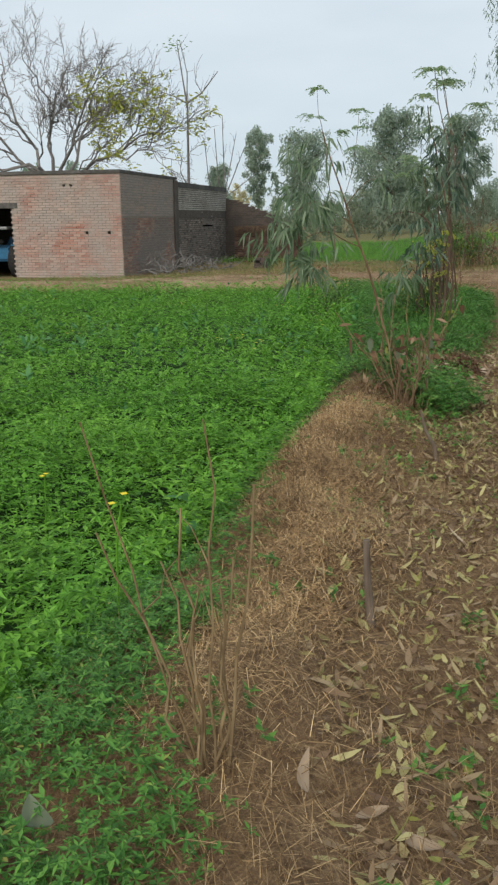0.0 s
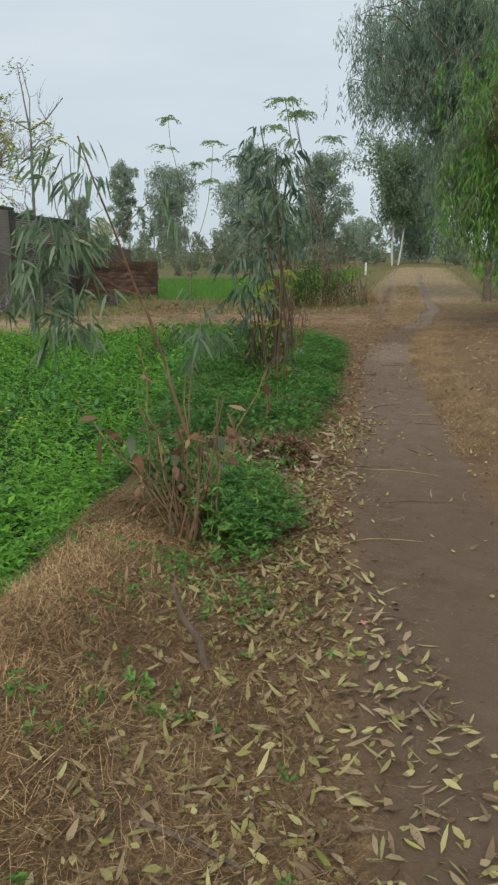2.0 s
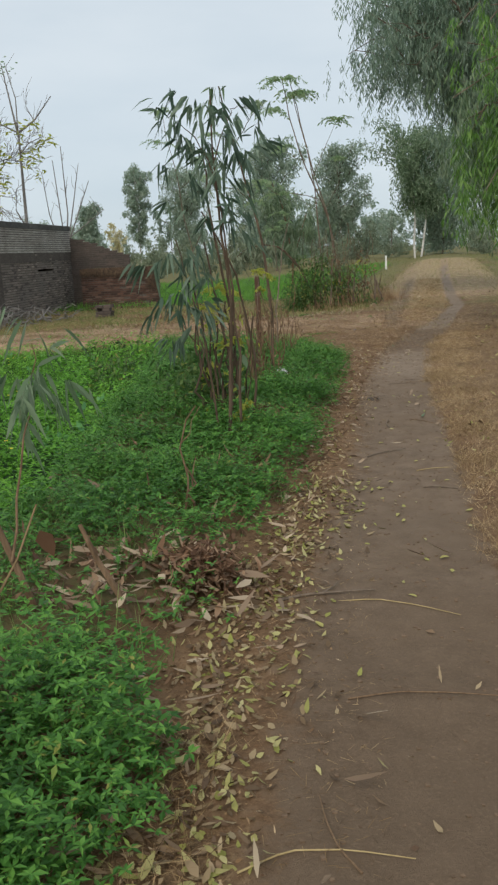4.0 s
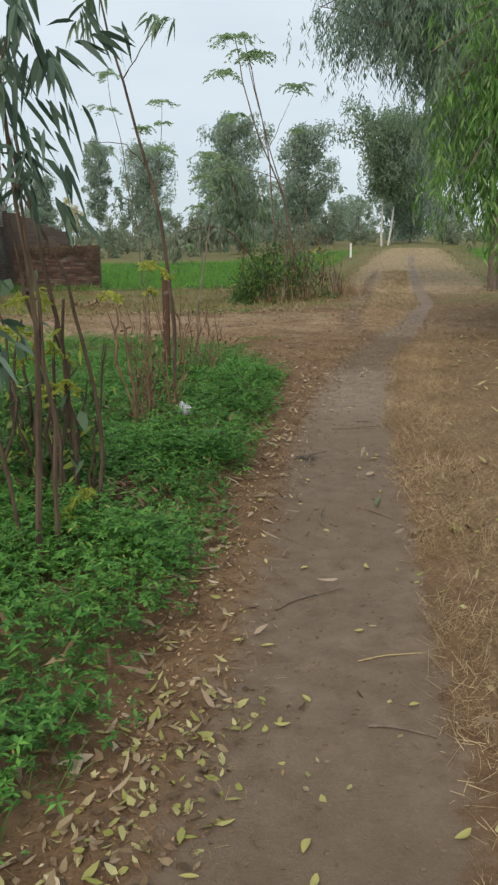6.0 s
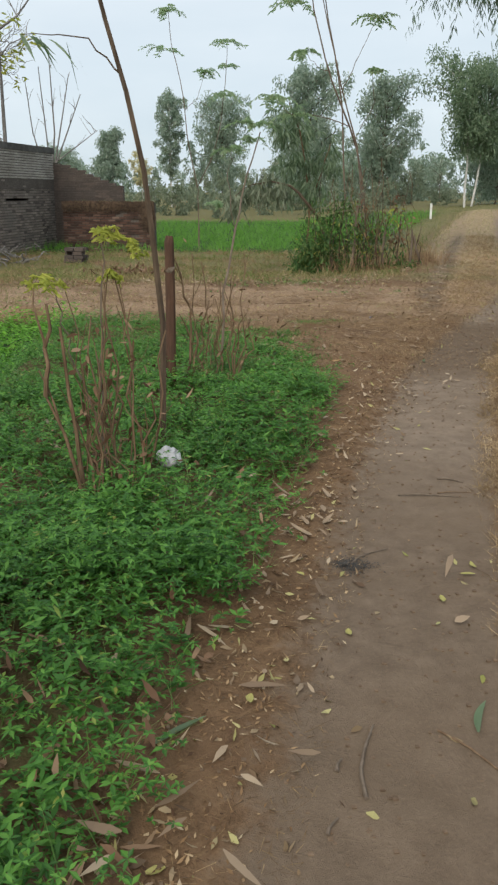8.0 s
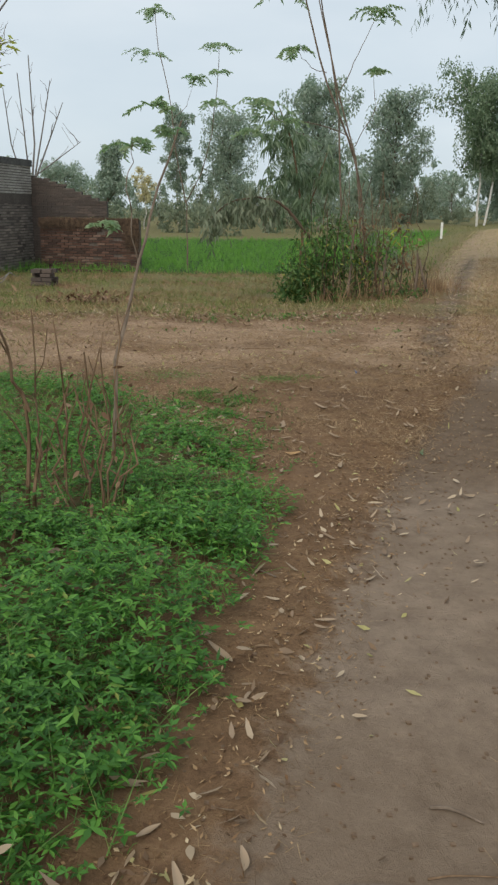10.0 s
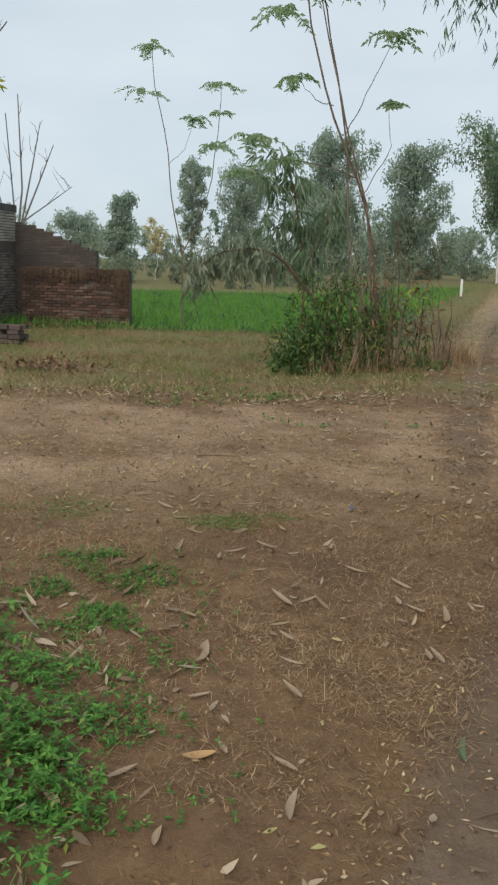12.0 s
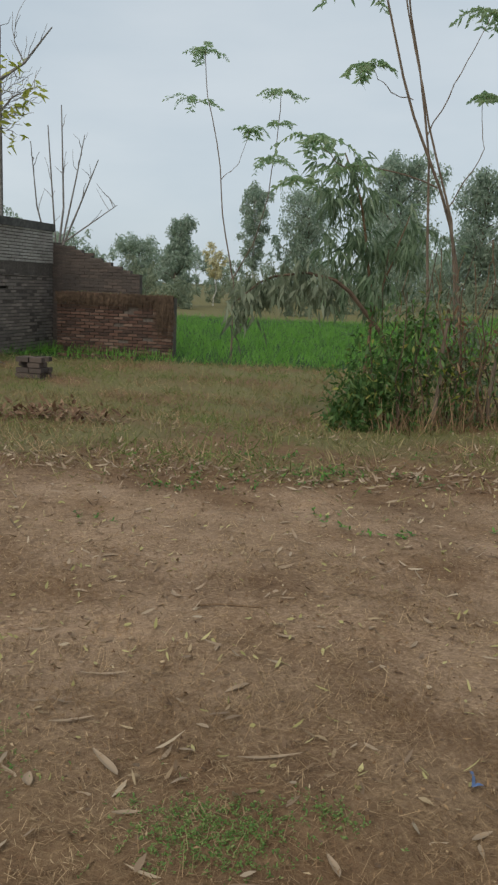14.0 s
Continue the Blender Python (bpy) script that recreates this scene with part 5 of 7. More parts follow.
bare_sapling(pose(-1.3, 39.4, -0.4), [
    (((0, 0, 0), (0, 0, 2.5), (-0.2, 0, 5.6)), 0.04),
    (((0, 0, 2.0), (0.2, 0, 3.6), (0.15, 0, 6.1)), 0.04),
    (((0, 0, 2.2), (0.6, 0, 3.6), (1.1, 0, 4.8)), 0.035),
    (((0.05, 0, 2.6), (0.9, 0, 3.2), (1.6, 0, 3.7)), 0.025),
    (((0.1, 0, 2.4), (0.5, 0, 4.2), (0.75, 0, 5.4)), 0.03),
    (((0, 0, 1.8), (-0.5, 0, 3.6), (-0.65, 0, 5.2)), 0.03),
], "cluster of bare upright shoots behind a wall", [])


# ---- moringa trees ----
def fronds(soup, centres, size, count, flat=0.35, leaf=(0.06, 0.12), droop=0.35):
    """Feathery compound leaves: flat sprays of small leaflets round each centre."""
    for c in np.atleast_2d(centres):
        for k in range(count):
            az = rnd(0, 2 * np.pi)
            end = np.array([math.cos(az), math.sin(az), rnd(-0.15, 0.35) * flat * 2]) * size * rnd(0.5, 1.0)
            line = bent(c, c + end, 0.12 * size, 0.02, 5) - np.array([[0, 0, droop * size * s * s * 0.6] for s in np.linspace(0, 1, 5)])
            tube(soup, line, 0.005, 4)
            n = 26
            q = along(line, np.repeat(np.linspace(0.2, 1, n // 2), 2)) + RNG.normal(size=(n, 3)) * size * 0.025
            out = np.cross(end, (0, 0, 1.0)) / max(1e-6, np.linalg.norm(np.cross(end, (0, 0, 1.0))))
            w = out * np.where(np.arange(n) % 2, 1.0, -1.0)[:, None] + end / size * 0.5 + RNG.normal(size=(n, 3)) * 0.3 - np.array([0, 0, 0.25])
            blades(soup, q, w, around(n, 4.0), rnd(*leaf, n), rnd(leaf[0] * 0.4, leaf[1] * 0.4, n), 0.25, SMALL)


def moringa(m, stems, sprays, label, leaf=(0.06, 0.13), mat=None):
    t = thing("moringa_tree", label, "tree", m)
    for pts, r in stems:
        s = Soup()
        tube(s, along(pts, np.linspace(0, 1, 12)) + RNG.normal(size=(12, 3)) * 0.01, np.linspace(r * 0.42, r * 0.18, 12), 6)
        part("stem", s, M_BARK, t)
    for centre, size, count in sprays:
        c = Soup()
        fronds(c, [centre], size, count, leaf=leaf)
        part("leaf_spray", c, mat or M_MORINGA, t)
    return t


moringa(pose(3.55, 36.7, -0.38), [
    (((0, 0, 0), (0, 0, 1.0), (-0.03, 0, 1.95)), 0.07),
    (((-0.03, 0, 1.9), (-0.3, 0, 3.2), (-0.42, 0, 4.6), (-0.75, 0, 6.0), (-0.8, 0, 6.85)), 0.045),
    (((-0.03, 0, 1.9), (0.35, 0, 2.6), (0.65, 0, 3.5), (0.85, 0, 5.0), (0.9, 0, 5.95)), 0.04),
    (((-0.38, 0, 4.1), (0.0, 0, 4.4), (0.22, 0, 5.1)), 0.02),
], [((-0.8, 0, 6.75), 0.62, 9), ((-0.95, 0, 5.7), 0.75, 6), ((0.88, 0, 5.95), 0.62, 8), ((0.22, 0, 5.15), 0.55, 7), ((0.7, 0, 4.45), 0.85, 8), ((0.85, 0.1, 5.3), 0.4, 4)],
    "slender moringa tree with flat tiers of feathery leaves")

moringa(pose(6.9, 28.0, -0.2), [
    (((0.25, 0.1, 0), (0.0, 0.1, 2.1), (-0.35, 0, 3.0), (-0.78, 0, 4.0), (-1.05, 0, 4.9), (-1.25, 0, 6.0)), 0.06),
    (((-0.2, 0.1, 0), (-0.35, 0.1, 2.0), (-0.45, 0.1, 3.5), (-0.8, 0.1, 5.0), (-1.0, 0.1, 5.9)), 0.05),
    (((0.1, -0.1, 0), (-0.1, -0.1, 2.4), (-0.45, -0.1, 3.4), (-0.75, 0, 4.6), (-0.98, 0, 5.6)), 0.045),
    (((-0.3, 0, 2.9), (-1.0, 0, 3.1), (-1.5, 0, 3.1), (-1.85, 0, 3.4)), 0.025),
    (((-0.5, 0, 3.5), (-0.1, 0, 4.3), (0.15, 0, 4.85)), 0.022),
    (((-0.7, 0, 3.9), (-1.0, 0, 4.0), (-1.25, 0, 4.3)), 0.018),
    (((-0.2, 0, 2.6), (0.2, 0, 3.3), (0.15, 0, 3.9)), 0.02),
], [((-1.25, 0, 5.9), 0.75, 10), ((-1.0, 0.1, 5.6), 0.7, 9), ((-0.85, 0, 5.5), 0.6, 7), ((-1.45, 0.1, 5.2), 0.6, 6), ((0.15, 0, 4.9), 0.5, 7), ((-1.85, 0, 3.4), 0.65, 8), ((-1.3, 0, 4.25), 0.45, 6), ((-1.5, 0, 3.05), 0.5, 5), ((0.15, 0, 3.95), 0.3, 4), ((-2.0, 0, 2.9), 0.45, 4)],
    "tall many-stemmed moringa tree with drooping feathery leaves")


moringa(pose(3.6, 16.3, 0.0), [
    (((0, 0, 0), (0.04, 0.1, 0.6), (0.12, 0.35, 1.05), (0.2, 0.55, 1.37), (0.36, 0.8, 1.85)), 0.03),
    (((0.13, 0.4, 1.1), (0.08, 0.45, 1.45), (0.12, 0.5, 1.7)), 0.01),
], [((0.1, 0.5, 1.7), 0.2, 5), ((0.28, 0.75, 1.8), 0.14, 3), ((0.2, 0.7, 1.92), 0.17, 5), ((0.0, 0.3, 1.3), 0.14, 3)], "spindly young moringa with pale green leaf sprays", (0.02, 0.045))
moringa(pose(3.0, 13.4, 0.0), [
    (((0, 0, 0), (0.0, 0, 0.6), (0.03, 0, 1.22)), 0.016),
    (((0, 0, 0.3), (-0.12, 0, 0.7), (-0.2, 0, 1.02)), 0.014),
], [((0.03, 0, 1.22), 0.12, 6), ((-0.2, 0, 1.02), 0.1, 5), ((0.12, 0.05, 1.16), 0.1, 4), ((0.05, 0.05, 1.05), 0.08, 3)], "spindly young moringa with yellowing leaf sprays", (0.016, 0.034), M_YELLOWISH)



# ---- the thicket at the corner ----
def thicket():
    t = thing("thicket", "dense tangled thicket of shrubs, creepers and dry stems at the corner", "bush", pose(6.7, 27.0, -0.25))
    for k in range(46):
        stem = Soup()
        a = np.array([rnd(-0.8, 1.3), rnd(-0.45, 0.5), -0.05])
        tall = rnd(0.7, 2.2) * (1.0 if a[0] < 0.7 else 0.6)
        b = a + np.array([rnd(-0.35, 0.3), rnd(-0.3, 0.3), tall])
        tube(stem, bent(a, b, 0, 0.05, 6), np.linspace(rnd(0.006, 0.017), 0.004, 6), 4)
        part("dry_stem", stem, M_DARKSTEM if k % 3 else M_STALK, t)
    for x, z, lean in ((1.02, 0.95, -0.02), (0.42, 1.1, 0.05), (1.3, 0.8, -0.28), (-0.2, 1.4, 0.1)):
        stake = Soup()
        tube(stake, bent((x, -0.3, -0.05), (x + lean, -0.3, z), 0, 0.02, 5), np.linspace(0.03, 0.02, 5), 7)
        part("stake", stake, M_BARK, t)
    for k in range(26):
        vine = Soup()
        x = rnd(-0.7, 0.9)
        top = np.array([x, rnd(-0.4, 0.3), rnd(1.2, 2.3)])
        tube(vine, bent(top, top + np.array([rnd(-0.5, 0.5), rnd(-0.1, 0.1), -rnd(0.5, 1.2)]), -0.1, 0.06, 7), 0.005, 4)
        part("creeper_stem", vine, M_STALK, t)
    for cx_, cy_, cz, rx, rz, n, mat in (
            (-0.95, -0.25, 0.34, 0.28, 0.28, 1500, M_BUSH), (-0.78, -0.1, 0.72, 0.26, 0.3, 700, M_BUSH), (-0.5, 0.0, 1.2, 0.3, 0.3, 360, M_BUSH), (-0.3, -0.1, 0.5, 0.36, 0.4, 700, M_BUSH),
            (0.3, 0.0, 0.5, 0.45, 0.45, 640, M_BUSH), (0.0, 0.2, 1.3, 0.4, 0.5, 420, M_SCRUB), (0.5, 0.2, 1.0, 0.35, 0.5, 320, M_SCRUB), (0.9, -0.35, 0.16, 0.16, 0.14, 260, M_BUSH), (0.35, -0.4, 0.1, 0.5, 0.1, 260, M_BUSH),
            (0.2, -0.2, 0.8, 0.5, 0.5, 40, M_YELLOWISH), (0.5, 0.0, 0.9, 0.5, 0.5, 220, M_DEADLEAF)):
        c = Soup()
        hubs = np.clip(RNG.normal(size=(n // 10, 3)), -1.7, 1.7) * np.array([rx, 0.3, rz]) * 0.75 + np.array([cx_, cy_, cz])
        q = np.repeat(hubs, 12, 0) + RNG.normal(size=(len(hubs) * 12, 3)) * 0.08
        q[:, 2] = np.maximum(q[:, 2], 0.03)
        blades(c, q, around(len(q)) - np.array([0, 0, 0.4]), around(len(q)), rnd(0.05, 0.12, len(q)), rnd(0.018, 0.042, len(q)), 0.2, SMALL)
        part("foliage", c, mat, t)
    grass = Soup()
    q = np.stack([np.concatenate([RNG.normal(size=700) * 0.22 + 1.5, rnd(-0.9, 1.6, 500)]), np.concatenate([RNG.normal(size=700) * 0.3 + 0.4, rnd(-0.75, -0.3, 500)]), np.zeros(1200)], -1)
    tufts(grass, q, (0.15, 0.75), (0.006, 0.014), 0.22, 1, BLADE, droop=(0.0, 0.3))
    part("dry_grass", grass, M_DRYBROWN, t, "brown withered grass at its foot")
    return t


thicket()


def weeping_branch():
    t = thing("arching_sapling", "young eucalyptus arching over with drooping grey leaves", "tree", pose(6.33, 27.9, -0.42) @ Matrix.Scale(1.137, 4))
    s = Soup()
    line = along([(0.15, 0, 0), (-0.05, 0, 0.55), (-0.3, 0, 1.15), (-0.75, 0, 1.68), (-1.15, 0, 1.77), (-1.6, 0, 1.7), (-1.95, 0, 1.4)], np.linspace(0, 1, 16))
    tube(s, line, np.linspace(0.04, 0.008, 16), 6)
    part("stem", s, M_DARKSTEM, t)
    c = Soup()
    q = along(line, rnd(0.55, 1.0, 80)) + RNG.normal(size=(80, 3)) * (0.12, 0.15, 0.08)
    hanging(c, q, 6, (0.05, 0.34), (0.12, 0.22), (0.03, 0.05), 0.5)
    part("leaves", c, M_GREYLEAF, t, "dull grey-green drooping leaves")


weeping_branch()


# ---- eucalyptus saplings ----
def sprig(soup, p, count, length, width):
    """Short twigs of narrow leaves that fan out and droop."""
    n = len(p)
    way = around(n, 0.5)
    q, w = np.repeat(p, count, 0), np.repeat(way, count, 0)
    s = rnd(0, 0.25, len(q))[:, None]
    leaf = unit(w * 0.45 + around(len(q)) * 0.5 + np.array([0, 0, -0.62]))
    blades(soup, q + w * s, leaf, around(len(q)), rnd(*length, len(q)), rnd(*width, len(q)), rnd(0.15, 0.5, len(q)), LONG, 0.3)


def sapling(name, m, stems, crowns, label, leaf=(0.09, 0.16), wide=(0.014, 0.026), mat=None, bark=None):
    """stems: lines with their thickness; crowns: centre, radii, number of hanging twigs."""
    t = thing(name, label, "tree", m)
    for pts, r in stems:
        s = Soup()
        tube(s, along(pts, np.linspace(0, 1, 10)) + RNG.normal(size=(10, 3)) * 0.008, np.linspace(r, r * 0.35, 10), 6)
        part("stem", s, bark or M_STALK, t)
    for centre, radii, n in crowns:
        c = Soup()
        q = RNG.normal(size=(n, 3)) * np.array(radii) * 0.55 + np.array(centre)
        sprig(c, q, 9, leaf, wide)
        part("foliage", c, mat or M_EUC, t)
    return t


sapling("eucalyptus_sapling", pose(1.46, 8.1, 0.0), [
    (((0, 0, 0), (-0.16, 0, 0.6), (-0.36, 0, 1.2), (-0.52, 0, 1.6), (-0.72, 0, 2.15)), 0.015),
    (((-0.45, 0, 1.4), (-0.75, 0, 1.6), (-1.0, 0, 1.5)), 0.006),
    (((-0.36, 0, 1.2), (-0.7, 0, 1.35), (-0.95, 0, 1.2)), 0.006),
    (((-0.5, 0, 1.55), (-0.35, 0, 1.75), (-0.2, 0, 1.8)), 0.004),
    (((-0.08, 0, 0.3), (0.0, 0.2, 0.8), (0.05, 0.3, 1.1)), 0.006),
], [((-0.74, 0, 2.0), (0.16, 0.14, 0.14), 7), ((-0.8, 0, 1.6), (0.26, 0.2, 0.14), 20), ((-0.95, 0, 1.3), (0.24, 0.18, 0.16), 26), ((-0.82, 0, 1.05), (0.16, 0.14, 0.14), 15), ((-0.25, 0, 1.78), (0.12, 0.1, 0.05), 2), ((0.05, 0.3, 0.95), (0.08, 0.08, 0.12), 9)],
    "leaning young eucalyptus with drooping narrow leaves", (0.1, 0.17), (0.013, 0.024))
sapling("eucalyptus_sapling", pose(2.46, 10.85, 0.0), [
    (((0, 0, 0), (0.04, 0, 0.6), (0.05, 0, 1.2), (0.0, 0, 1.7), (0.0, 0, 2.42)), 0.016),
    (((0.08, 0, 0), (0.1, 0, 0.7), (0.06, 0, 1.4), (-0.02, 0, 1.9)), 0.012),
    (((-0.05, 0.1, 0), (-0.12, 0, 0.7), (-0.2, 0, 1.2), (-0.3, 0, 1.5)), 0.01),
    (((0.0, 0, 1.9), (-0.14, 0, 2.2), (-0.28, 0, 2.3)), 0.005),
    (((0.0, 0, 2.0), (0.12, 0.05, 2.35), (0.24, 0, 2.35)), 0.005),
], [((0.0, 0, 2.38), (0.2, 0.18, 0.1), 5), ((-0.16, 0, 2.2), (0.14, 0.12, 0.16), 5), ((0.14, 0, 2.2), (0.12, 0.12, 0.16), 5), ((0.0, 0, 1.98), (0.2, 0.18, 0.22), 12), ((0.0, 0, 1.66), (0.14, 0.14, 0.18), 8), ((-0.24, 0, 1.4), (0.18, 0.16, 0.14), 8), ((-0.28, 0, 1.12), (0.16, 0.14, 0.14), 7), ((-0.22, 0, 0.95), (0.12, 0.12, 0.12), 4)],
    "bushy young eucalyptus with drooping blue-green leaves beside the path", (0.1, 0.17), (0.016, 0.03), mat=M_EUCDARK, bark=M_DARKSTEM)
sapling("eucalyptus_sapling", pose(3.23, 14.05, 0.0), [
    (((0, 0, 0), (0.02, 0, 0.65), (-0.03, 0, 1.36), (-0.16, 0, 1.95), (-0.31, 0, 2.55), (-0.44, 0, 3.05)), 0.02),
    (((-0.14, 0, 1.9), (-0.32, 0, 2.08), (-0.6, 0, 2.08)), 0.005),
    (((-0.29, 0, 2.5), (-0.1, 0, 2.8), (0.0, 0, 2.85)), 0.005),
], [((-0.62, 0, 2.07), (0.06, 0.05, 0.02), 1), ((0.0, 0, 2.88), (0.1, 0.1, 0.05), 3), ((-0.44, 0, 3.05), (0.08, 0.08, 0.05), 3)],
    "tall bare-stemmed eucalyptus sapling leaning to one side", bark=M_DARKSTEM)
sapling("eucalyptus_sapling", pose(5.95, 29.3, -0.25), [
    (((0, 0, 0), (0.05, 0, 1.5), (-0.2, 0, 2.9), (-0.45, 0, 3.5)), 0.03),
    (((0.02, 0, 1.2), (0.3, 0, 2.1), (0.5, 0, 2.7)), 0.02),
], [((-0.45, 0, 3.35), (0.26, 0.25, 0.14), 18), ((-0.6, 0, 2.95), (0.22, 0.25, 0.24), 22), ((-0.1, 0, 2.9), (0.24, 0.25, 0.18), 18), ((-0.3, 0, 2.3), (0.42, 0.4, 0.3), 46), ((0.4, 0, 2.3), (0.36, 0.4, 0.36), 40), ((0, 0, 1.7), (0.5, 0.4, 0.36), 50)],
    "young eucalyptus with drooping leaves rising from the thicket", (0.13, 0.24), (0.022, 0.038))


def stalks(m, lines, label, r=0.008, name="dry_shrub", leaves=0, mat=None, crook=0.03, bark=None, big=1.0):
    """A cut or withered shrub: separate dry stems from one foot."""
    t = thing(name, label, "shrub", m)
    for a, b in lines:
        s = Soup()
        k = rnd(0.7, 1.3)
        line = bent(a, b, rnd(-0.02, 0.02), crook, 7)
        tube(s, line, np.linspace(r * k, r * k * 0.5, 7), 5)
        if RNG.random() < 0.6:
            o = along(line, np.array([rnd(0.45, 0.8)]))[0]
            tube(s, bent(o, o + np.array([rnd(-0.12, 0.12), rnd(-0.1, 0.1), rnd(0.08, 0.25)]), 0, 0.01, 4), np.linspace(r * k * 0.5, r * 0.25, 4), 4)
        part("stem", s, bark or M_STALK, t)
    if leaves:
        c = Soup()
        q = np.array([along(np.array([a, b], float), np.array([rnd(0.3, 1)]))[0] for a, b in lines for _ in range(leaves)])
        q = q + RNG.normal(size=q.shape) * 0.05
        blades(c, q, around(len(q)) - np.array([0, 0, 0.5]), around(len(q)), rnd(0.03, 0.08, len(q)) * big, rnd(0.012, 0.03, len(q)) * big, 0.2, LEAF)
        part("withered_leaves", c, mat or M_PALELEAF, t)
    return t


def bunch(n, foot, lean, tall):
    out = []
    for _ in range(n):
        a = np.array([rnd(-foot, foot), rnd(-foot, foot), -0.03])
        out.append((a, a + np.array([rnd(-lean, lean), rnd(-lean, lean), rnd(*tall)])))
    return out


stalks(pose(0.05, 2.25, 0.06), [
    ((-0.01, 0, 0), (-0.26, 0.02, 0.72)), ((-0.02, 0.02, 0), (-0.28, 0.05, 0.95)), ((0, 0, 0), (0.0, 0.02, 0.98)), ((-0.02, 0, 0), (-0.07, 0.05, 0.75)),
    ((0.02, 0, 0), (0.1, 0, 0.84)), ((0.01, 0.02, 0), (0.05, -0.03, 0.66)), ((-0.02, 0, 0), (-0.04, 0.02, 0.5)), ((0.03, 0, 0), (0.02, 0.05, 0.55)), ((0, 0, 0), (-0.12, 0.1, 0.6)),
    ((0.02, 0, 0), (0.06, 0.04, 0.3)), ((-0.03, 0, 0), (-0.05, -0.04, 0.35))], "leafless cut shrub of thin brown stems on the straw bank", 0.005, crook=0.012, bark=M_STEM)
stalks(pose(1.32, 6.6, 0.05), bunch(15, 0.13, 0.2, (0.3, 0.8)), "withered shrub of dry stems with curled dead leaves", 0.0062, leaves=2, crook=0.025, bark=M_STALK, mat=M_DEADLEAF, big=0.9)
stalks(pose(1.26, 6.7, 0.05), [((0, 0, 0), (-0.5, 0, 0.72)), ((0, 0, 0), (-0.2, 0.05, 1.0)), ((0, 0, 0), (0.45, 0.1, 0.84)), ((0.02, 0, 0), (-0.34, -0.05, 0.55)), ((-0.02, 0, 0), (-0.16, 0.05, 0.5)), ((0.05, 0, 0), (0.02, 0.05, 0.85))], "bare forked stems of a dead shrub", 0.0062, leaves=3, crook=0.02, bark=M_STEM, mat=M_DEADLEAF, big=1.6)
sprig_plant = thing("young_shoot", "yellow-green feathery shoot at the foot of the dead shrub", "plant", pose(1.38, 6.58, 0.04))
for dx, dy, h in ((0, 0, 0.2), (0.07, -0.04, 0.14), (-0.06, 0.03, 0.26), (0.03, 0.05, 0.3)):
    soup_ = Soup()
    tube(soup_, bent((0, 0, -0.04), (dx, dy, h), 0, 0.01, 5), np.linspace(0.004, 0.002, 5), 5)
    part("stem", soup_, M_YELLOWSTALK, sprig_plant)
    soup_ = Soup()
    fronds(soup_, [(dx, dy, h)], 0.13, 5, leaf=(0.018, 0.034))
    part("leaf_spray", soup_, M_EUCBRIGHT, sprig_plant)
creeper = thing("dead_shrub", "broad brown and dull green leaves on thin bare stalks", "shrub", pose(1.3, 6.72, 0.04))
for k in range(14):
    tip_ = np.array([rnd(-0.3, 0.22), rnd(-0.1, 0.15), rnd(0.22, 0.62)])
    soup_ = Soup()
    tube(soup_, bent((rnd(-0.05, 0.05), rnd(-0.05, 0.05), -0.03), tip_, 0, 0.015, 5), np.linspace(0.0035, 0.0015, 5), 5)
    stalk_ = part("stalk", soup_, M_STEM, creeper)
    soup_ = Soup()
    blades(soup_, [tip_], around(1) * 0.6 - np.array([0, 0, 0.5]), around(1), rnd(0.06, 0.1), rnd(0.035, 0.055), 0.35, LEAF, 0.25)
    part("leaf", soup_, M_GREYLEAF if k % 4 == 0 else M_DEADLEAF, stalk_)
stalks(pose(2.5, 11.6, 0.0), bunch(12, 0.17, 0.14, (0.6, 1.25)), "tangle of thick dark upright stems beside the path", 0.012, leaves=5, mat=M_YELLOWISH, crook=0.025, bark=M_DARKSTEM)
arched = thing("dry_shrub", "dark crooked stems arching over the weeds", "shrub", pose(2.66, 11.35, 0.0))
for pts, r in (
        (((0, 0, -0.02), (0.07, 0, 0.45), (0.04, 0, 0.85), (-0.03, 0, 1.2), (-0.16, 0, 1.5), (-0.28, 0, 1.72)), 0.011),
        (((-0.06, 0.1, -0.02), (-0.05, 0.1, 0.5), (-0.09, 0.1, 0.95), (-0.15, 0.1, 1.35), (-0.22, 0.1, 1.8), (-0.24, 0.1, 2.1)), 0.013),
        (((-0.14, 0, -0.02), (-0.12, 0, 0.6), (-0.2, 0, 1.1), (-0.28, 0, 1.5)), 0.012),
        (((-0.2, 0.15, -0.02), (-0.24, 0.1, 0.5), (-0.2, 0.1, 0.9)), 0.012),
        (((0.03, 0.05, -0.02), (0.0, 0.05, 0.3), (0.05, 0.0, 0.62)), 0.007)):
    soup_ = Soup()
    tube(soup_, along(pts, np.linspace(0, 1, 12)) + RNG.normal(size=(12, 3)) * 0.006, np.linspace(r, r * 0.5, 12), 7)
    part("stem", soup_, M_DARKSTEM, arched)
for centre in ((-0.2, 0.0, 1.15), (-0.28, 0.0, 1.02), (-0.16, 0.1, 0.9), (-0.1, 0.05, 0.75), (0.0, -0.15, 0.28), (-0.1, -0.2, 0.2)):
    soup_ = Soup()
    fronds(soup_, [centre], 0.15, 5, leaf=(0.018, 0.036))
    part("leaf_spray", soup_, M_YELLOWISH, arched, "yellow-green feathery leaves")
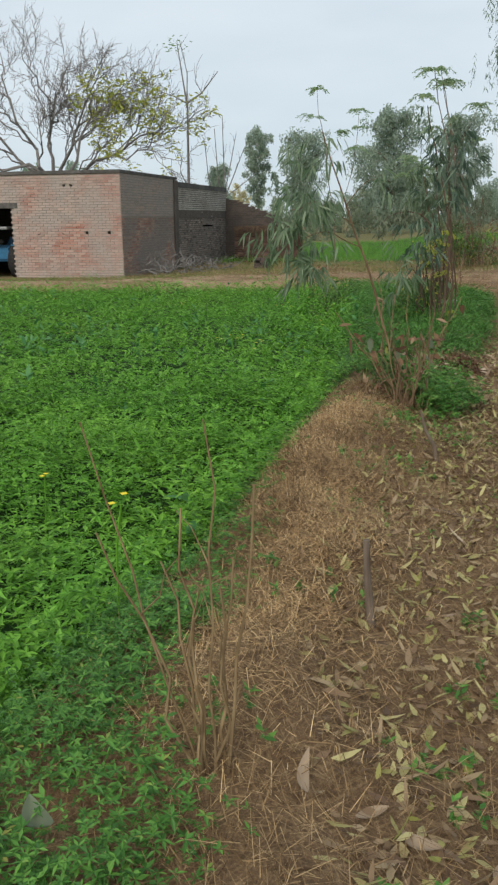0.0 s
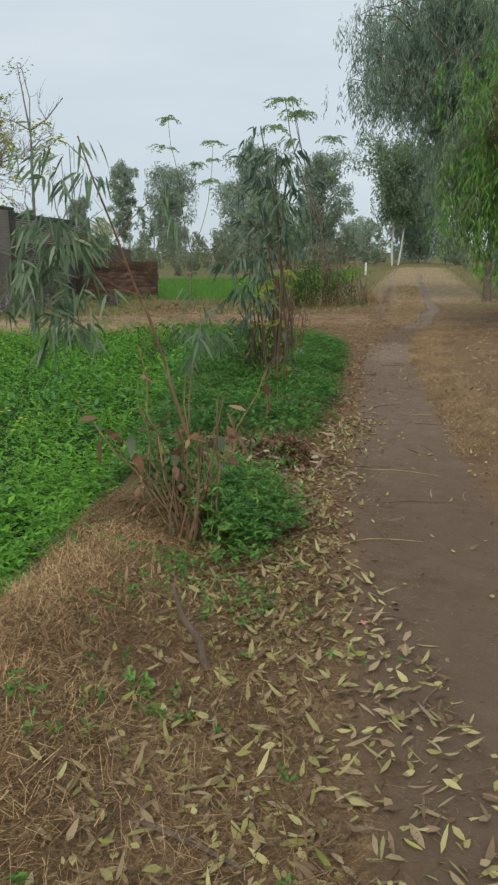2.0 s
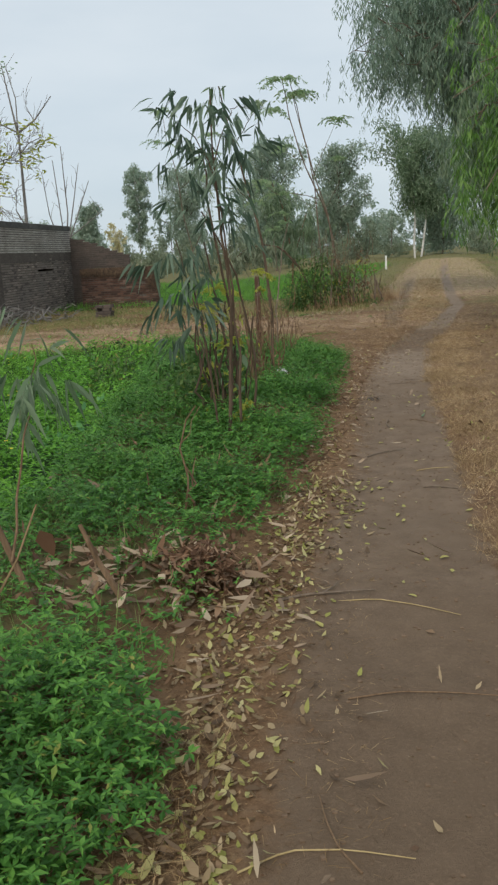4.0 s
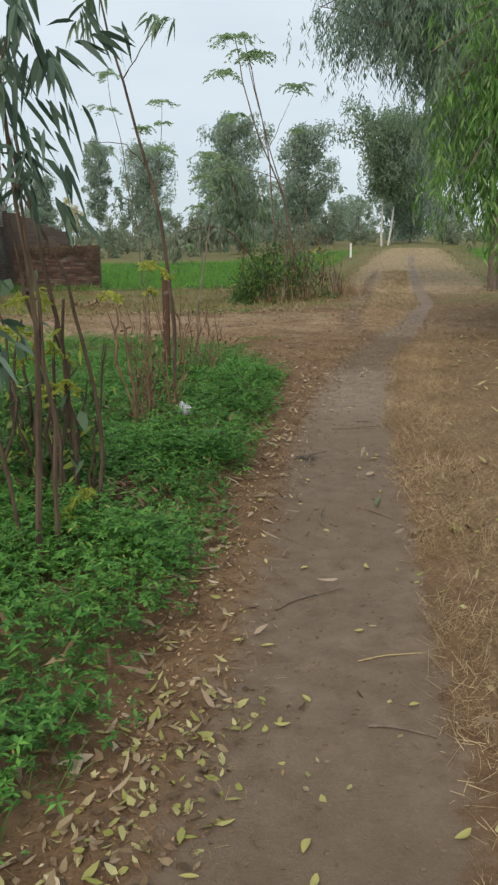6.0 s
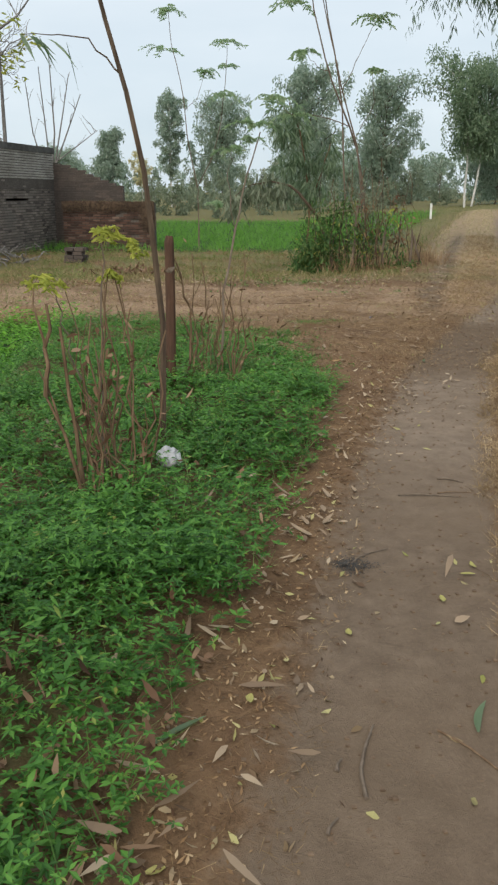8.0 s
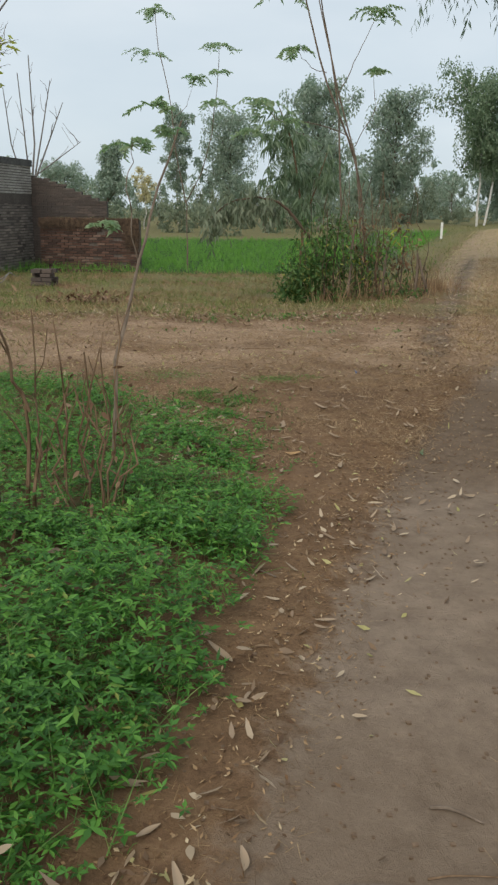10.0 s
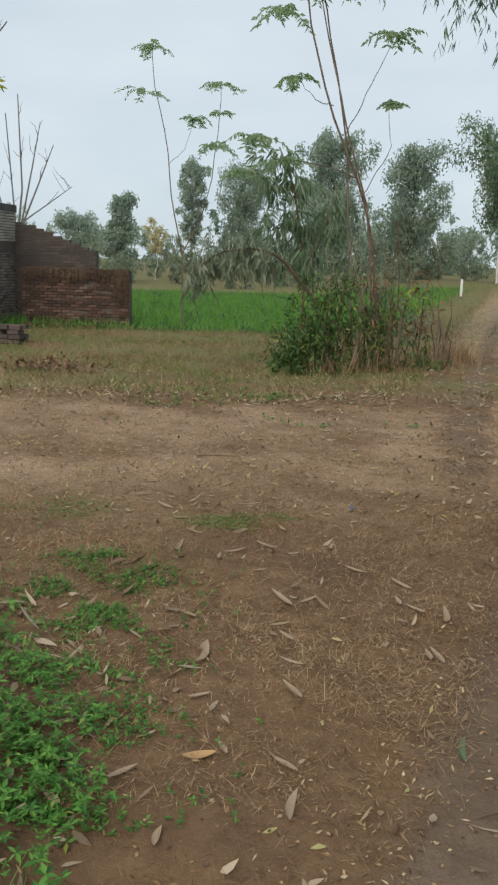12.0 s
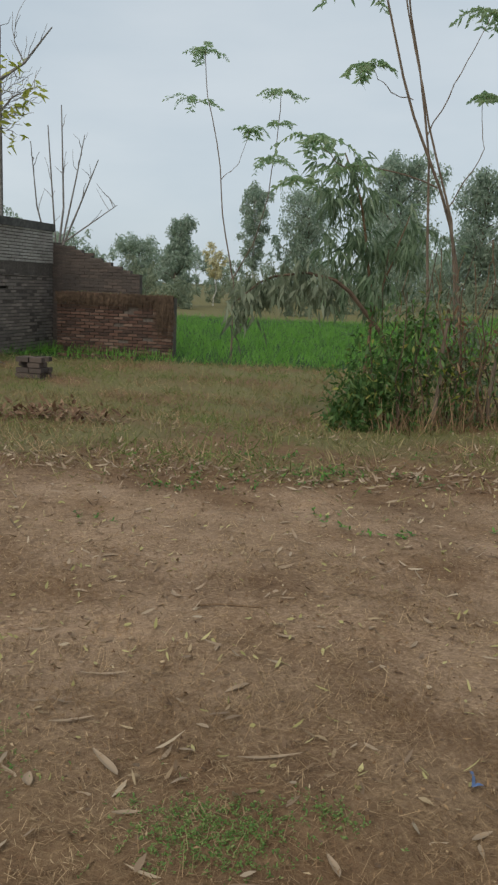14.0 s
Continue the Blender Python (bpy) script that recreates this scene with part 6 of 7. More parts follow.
for _ in range(12):
    soup_ = Soup()
    blades(soup_, [(rnd(-0.3, 0.0), rnd(-0.05, 0.15), rnd(0.3, 1.4))], around(1) - np.array([0, 0, 0.7]), around(1), rnd(0.06, 0.1), rnd(0.04, 0.06), 0.2, LEAF, 0.2)
    part("broad_leaf", soup_, M_EUC, arched, "dull green broad creeper leaf")
stalks(pose(3.06, 13.35, 0.05), bunch(22, 0.15, 0.1, (0.4, 1.05)), "cut shrub of dry upright stems", 0.0055, leaves=7, mat=M_DEADLEAF, crook=0.025, big=0.75)
stalks(pose(2.95, 13.2, 0.0), [((0.02, 0, 0), (-0.16, 0, 0.6)), ((-0.16, 0, 0.58), (-0.14, 0.02, 0.95)), ((0.0, 0, 0), (-0.1, 0.05, 0.86))], "crooked pale dry stems of a cut shrub", 0.011, crook=0.012, bark=M_STALK)
stalks(pose(3.56, 15.6, 0.05), bunch(16, 0.15, 0.07, (0.4, 1.0)), "row of thin dry stems at the weeds' edge", 0.006, leaves=5, mat=M_DEADLEAF, big=0.7)
stalks(pose(3.34, 15.4, 0.0), [((0, 0, 0), (0.05, 0, 0.62)), ((0.05, 0, 0.6), (-0.07, 0, 0.98)), ((0.02, 0, 0), (0.08, 0, 0.5))], "crooked dry stem beside the post", 0.011, crook=0.012)
stalks(pose(2.09, 9.2, 0.0), [((0, 0, 0), (0.03, 0, 0.68)), ((0.02, 0, 0), (0.02, 0, 0.35))], "single thin dry stem among the weeds", 0.008)
stalks(pose(1.85, 8.0, 0.0), [((0, 0, -0.03), (-0.2, 0.05, 0.44)), ((-0.14, 0.05, -0.03), (-0.16, 0.06, 0.2))], "short broken dry stems in the leaf heap", 0.015, crook=0.01)

stump = thing("cut_stump", "short cut stump of a sapling on the bank", "stump", pose(0.54, 3.12, gz(0.54, 3.12)))
s = Soup()
tube(s, [(0.01, 0, -0.05), (0, 0, 0.1), (-0.01, 0, 0.2), (-0.015, 0, 0.31)], (0.02, 0.0135, 0.012, 0.011), 8)
part("wood", s, M_BARK, stump)
stump = thing("cut_stump", "thin leaning dead stem on the bank", "stump", pose(1.24, 5.4, gz(1.24, 5.4)))
s = Soup()
tube(s, [(0.03, 0, -0.05), (0, 0, 0.1), (-0.06, 0, 0.2), (-0.09, 0, 0.32)], (0.016, 0.013, 0.011, 0.006), 8)
part("wood", s, M_BARK, stump)

post = thing("wooden_post", "dark reddish wooden fence post standing in the weeds", "post", pose(3.2, 15.3, -0.02, 0, 3.5, 0))
s = Soup()
tube(s, [(0.04, 0, -0.05), (0.02, 0, 0.4), (0.0, 0, 0.8), (-0.02, 0, 1.1), (-0.02, 0, 1.14)], (0.036, 0.034, 0.033, 0.032, 0.024), 10)
part("shaft", s, M_REDPOST, post)
s = Soup()
tube(s, [(0.008, 0, 0.92), (-0.008, 0, 0.93), (-0.02, 0, 0.94)], (0.036, 0.037, 0.034), 10)
part("rope_mark", s, M_BARK, post)

# ---- tall trees beside the path, to the right ----
def weeping_tree(m, tall, limbs, mat, label, twigs=26, leaf=(0.1, 0.2), wide=(0.018, 0.032), reach=(0.3, 1.1), bark=None):
    t = thing("eucalyptus_tree", label, "tree", m)
    s = Soup()
    trunk = bent((0, 0, -0.2), (0.3, 0.2, tall), 0, 0.1, 8)
    tube(s, trunk, np.linspace(tall * 0.013, 0.03, 8), 9)
    part("trunk", s, bark or M_PALEBARK, t)
    for k, (h, x, y, z) in enumerate(limbs):
        b, c = Soup(), Soup()
        line = bent(along(trunk, np.array([h / tall]))[0], (x, y, z), 0.35, 0.12, 9)
        tube(b, line, np.linspace(0.05, 0.008, 9), 6)
        hubs = along(line, rnd(0.35, 1.0, twigs)) + RNG.normal(size=(twigs, 3)) * (0.3, 0.3, 0.18)
        part("branch", b, M_BARK, t)
        hanging(c, hubs, 28, reach, leaf, wide, 0.18)
        part("foliage", c, mat if k % 4 or mat is M_EUCBLUE else M_EUC, t)
    return t


limbs = []
for _ in range(54):
    x = rnd(-4.5, -0.4)
    low = np.interp(x, [-4.6, -4.2, -3.2, -2.3, -1.8, -0.6], [6.2, 5.7, 4.8, 4.3, 3.5, 2.3])
    limbs.append((rnd(3.5, 8), x, rnd(-1.6, 1.6), low + abs(RNG.normal()) * 1.5))
limbs += [(rnd(5, 8), rnd(-3.0, 1.5), rnd(-2, 2), rnd(6, 9)) for _ in range(8)]
limbs += [(rnd(5, 9), rnd(-4.4, -0.2), rnd(-1.8, 1.8), rnd(5.8, 9.8)) for _ in range(24)]
weeping_tree(pose(11.6, 26.8, 0.05), 10.0, limbs, M_EUCBLUE, "big weeping eucalyptus with branches hanging over the path", 36, bark=M_BARK)
limbs = [(rnd(2.5, 5), rnd(-2.5, -0.2), rnd(-1.4, 2.2), rnd(3.3, 5.5)) for _ in range(20)] + [(rnd(1.5, 3), rnd(-1.2, 1), rnd(-1.5, 2.5), rnd(1.4, 3.0)) for _ in range(20)] + [(rnd(3, 6), rnd(-2.0, 1), rnd(-2, 2), rnd(5, 7)) for _ in range(8)]
limbs += [(rnd(2.5, 5), x_, rnd(-0.9, 1.2), rnd(1.55, 3.2) - 0.9 * (x_ + 2.0)) for x_ in np.linspace(-2.45, -1.2, 16)]
near_tree = weeping_tree(pose(9.4, 17.8, 0.1), 7.5, limbs, M_EUCBRIGHT, "weeping eucalyptus with bright green foliage hanging near the ground", 38, reach=(0.35, 0.9), bark=M_BARK)

dead = Soup()
q = np.array([-1.75, -0.2, 3.9]) + RNG.normal(size=(24, 3)) * (0.1, 0.1, 0.25)
hanging(dead, q, 26, (0.4, 1.3), (0.06, 0.12), (0.015, 0.03), 0.1)
part("dead_foliage", dead, M_DEADLEAF, near_tree, "bunch of withered brown leaves")
wood = Soup()
tube(wood, bent((0.1, 0.05, 3.4), (-1.75, -0.2, 4.2), 0.2, 0.05, 7), np.linspace(0.03, 0.008, 7), 5)
part("branch", wood, M_BARK, near_tree)

# ---- far trees ----
FAR = "slender eucalyptus in the row behind the wheat"
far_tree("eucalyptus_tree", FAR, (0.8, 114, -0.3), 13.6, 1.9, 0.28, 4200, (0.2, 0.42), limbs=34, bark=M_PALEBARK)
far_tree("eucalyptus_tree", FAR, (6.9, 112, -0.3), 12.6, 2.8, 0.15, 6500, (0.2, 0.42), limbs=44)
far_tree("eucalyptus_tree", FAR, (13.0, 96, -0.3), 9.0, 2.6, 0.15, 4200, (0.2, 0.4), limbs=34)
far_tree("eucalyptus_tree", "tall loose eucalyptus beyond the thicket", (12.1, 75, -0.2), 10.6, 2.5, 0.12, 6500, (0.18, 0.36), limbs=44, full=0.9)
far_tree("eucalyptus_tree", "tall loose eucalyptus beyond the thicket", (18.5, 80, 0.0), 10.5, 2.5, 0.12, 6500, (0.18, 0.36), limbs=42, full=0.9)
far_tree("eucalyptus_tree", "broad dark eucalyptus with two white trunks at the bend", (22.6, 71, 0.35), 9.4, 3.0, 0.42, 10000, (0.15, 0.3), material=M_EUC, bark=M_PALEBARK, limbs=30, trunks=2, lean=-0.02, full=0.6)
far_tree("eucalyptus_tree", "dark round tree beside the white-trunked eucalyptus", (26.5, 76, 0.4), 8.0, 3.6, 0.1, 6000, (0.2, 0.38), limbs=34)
far_tree("roadside_tree", "dense rounded tree beyond the low wall", (-3.0, 78, -0.4), 6.7, 1.45, 0.06, 5000, (0.16, 0.32), limbs=40, material=M_HAZEDLEAF, full=2.2)
far_tree("roadside_tree", "low rounded tree beyond the ruined wall", (-11.4, 110, -0.4), 6.3, 2.6, 0.05, 3600, (0.22, 0.42), limbs=34, material=M_HAZEDLEAF)
far_tree("roadside_tree", "small tree with pale yellow plumes beyond the wheat", (-1.1, 85, -0.4), 4.8, 0.9, 0.5, 260, (0.18, 0.34), limbs=16, material=M_PLUME, bark=M_PALEBARK, droop=0.2)
far_tree("eucalyptus_tree", "tree far behind the shed", (-13, 66, -0.3), 5.5, 1.7, 0.1, 1600, (0.2, 0.4), limbs=16)

# The belt's haze is only its pale leaf colour.
protos = [far_tree("background_tree", "tree in the distant belt, leaves paled for haze", (-60 + 9 * k, 130, -0.3), h, w, 0.05, 640, (0.4, 0.8), limbs=14, group="distant tree belt") for k, (h, w) in enumerate(((6, 2.6), (8, 3.2), (5, 3.0), (9.5, 2.8)))]
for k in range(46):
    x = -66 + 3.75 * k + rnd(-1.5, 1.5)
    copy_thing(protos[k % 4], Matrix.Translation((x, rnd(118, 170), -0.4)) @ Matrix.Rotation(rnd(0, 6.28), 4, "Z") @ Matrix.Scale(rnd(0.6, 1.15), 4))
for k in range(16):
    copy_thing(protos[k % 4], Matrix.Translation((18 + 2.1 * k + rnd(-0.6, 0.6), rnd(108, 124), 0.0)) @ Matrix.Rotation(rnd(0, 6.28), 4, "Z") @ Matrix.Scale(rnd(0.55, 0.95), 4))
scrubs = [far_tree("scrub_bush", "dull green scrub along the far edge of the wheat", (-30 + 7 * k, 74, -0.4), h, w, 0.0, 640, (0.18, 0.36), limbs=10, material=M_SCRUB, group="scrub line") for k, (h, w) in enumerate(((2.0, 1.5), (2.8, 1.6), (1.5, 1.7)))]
for k in range(84):
    x, y = -42 + 1.5 * k + rnd(-0.8, 0.8), rnd(67, 100)
    if y > 86 or abs(x - float(path_x(y))) > 3.4:
        copy_thing(scrubs[k % 3], Matrix.Translation((x, y, gz(x, y) - 0.1)) @ Matrix.Rotation(rnd(0, 6.28), 4, "Z") @ Matrix.Scale(rnd(0.6, 1.2), 4))

marker = thing("white_post", "short white marker post beside the track", "post", pose(15.0, 52, gz(15.0, 52)))
s = Soup()
boxes(s, (-0.045, -0.045, -0.2), (0.045, 0.045, 0.74))
part("shaft", s, grain_mat("white_paint", (0.62, 0.61, 0.58), (0.78, 0.77, 0.74), 8), marker)


# ---- brushwood, bag and other small things ----
def brush_pile(m, n, long, tall, label):
    t = thing("brushwood_pile", label, "brushwood", m)
    for k in range(n):
        s = Soup()
        a = np.array([rnd(-long, long), rnd(-0.5, 0.5), rnd(0, tall * 0.6)])
        az, el, r = rnd(0, 6.28), rnd(-0.15, 0.7), rnd(0.6, 1.5)
        b = a + r * np.array([math.cos(az) * math.cos(el), 0.5 * math.sin(az), math.sin(el) * tall])
        b[2] = max(0.02, b[2])
        tube(s, bent(a, b, rnd(-0.05, 0.2), 0.07, 6), np.linspace(rnd(0.012, 0.03), 0.006, 6), 4)
        part("branch", s, M_GREYTWIG, t)
    return t


brush_pile(pose(-2.4, 27.4, -0.42, 0, 0, 50), 60, 1.1, 0.8, "pile of dry grey branches heaped against the shed")
brush_pile(pose(-1.2, 30.6, -0.42, 0, 0, 70), 26, 1.2, 0.5, "pile of dry grey branches along the sooty wall")

heap = thing("leaf_heap", "small heap of dry brown leaves and twigs on the grass", "leaves", pose(2.2, 26.4, gz(2.2, 26.4)))
s = Soup()
n = 420
q = np.stack([RNG.normal(size=n) * 0.38, RNG.normal(size=n) * 0.2, np.abs(RNG.normal(size=n)) * 0.07], -1)
lying(s, q, (0.06, 0.16), (0.02, 0.05), 0.02, 0.7, LONG)
tagged(part("leaves", s, M_DEADLEAF, heap), kind="stuff")

M_BAG = grain_mat("white_plastic", (0.36, 0.36, 0.37), (0.6, 0.6, 0.62), 18, rough=0.35, bump=0.4, spec=0.5)
bag = thing("plastic_bag", "crumpled white plastic bag lying in the weeds", "bag", pose(3.27, 13.67, 0.085))
bm = bmesh.new()
bmesh.ops.create_icosphere(bm, subdivisions=4, radius=0.068)
for v in bm.verts:
    k = 1 + 0.35 * noise.noise(v.co * 14) + 0.22 * noise.noise(v.co * 33)
    v.co = Vector((v.co.x * 0.85 * k, v.co.y * 0.75 * k, max(-0.04, v.co.z * 0.8 * k)))
me = bpy.data.meshes.new("film")
bm.to_mesh(me)
bm.free()
me.materials.append(M_BAG)
film_ob = new("film", me)
film_ob.parent = bag
film_ob.location.z = 0.075


# ---- twigs and scraps on the path ----
def twig(x, y, turn, long, r, crook, label, fork=False, mat=None):
    t = thing("fallen_twig", label, "twig", pose(x, y, gz(x, y) + r, 0, 0, turn), "fallen twigs")
    s = Soup()
    line = [(-long / 2, 0, 0), (-long * 0.2, crook, 0.004), (long * 0.15, crook * 0.6, 0.002), (long / 2, -crook * 0.5, 0.0)]
    tube(s, along(line, np.linspace(0, 1, 9)), np.linspace(r, r * 0.5, 9), 6)
    part("stick", s, mat or M_BARK, t)
    if fork:
        s = Soup()
        tube(s, [(-long * 0.05, crook * 0.8, 0.0), (long * 0.12, crook + long * 0.1, 0.012), (long * 0.2, crook + long * 0.22, 0.004)], (r * 0.6, r * 0.45, r * 0.3), 5)
        part("side_twig", s, mat or M_BARK, t)
    return t


twig(3.55, 10.63, 28, 0.36, 0.005, 0.02, "thin curved dry twig on the bare path")
twig(3.84, 11.62, 77, 0.3, 0.006, 0.018, "short dark twig lying on the path")
twig(2.62, 8.2, 4, 0.42, 0.007, 0.015, "forked dry twig across the leaf litter", True)
twig(2.78, 7.35, -8, 0.52, 0.0035, 0.03, "long thin pale stalk on the path", mat=M_STALK)
twig(2.35, 6.75, 100, 0.3, 0.0035, 0.02, "thin pale stalk among fallen leaves", mat=M_STALK)
twig(2.0, 5.1, 55, 0.22, 0.006, 0.015, "dark dry twig among fallen leaves")
twig(2.72, 5.75, 75, 0.2, 0.005, 0.01, "small dark forked twig", True)
twig(4.13, 11.6, -60, 0.3, 0.0035, 0.012, "thin pale stalk on the path", mat=M_STALK)
twig(3.61, 9.65, -25, 0.2, 0.006, 0.01, "short dark twig lying on the path")
twig(3.76, 11.6, 70, 0.05, 0.005, 0.004, "tiny broken piece of twig on the path")
twig(3.71, 11.39, 60, 0.06, 0.005, 0.004, "tiny broken piece of twig on the path")
twig(4.1, 12.9, 40, 0.22, 0.004, 0.015, "thin dry twig on the path")
twig(4.55, 13.55, -10, 0.35, 0.004, 0.012, "thin dry twig at the verge")
twig(4.6, 12.35, 20, 0.25, 0.005, 0.015, "thin dry twig at the verge")
twig(4.66, 13.59, 0, 0.17, 0.003, 0.004, "thin straight pale stalk on the path", mat=M_STALK)
twig(4.7, 13.8, -25, 0.13, 0.006, 0.012, "short dark crooked twig at the verge")
twig(2.88, 8.05, -25, 0.5, 0.003, 0.05, "long thin curved pale stalk on the path", mat=M_YELLOWSTALK)
twig(2.3, 6.65, 0, 0.42, 0.003, 0.05, "long thin curved pale stalk on the path", mat=M_YELLOWSTALK)
twig(2.06, 6.45, 100, 0.3, 0.0035, 0.03, "curved pale stalk among fallen leaves", mat=M_YELLOWSTALK)
twig(3.1, 7.5, 70, 0.22, 0.003, 0.02, "thin pale stalk on the path", mat=M_YELLOWSTALK)
twig(3.76, 10.1, 3, 0.32, 0.003, 0.012, "long thin pale stalk on the path", mat=M_YELLOWSTALK)
twig(4.3, 15.2, 130, 0.2, 0.004, 0.01, "thin dry twig on the path")
twig(3.3, 10.9, -70, 0.26, 0.003, 0.012, "thin reddish stalk beside the path", mat=M_STALK)
twig(4.6, 20.6, 5, 0.3, 0.006, 0.015, "flat dry stick on trodden straw", mat=M_STALK)
twig(3.0, 19.3, 8, 0.22, 0.006, 0.012, "flat dry stick on trodden straw", mat=M_STALK)
twig(1.1, 4.5, -35, 0.4, 0.011, 0.02, "thick dark rotten stick on the bank")
twig(0.9, 4.1, -55, 0.45, 0.003, 0.02, "thin pale stalk on the bank", mat=M_STALK)


def single_leaf(x, y, turn, long, wide, curl, mat, label, name="fallen_leaf", lift=0.008):
    """One leaf with its own curl, stalk and midrib fold."""
    t = thing(name, label, "leaf", pose(x, y, gz(x, y) + lift, 0, 0, turn), "single fallen leaves")
    s = Soup()
    k = np.linspace(0, 1, 9)
    shape = np.sin(np.pi * np.clip(k * 0.94 + 0.05, 0, 1)) ** 0.8
    mid = np.stack([long * (k - 0.5), 0.12 * long * np.sin(k * 2.4), curl * long * (2 * k - 1) ** 2 * 0.5], -1)
    rows = []
    for e in (-1, -0.5, 0, 0.5, 1):
        rows.append(mid + np.stack([0 * k, e * wide * 0.5 * shape, abs(e) * wide * 0.22 * shape], -1))
    v = np.stack(rows, 1).reshape(-1, 3)
    f = [[i * 5 + j, i * 5 + j + 1, (i + 1) * 5 + j + 1, (i + 1) * 5 + j] for i in range(8) for j in range(4)]
    s.put(v, f)
    part("blade", s, mat, t, flat=False)
    s = Soup()
    tube(s, [tuple(mid[0] - np.array([long * 0.14, 0, -0.002])), tuple(mid[0])], 0.0012, 4)
    part("stalk", s, M_STALK, t)
    return t


PALE_L, YELLOW_L = "long pale dry leaf lying on bare earth", "yellow-green fallen leaf on the path"
for n in range(34):
    single_leaf(rnd(2.4, 6.8), rnd(19.6, 24), rnd(0, 360), rnd(0.06, 0.13), rnd(0.014, 0.028), rnd(-0.1, 0.35), M_PALELEAF, PALE_L)
for n in range(46):
    y = rnd(2.2, 13.5)
    single_leaf(float(path_x(y)) + rnd(-1.1, 0.35), y, rnd(0, 360), rnd(0.035, 0.06), rnd(0.014, 0.024), rnd(-0.1, 0.3), M_YELLOWLEAF, YELLOW_L)
for n in range(26):
    y = rnd(2.2, 12)
    single_leaf(float(path_x(y)) - rnd(0.6, 1.2), y, rnd(0, 360), rnd(0.07, 0.13), rnd(0.014, 0.026), rnd(0.0, 0.35), M_PALELEAF, "long curled pale leaf at the edge of the path")
CRESCENTS = [
    (4.9, 17.93, -71, 0.21), (5.02, 17.92, 38, 0.115), (4.89, 17.71, 17, 0.1), (4.9, 17.61, -63, 0.106), (5.45, 18.16, -66, 0.16), (5.27, 18.32, -47, 0.13),
    (5.45, 17.86, -54, 0.125), (5.55, 17.81, -107, 0.19), (4.52, 17.78, -46, 0.11), (4.46, 18.57, 77, 0.19), (4.72, 18.52, 25, 0.137), (4.83, 18.28, 13, 0.074),
    (4.65, 18.43, 78, 0.1), (5.21, 18.66, 72, 0.1), (4.32, 19.31, -57, 0.19), (4.43, 19.09, 4, 0.09), (4.97, 18.94, -77, 0.1), (5.38, 19.11, 29, 0.09),
    (4.87, 18.62, -50, 0.16), (5.39, 17.94, -91, 0.1), (4.6, 17.53, 73, 0.1), (5.41, 17.48, -95, 0.1)]
EDGE_LEAVES = [
    (4.86, 16.62, 72, 0.16), (4.66, 16.88, -74, 0.09), (4.58, 17.47, -108, 0.2), (4.59, 17.17, 17, 0.095), (4.64, 17.1, 64, 0.08), (4.84, 16.8, -50, 0.11),
    (4.89, 17.2, -70, 0.15), (5.44, 17.47, -86, 0.15), (4.51, 16.48, 75, 0.087), (4.39, 16.74, 34, 0.12), (4.02, 13.58, -88, 0.15), (3.87, 13.21, -87, 0.12),
    (3.99, 13.24, 58, 0.16), (3.84, 13.1, -66, 0.19), (4.13, 14.51, -66, 0.18), (3.96, 13.74, 33, 0.08), (4.17, 13.66, -92, 0.09), (4.51, 14.75, -4, 0.09)]
for x, y, turn, long in CRESCENTS + EDGE_LEAVES:
    single_leaf(x, y, turn, long * 0.86, 0.013 + 0.075 * long, 0.22, M_PALELEAF, PALE_L)
single_leaf(4.6, 16.83, 9, 0.1, 0.04, 0.35, leaf_mat("orange_leaf", [(0, (0.45, 0.27, 0.12)), (1, (0.52, 0.33, 0.16))], 0.2, 0.6), "curled orange-tan leaf on bare earth")
for x, y, turn, long in ((4.44, 12.68, -8, 0.058), (3.79, 12.68, -53, 0.04), (3.31, 10.25, 1, 0.048), (3.37, 9.89, -77, 0.048), (3.04, 9.7, -67, 0.045), (3.21, 10.29, 0, 0.042), (3.69, 9.77, 4, 0.035), (3.66, 10.3, -176, 0.035)):
    single_leaf(x, y, turn, long, 0.019, 0.15, M_YELLOWLEAF, YELLOW_L)
single_leaf(-0.34, 2.1, 120, 0.13, 0.06, 0.5, M_GREYLEAF, "large grey-green withered leaf caught in the weeds", lift=0.12)
single_leaf(0.28, 2.2, 80, 0.17, 0.03, 0.3, M_PALELEAF, "broad curled strip of pale bark on straw", "bark_strip", 0.03)
single_leaf(0.42, 2.12, 20, 0.09, 0.035, 0.3, M_PALELEAF, "broad curled pale leaf on straw", lift=0.02)
single_leaf(0.7, 2.0, 50, 0.11, 0.04, 0.2, M_PALELEAF, "broad flat tan leaf on bare earth", lift=0.01)
single_leaf(0.52, 2.06, 140, 0.1, 0.045, 0.3, M_PALELEAF, "broad curled brown leaf on straw", lift=0.02)

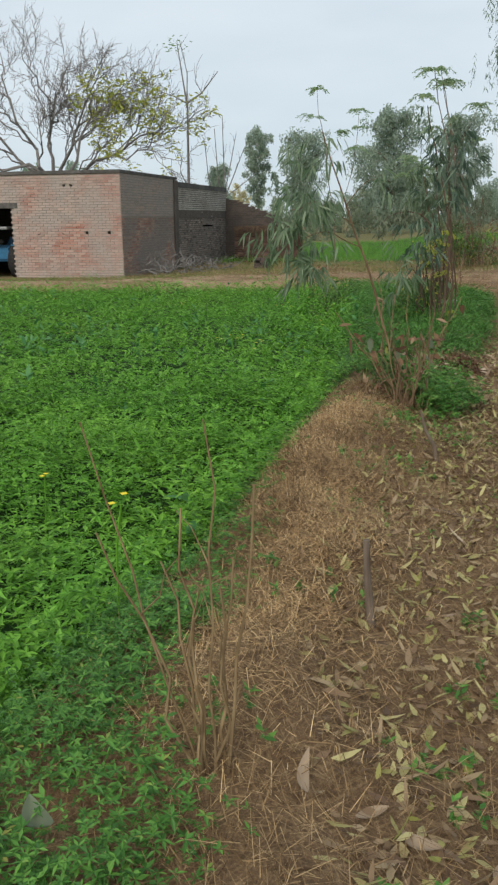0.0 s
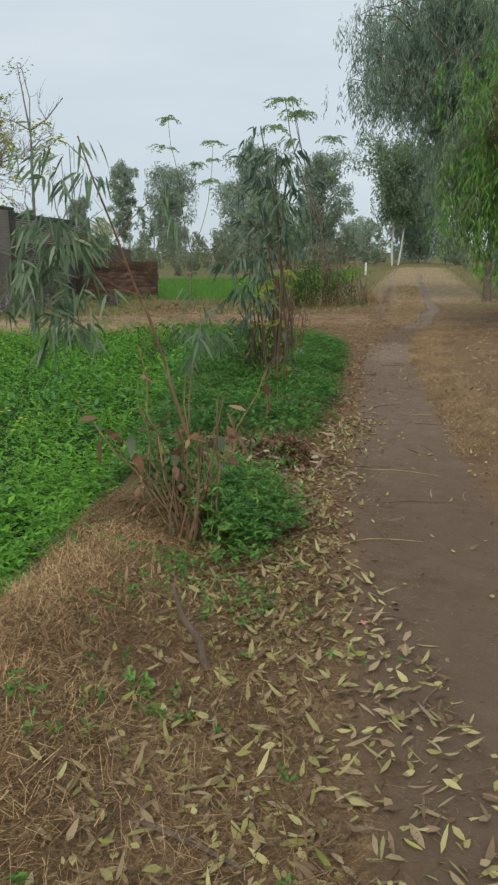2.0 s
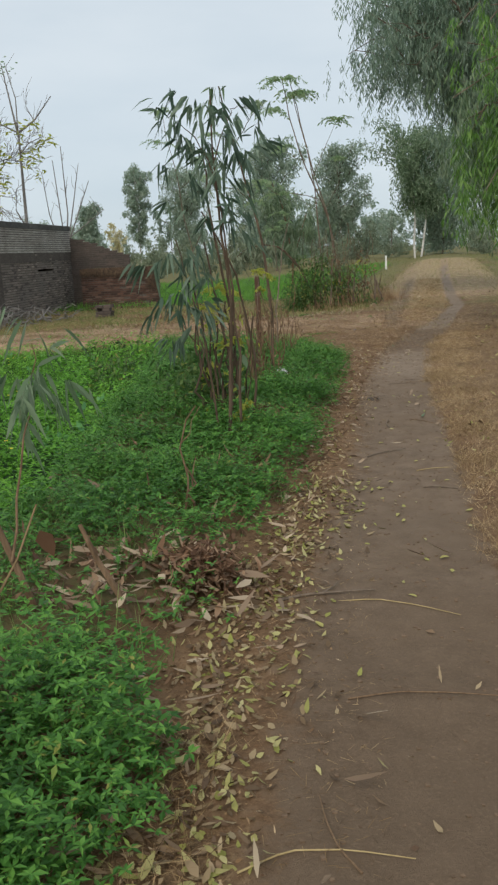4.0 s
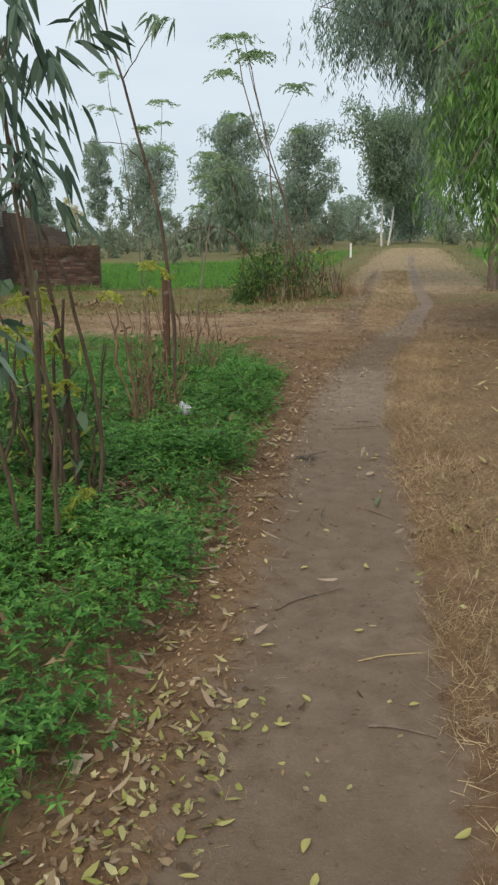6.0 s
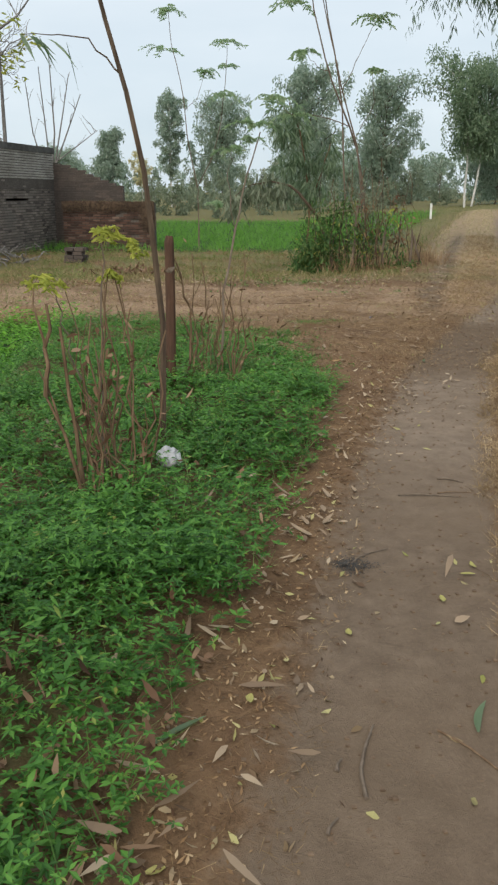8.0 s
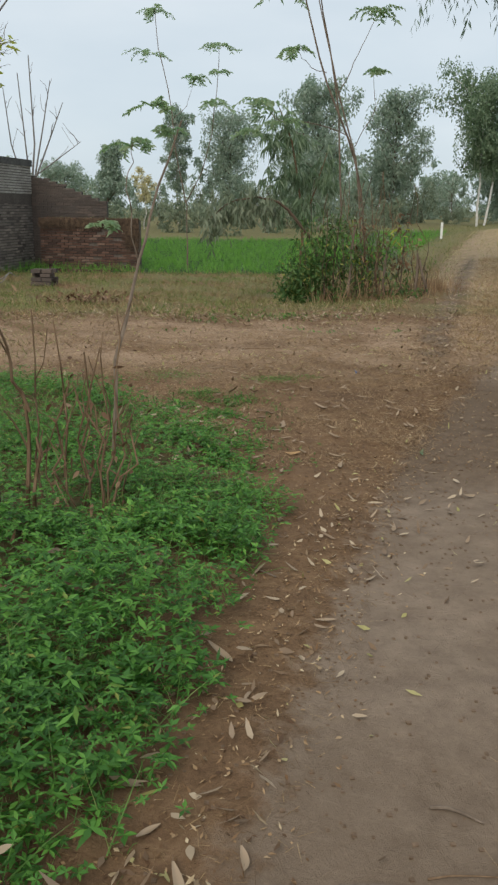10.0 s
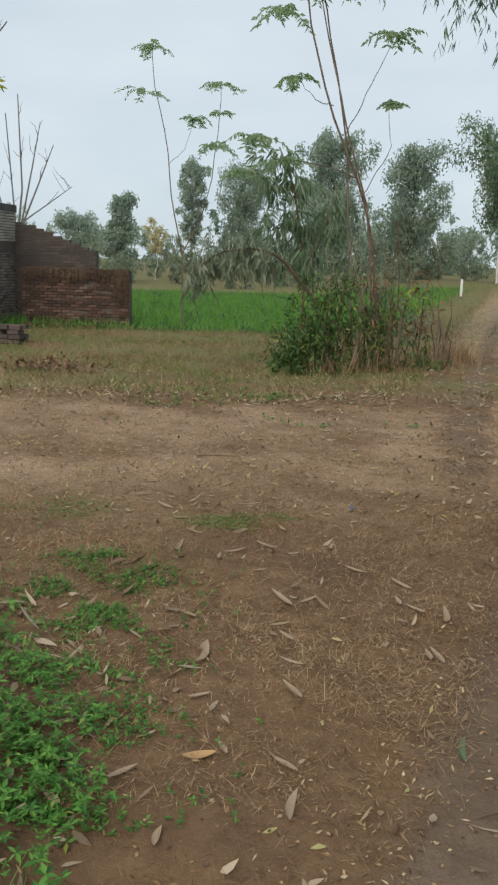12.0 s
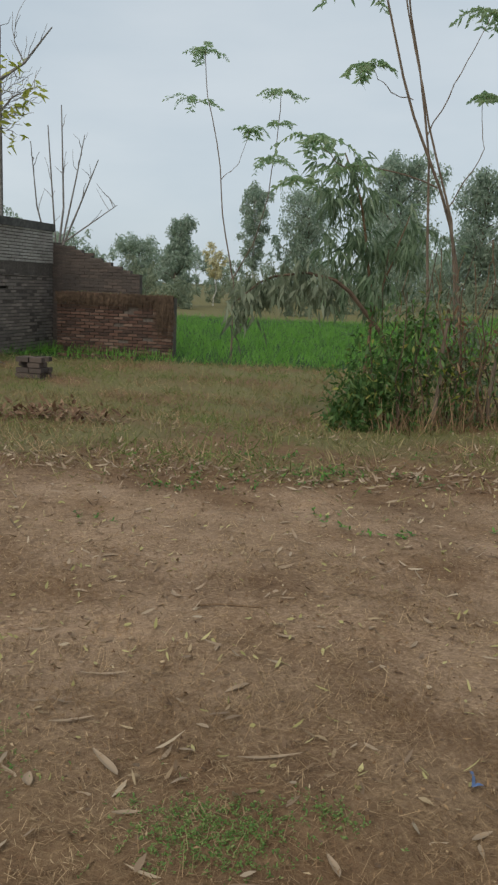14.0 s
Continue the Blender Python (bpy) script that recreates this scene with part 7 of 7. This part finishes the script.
for x, y, turn, long in ((5.4, 16.91, 70, 0.14), (4.19, 11.75, 60, 0.16), (3.35, 11.7, 35, 0.2)):
    single_leaf(x, y, turn, long, 0.022, 0.12, M_EUC, "fresh grey-green eucalyptus leaf on the ground")
for x, y, turn, long, wide in ((4.13, 19.23, 100, 0.07, 0.03), (4.81, 19.41, 8, 0.2, 0.016), (4.17, 19.55, 16, 0.15, 0.016), (4.2, 19.9, 5, 0.18, 0.016)):
    single_leaf(x, y, turn, long, wide, 0.2, M_PALELEAF, PALE_L)
for x, y, wide, tall, n, label in ((2.1, 8.38, 0.11, 0.065, 1200, "matted clump of dark rotten leaves"), (2.76, 11.72, 0.15, 0.03, 260, "small heap of brown leaves among green weeds")):
    rot = thing("leaf_heap", label, "leaves", pose(x, y, gz(x, y)))
    s = Soup()
    for level in (0.5, 1.3, 2.1):
        q = RNG.normal(size=(n // 3, 3)) * (wide * (1.2 - 0.28 * level), wide * (1.0 - 0.22 * level), tall * 0.5) + (0, 0, tall * level)
        q[:, 2] = np.maximum(q[:, 2], 0.01)
        lying(s, q, (0.025, 0.07), (0.006, 0.02), 0.01, 0.8, LEAF, roll=1.0)
    tagged(part("leaves", s, M_DEADLEAF, rot), kind="stuff")
ash = thing("ash_patch", "small dark patch of ash and charred bits on the path", "ash", pose(3.99, 12.81, gz(3.99, 12.81)))
s = Soup()
q = RNG.normal(size=(800, 3)) * (0.05, 0.035, 0.001)
q[:, 2] = np.abs(q[:, 2])
lying(s, q, (0.005, 0.014), (0.003, 0.008), 0.005, 0.15, KITE)
tagged(part("charred_bits", s, grain_mat("charcoal", (0.035, 0.034, 0.033), (0.1, 0.092, 0.085), 80), ash), kind="stuff")
blue = thing("plastic_scrap", "torn scrap of blue plastic on the dry grass", "litter", pose(5.41, 19.35, gz(5.41, 19.35) + 0.012, 0, 0, 120))
s = Soup()
k = np.linspace(0, 1, 7)
s.put(np.stack([np.stack([0.075 * k - 0.04, 0.015 * np.sin(5 * k) - 0.007, 0.012 * np.sin(7 * k) + 0.01], -1), np.stack([0.075 * k - 0.04, 0.015 * np.sin(5 * k) + 0.007, 0.012 * np.cos(6 * k) + 0.012], -1)], 1), [[2 * i, 2 * i + 1, 2 * i + 3, 2 * i + 2] for i in range(6)])
part("film", s, grain_mat("blue_plastic", (0.06, 0.1, 0.22), (0.13, 0.2, 0.36), 30, rough=0.4), blue)
pink = thing("fallen_petals", "crumpled pink petals on the path", "flower", pose(1.93, 5.7, gz(1.93, 5.7) + 0.006))
for n in range(4):
    s = Soup()
    blades(s, np.zeros((1, 3)), [(math.cos(n * 1.6), math.sin(n * 1.6), 0.5)], [(-math.sin(n * 1.6), math.cos(n * 1.6), 0.2)], 0.024, 0.018, 0.5, LEAF, 0.3)
    part("petal", s, grain_mat("pink_petal", (0.6, 0.22, 0.24), (0.75, 0.4, 0.4), 60), pink)


# ---- mustard flowers ----
M_FLOWER = grain_mat("yellow_petal", (0.7, 0.55, 0.02), (0.85, 0.7, 0.05), 50, rough=0.6)
for x, y, n in ((-0.35, 3.3, 1), (-0.95, 4.6, 1), (-0.1, 9.6, 3), (0.25, 9.0, 2), (-1.9, 10.0, 2), (-0.9, 13.5, 3), (-3.2, 14.5, 2), (0.6, 13.0, 3), (0.2, 16.0, 3), (-2.4, 17.5, 2), (1.0, 10.6, 1), (-4.0, 18.5, 2)):
    t = thing("mustard_flower", "small yellow mustard flowers above the green crop", "flower", pose(x, y, gz(x, y)), "mustard flowers")
    s = Soup()
    tube(s, bent((0, 0, 0), (0.02, 0, 0.5), 0, 0.01, 4), 0.004, 4)
    part("stem", s, M_CROP, t)
    for k in range(n * 2):
        s = Soup()
        c = np.array([rnd(-0.05, 0.05) * n, rnd(-0.05, 0.05) * n, 0.5 + rnd(-0.04, 0.06)])
        az = np.arange(4) * 1.57 + rnd(0, 1.5)
        blades(s, np.tile(c, (4, 1)), np.stack([np.cos(az), np.sin(az), 0.3 + 0 * az], -1), np.stack([-np.sin(az), np.cos(az), 0 * az], -1), 0.018, 0.016, 0.2, SMALL)
        part("flower_head", s, M_FLOWER, t)


# ---- the blue tractor in the doorway ----
def tractor():
    t = thing("tractor", "blue tractor with a grey canopy parked in the doorway", "tractor", FARM @ pose(-4.35, 0.9, BASE, 0, 0, 180))
    blue_m = grain_mat("tractor_paint", (0.02, 0.12, 0.24), (0.03, 0.18, 0.34), 9, rough=0.45, bump=0.1, spec=0.5)
    tyre_m = grain_mat("tyre_rubber", (0.012, 0.012, 0.012), (0.04, 0.038, 0.036), 25, rough=0.9)
    grey_m = grain_mat("faded_canopy", (0.3, 0.3, 0.3), (0.42, 0.42, 0.41), 10, rough=0.7)

    def solid(name, m, size, at, bevel=0.03, label=""):
        bm = bmesh.new()
        bmesh.ops.create_cube(bm, size=1)
        for v in bm.verts:
            v.co = Vector((v.co.x * size[0] + at[0], v.co.y * size[1] + at[1], v.co.z * size[2] + at[2]))
        bmesh.ops.bevel(bm, geom=bm.edges[:], offset=bevel, segments=2, affect="EDGES")
        me_ = bpy.data.meshes.new(name)
        bm.to_mesh(me_)
        bm.free()
        me_.materials.append(m)
        ob = new(name, me_)
        ob.parent = t
        return tagged(ob, label)

    solid("body", blue_m, (0.75, 1.5, 0.5), (0, -0.5, 0.85), 0.08)
    solid("hood", blue_m, (0.6, 1.2, 0.45), (0, -1.3, 1.1), 0.1)
    solid("fender", blue_m, (0.3, 0.9, 0.5), (0.68, 0.2, 1.0), 0.12)
    solid("fender", blue_m, (0.3, 0.9, 0.5), (-0.68, 0.2, 1.0), 0.12)
    solid("seat", tyre_m, (0.45, 0.4, 0.15), (0, 0.25, 1.2), 0.05)
    solid("canopy", grey_m, (1.2, 1.2, 0.08), (0, 0.2, 1.62), 0.03)
    for x in (-0.72, 0.72):
        bm = bmesh.new()
        bmesh.ops.create_cone(bm, cap_ends=True, segments=28, radius1=0.62, radius2=0.62, depth=0.34, matrix=Matrix.Translation((x, 0.25, 0.62)) @ Matrix.Rotation(radians(90), 4, "Y"))
        bmesh.ops.bevel(bm, geom=[e for e in bm.edges if e.calc_length() < 0.2], offset=0.06, segments=2, affect="EDGES")
        me_ = bpy.data.meshes.new("wheel")
        bm.to_mesh(me_)
        bm.free()
        me_.materials.append(tyre_m)
        w = new("wheel", me_)
        w.parent = t
        bm = bmesh.new()
        bmesh.ops.create_cone(bm, cap_ends=True, segments=20, radius1=0.33, radius2=0.28, depth=0.37, matrix=Matrix.Translation((x, 0.25, 0.62)) @ Matrix.Rotation(radians(90), 4, "Y"))
        me_ = bpy.data.meshes.new("rim")
        bm.to_mesh(me_)
        bm.free()
        me_.materials.append(blue_m)
        r = new("rim", me_)
        r.parent = w


tractor()


# leafy growth round the dry stems
for x, y, r, h, n in ((2.42, 11.85, 0.28, 0.45, 900), (2.2, 12.3, 0.25, 0.4, 500), (1.25, 7.1, 0.16, 0.3, 300), (1.55, 15.4, 0.4, 0.6, 900)):
    t = thing("leafy_shrub", "low dark green leafy shrub round dry stems", "shrub", pose(x, y, gz(x, y)))
    c = Soup()
    q = np.clip(RNG.normal(size=(n, 3)), -1.6, 1.6) * (r * 0.6, r * 0.6, h * 0.4) + (0, 0, h * 0.55)
    q[:, 2] = np.maximum(q[:, 2], 0.02)
    blades(c, q, around(n) - np.array([0, 0, 0.2]), around(n), rnd(0.035, 0.085, n), rnd(0.014, 0.03, n), 0.2, LEAF, 0.3)
    part("foliage", c, M_BUSH, t)
    stem = Soup()
    tube(stem, bent((0, 0, -0.03), (0.03, 0.02, h * 0.9), 0, 0.02, 5), np.linspace(0.008, 0.003, 5), 5)
    part("stem", stem, M_STALK, t)
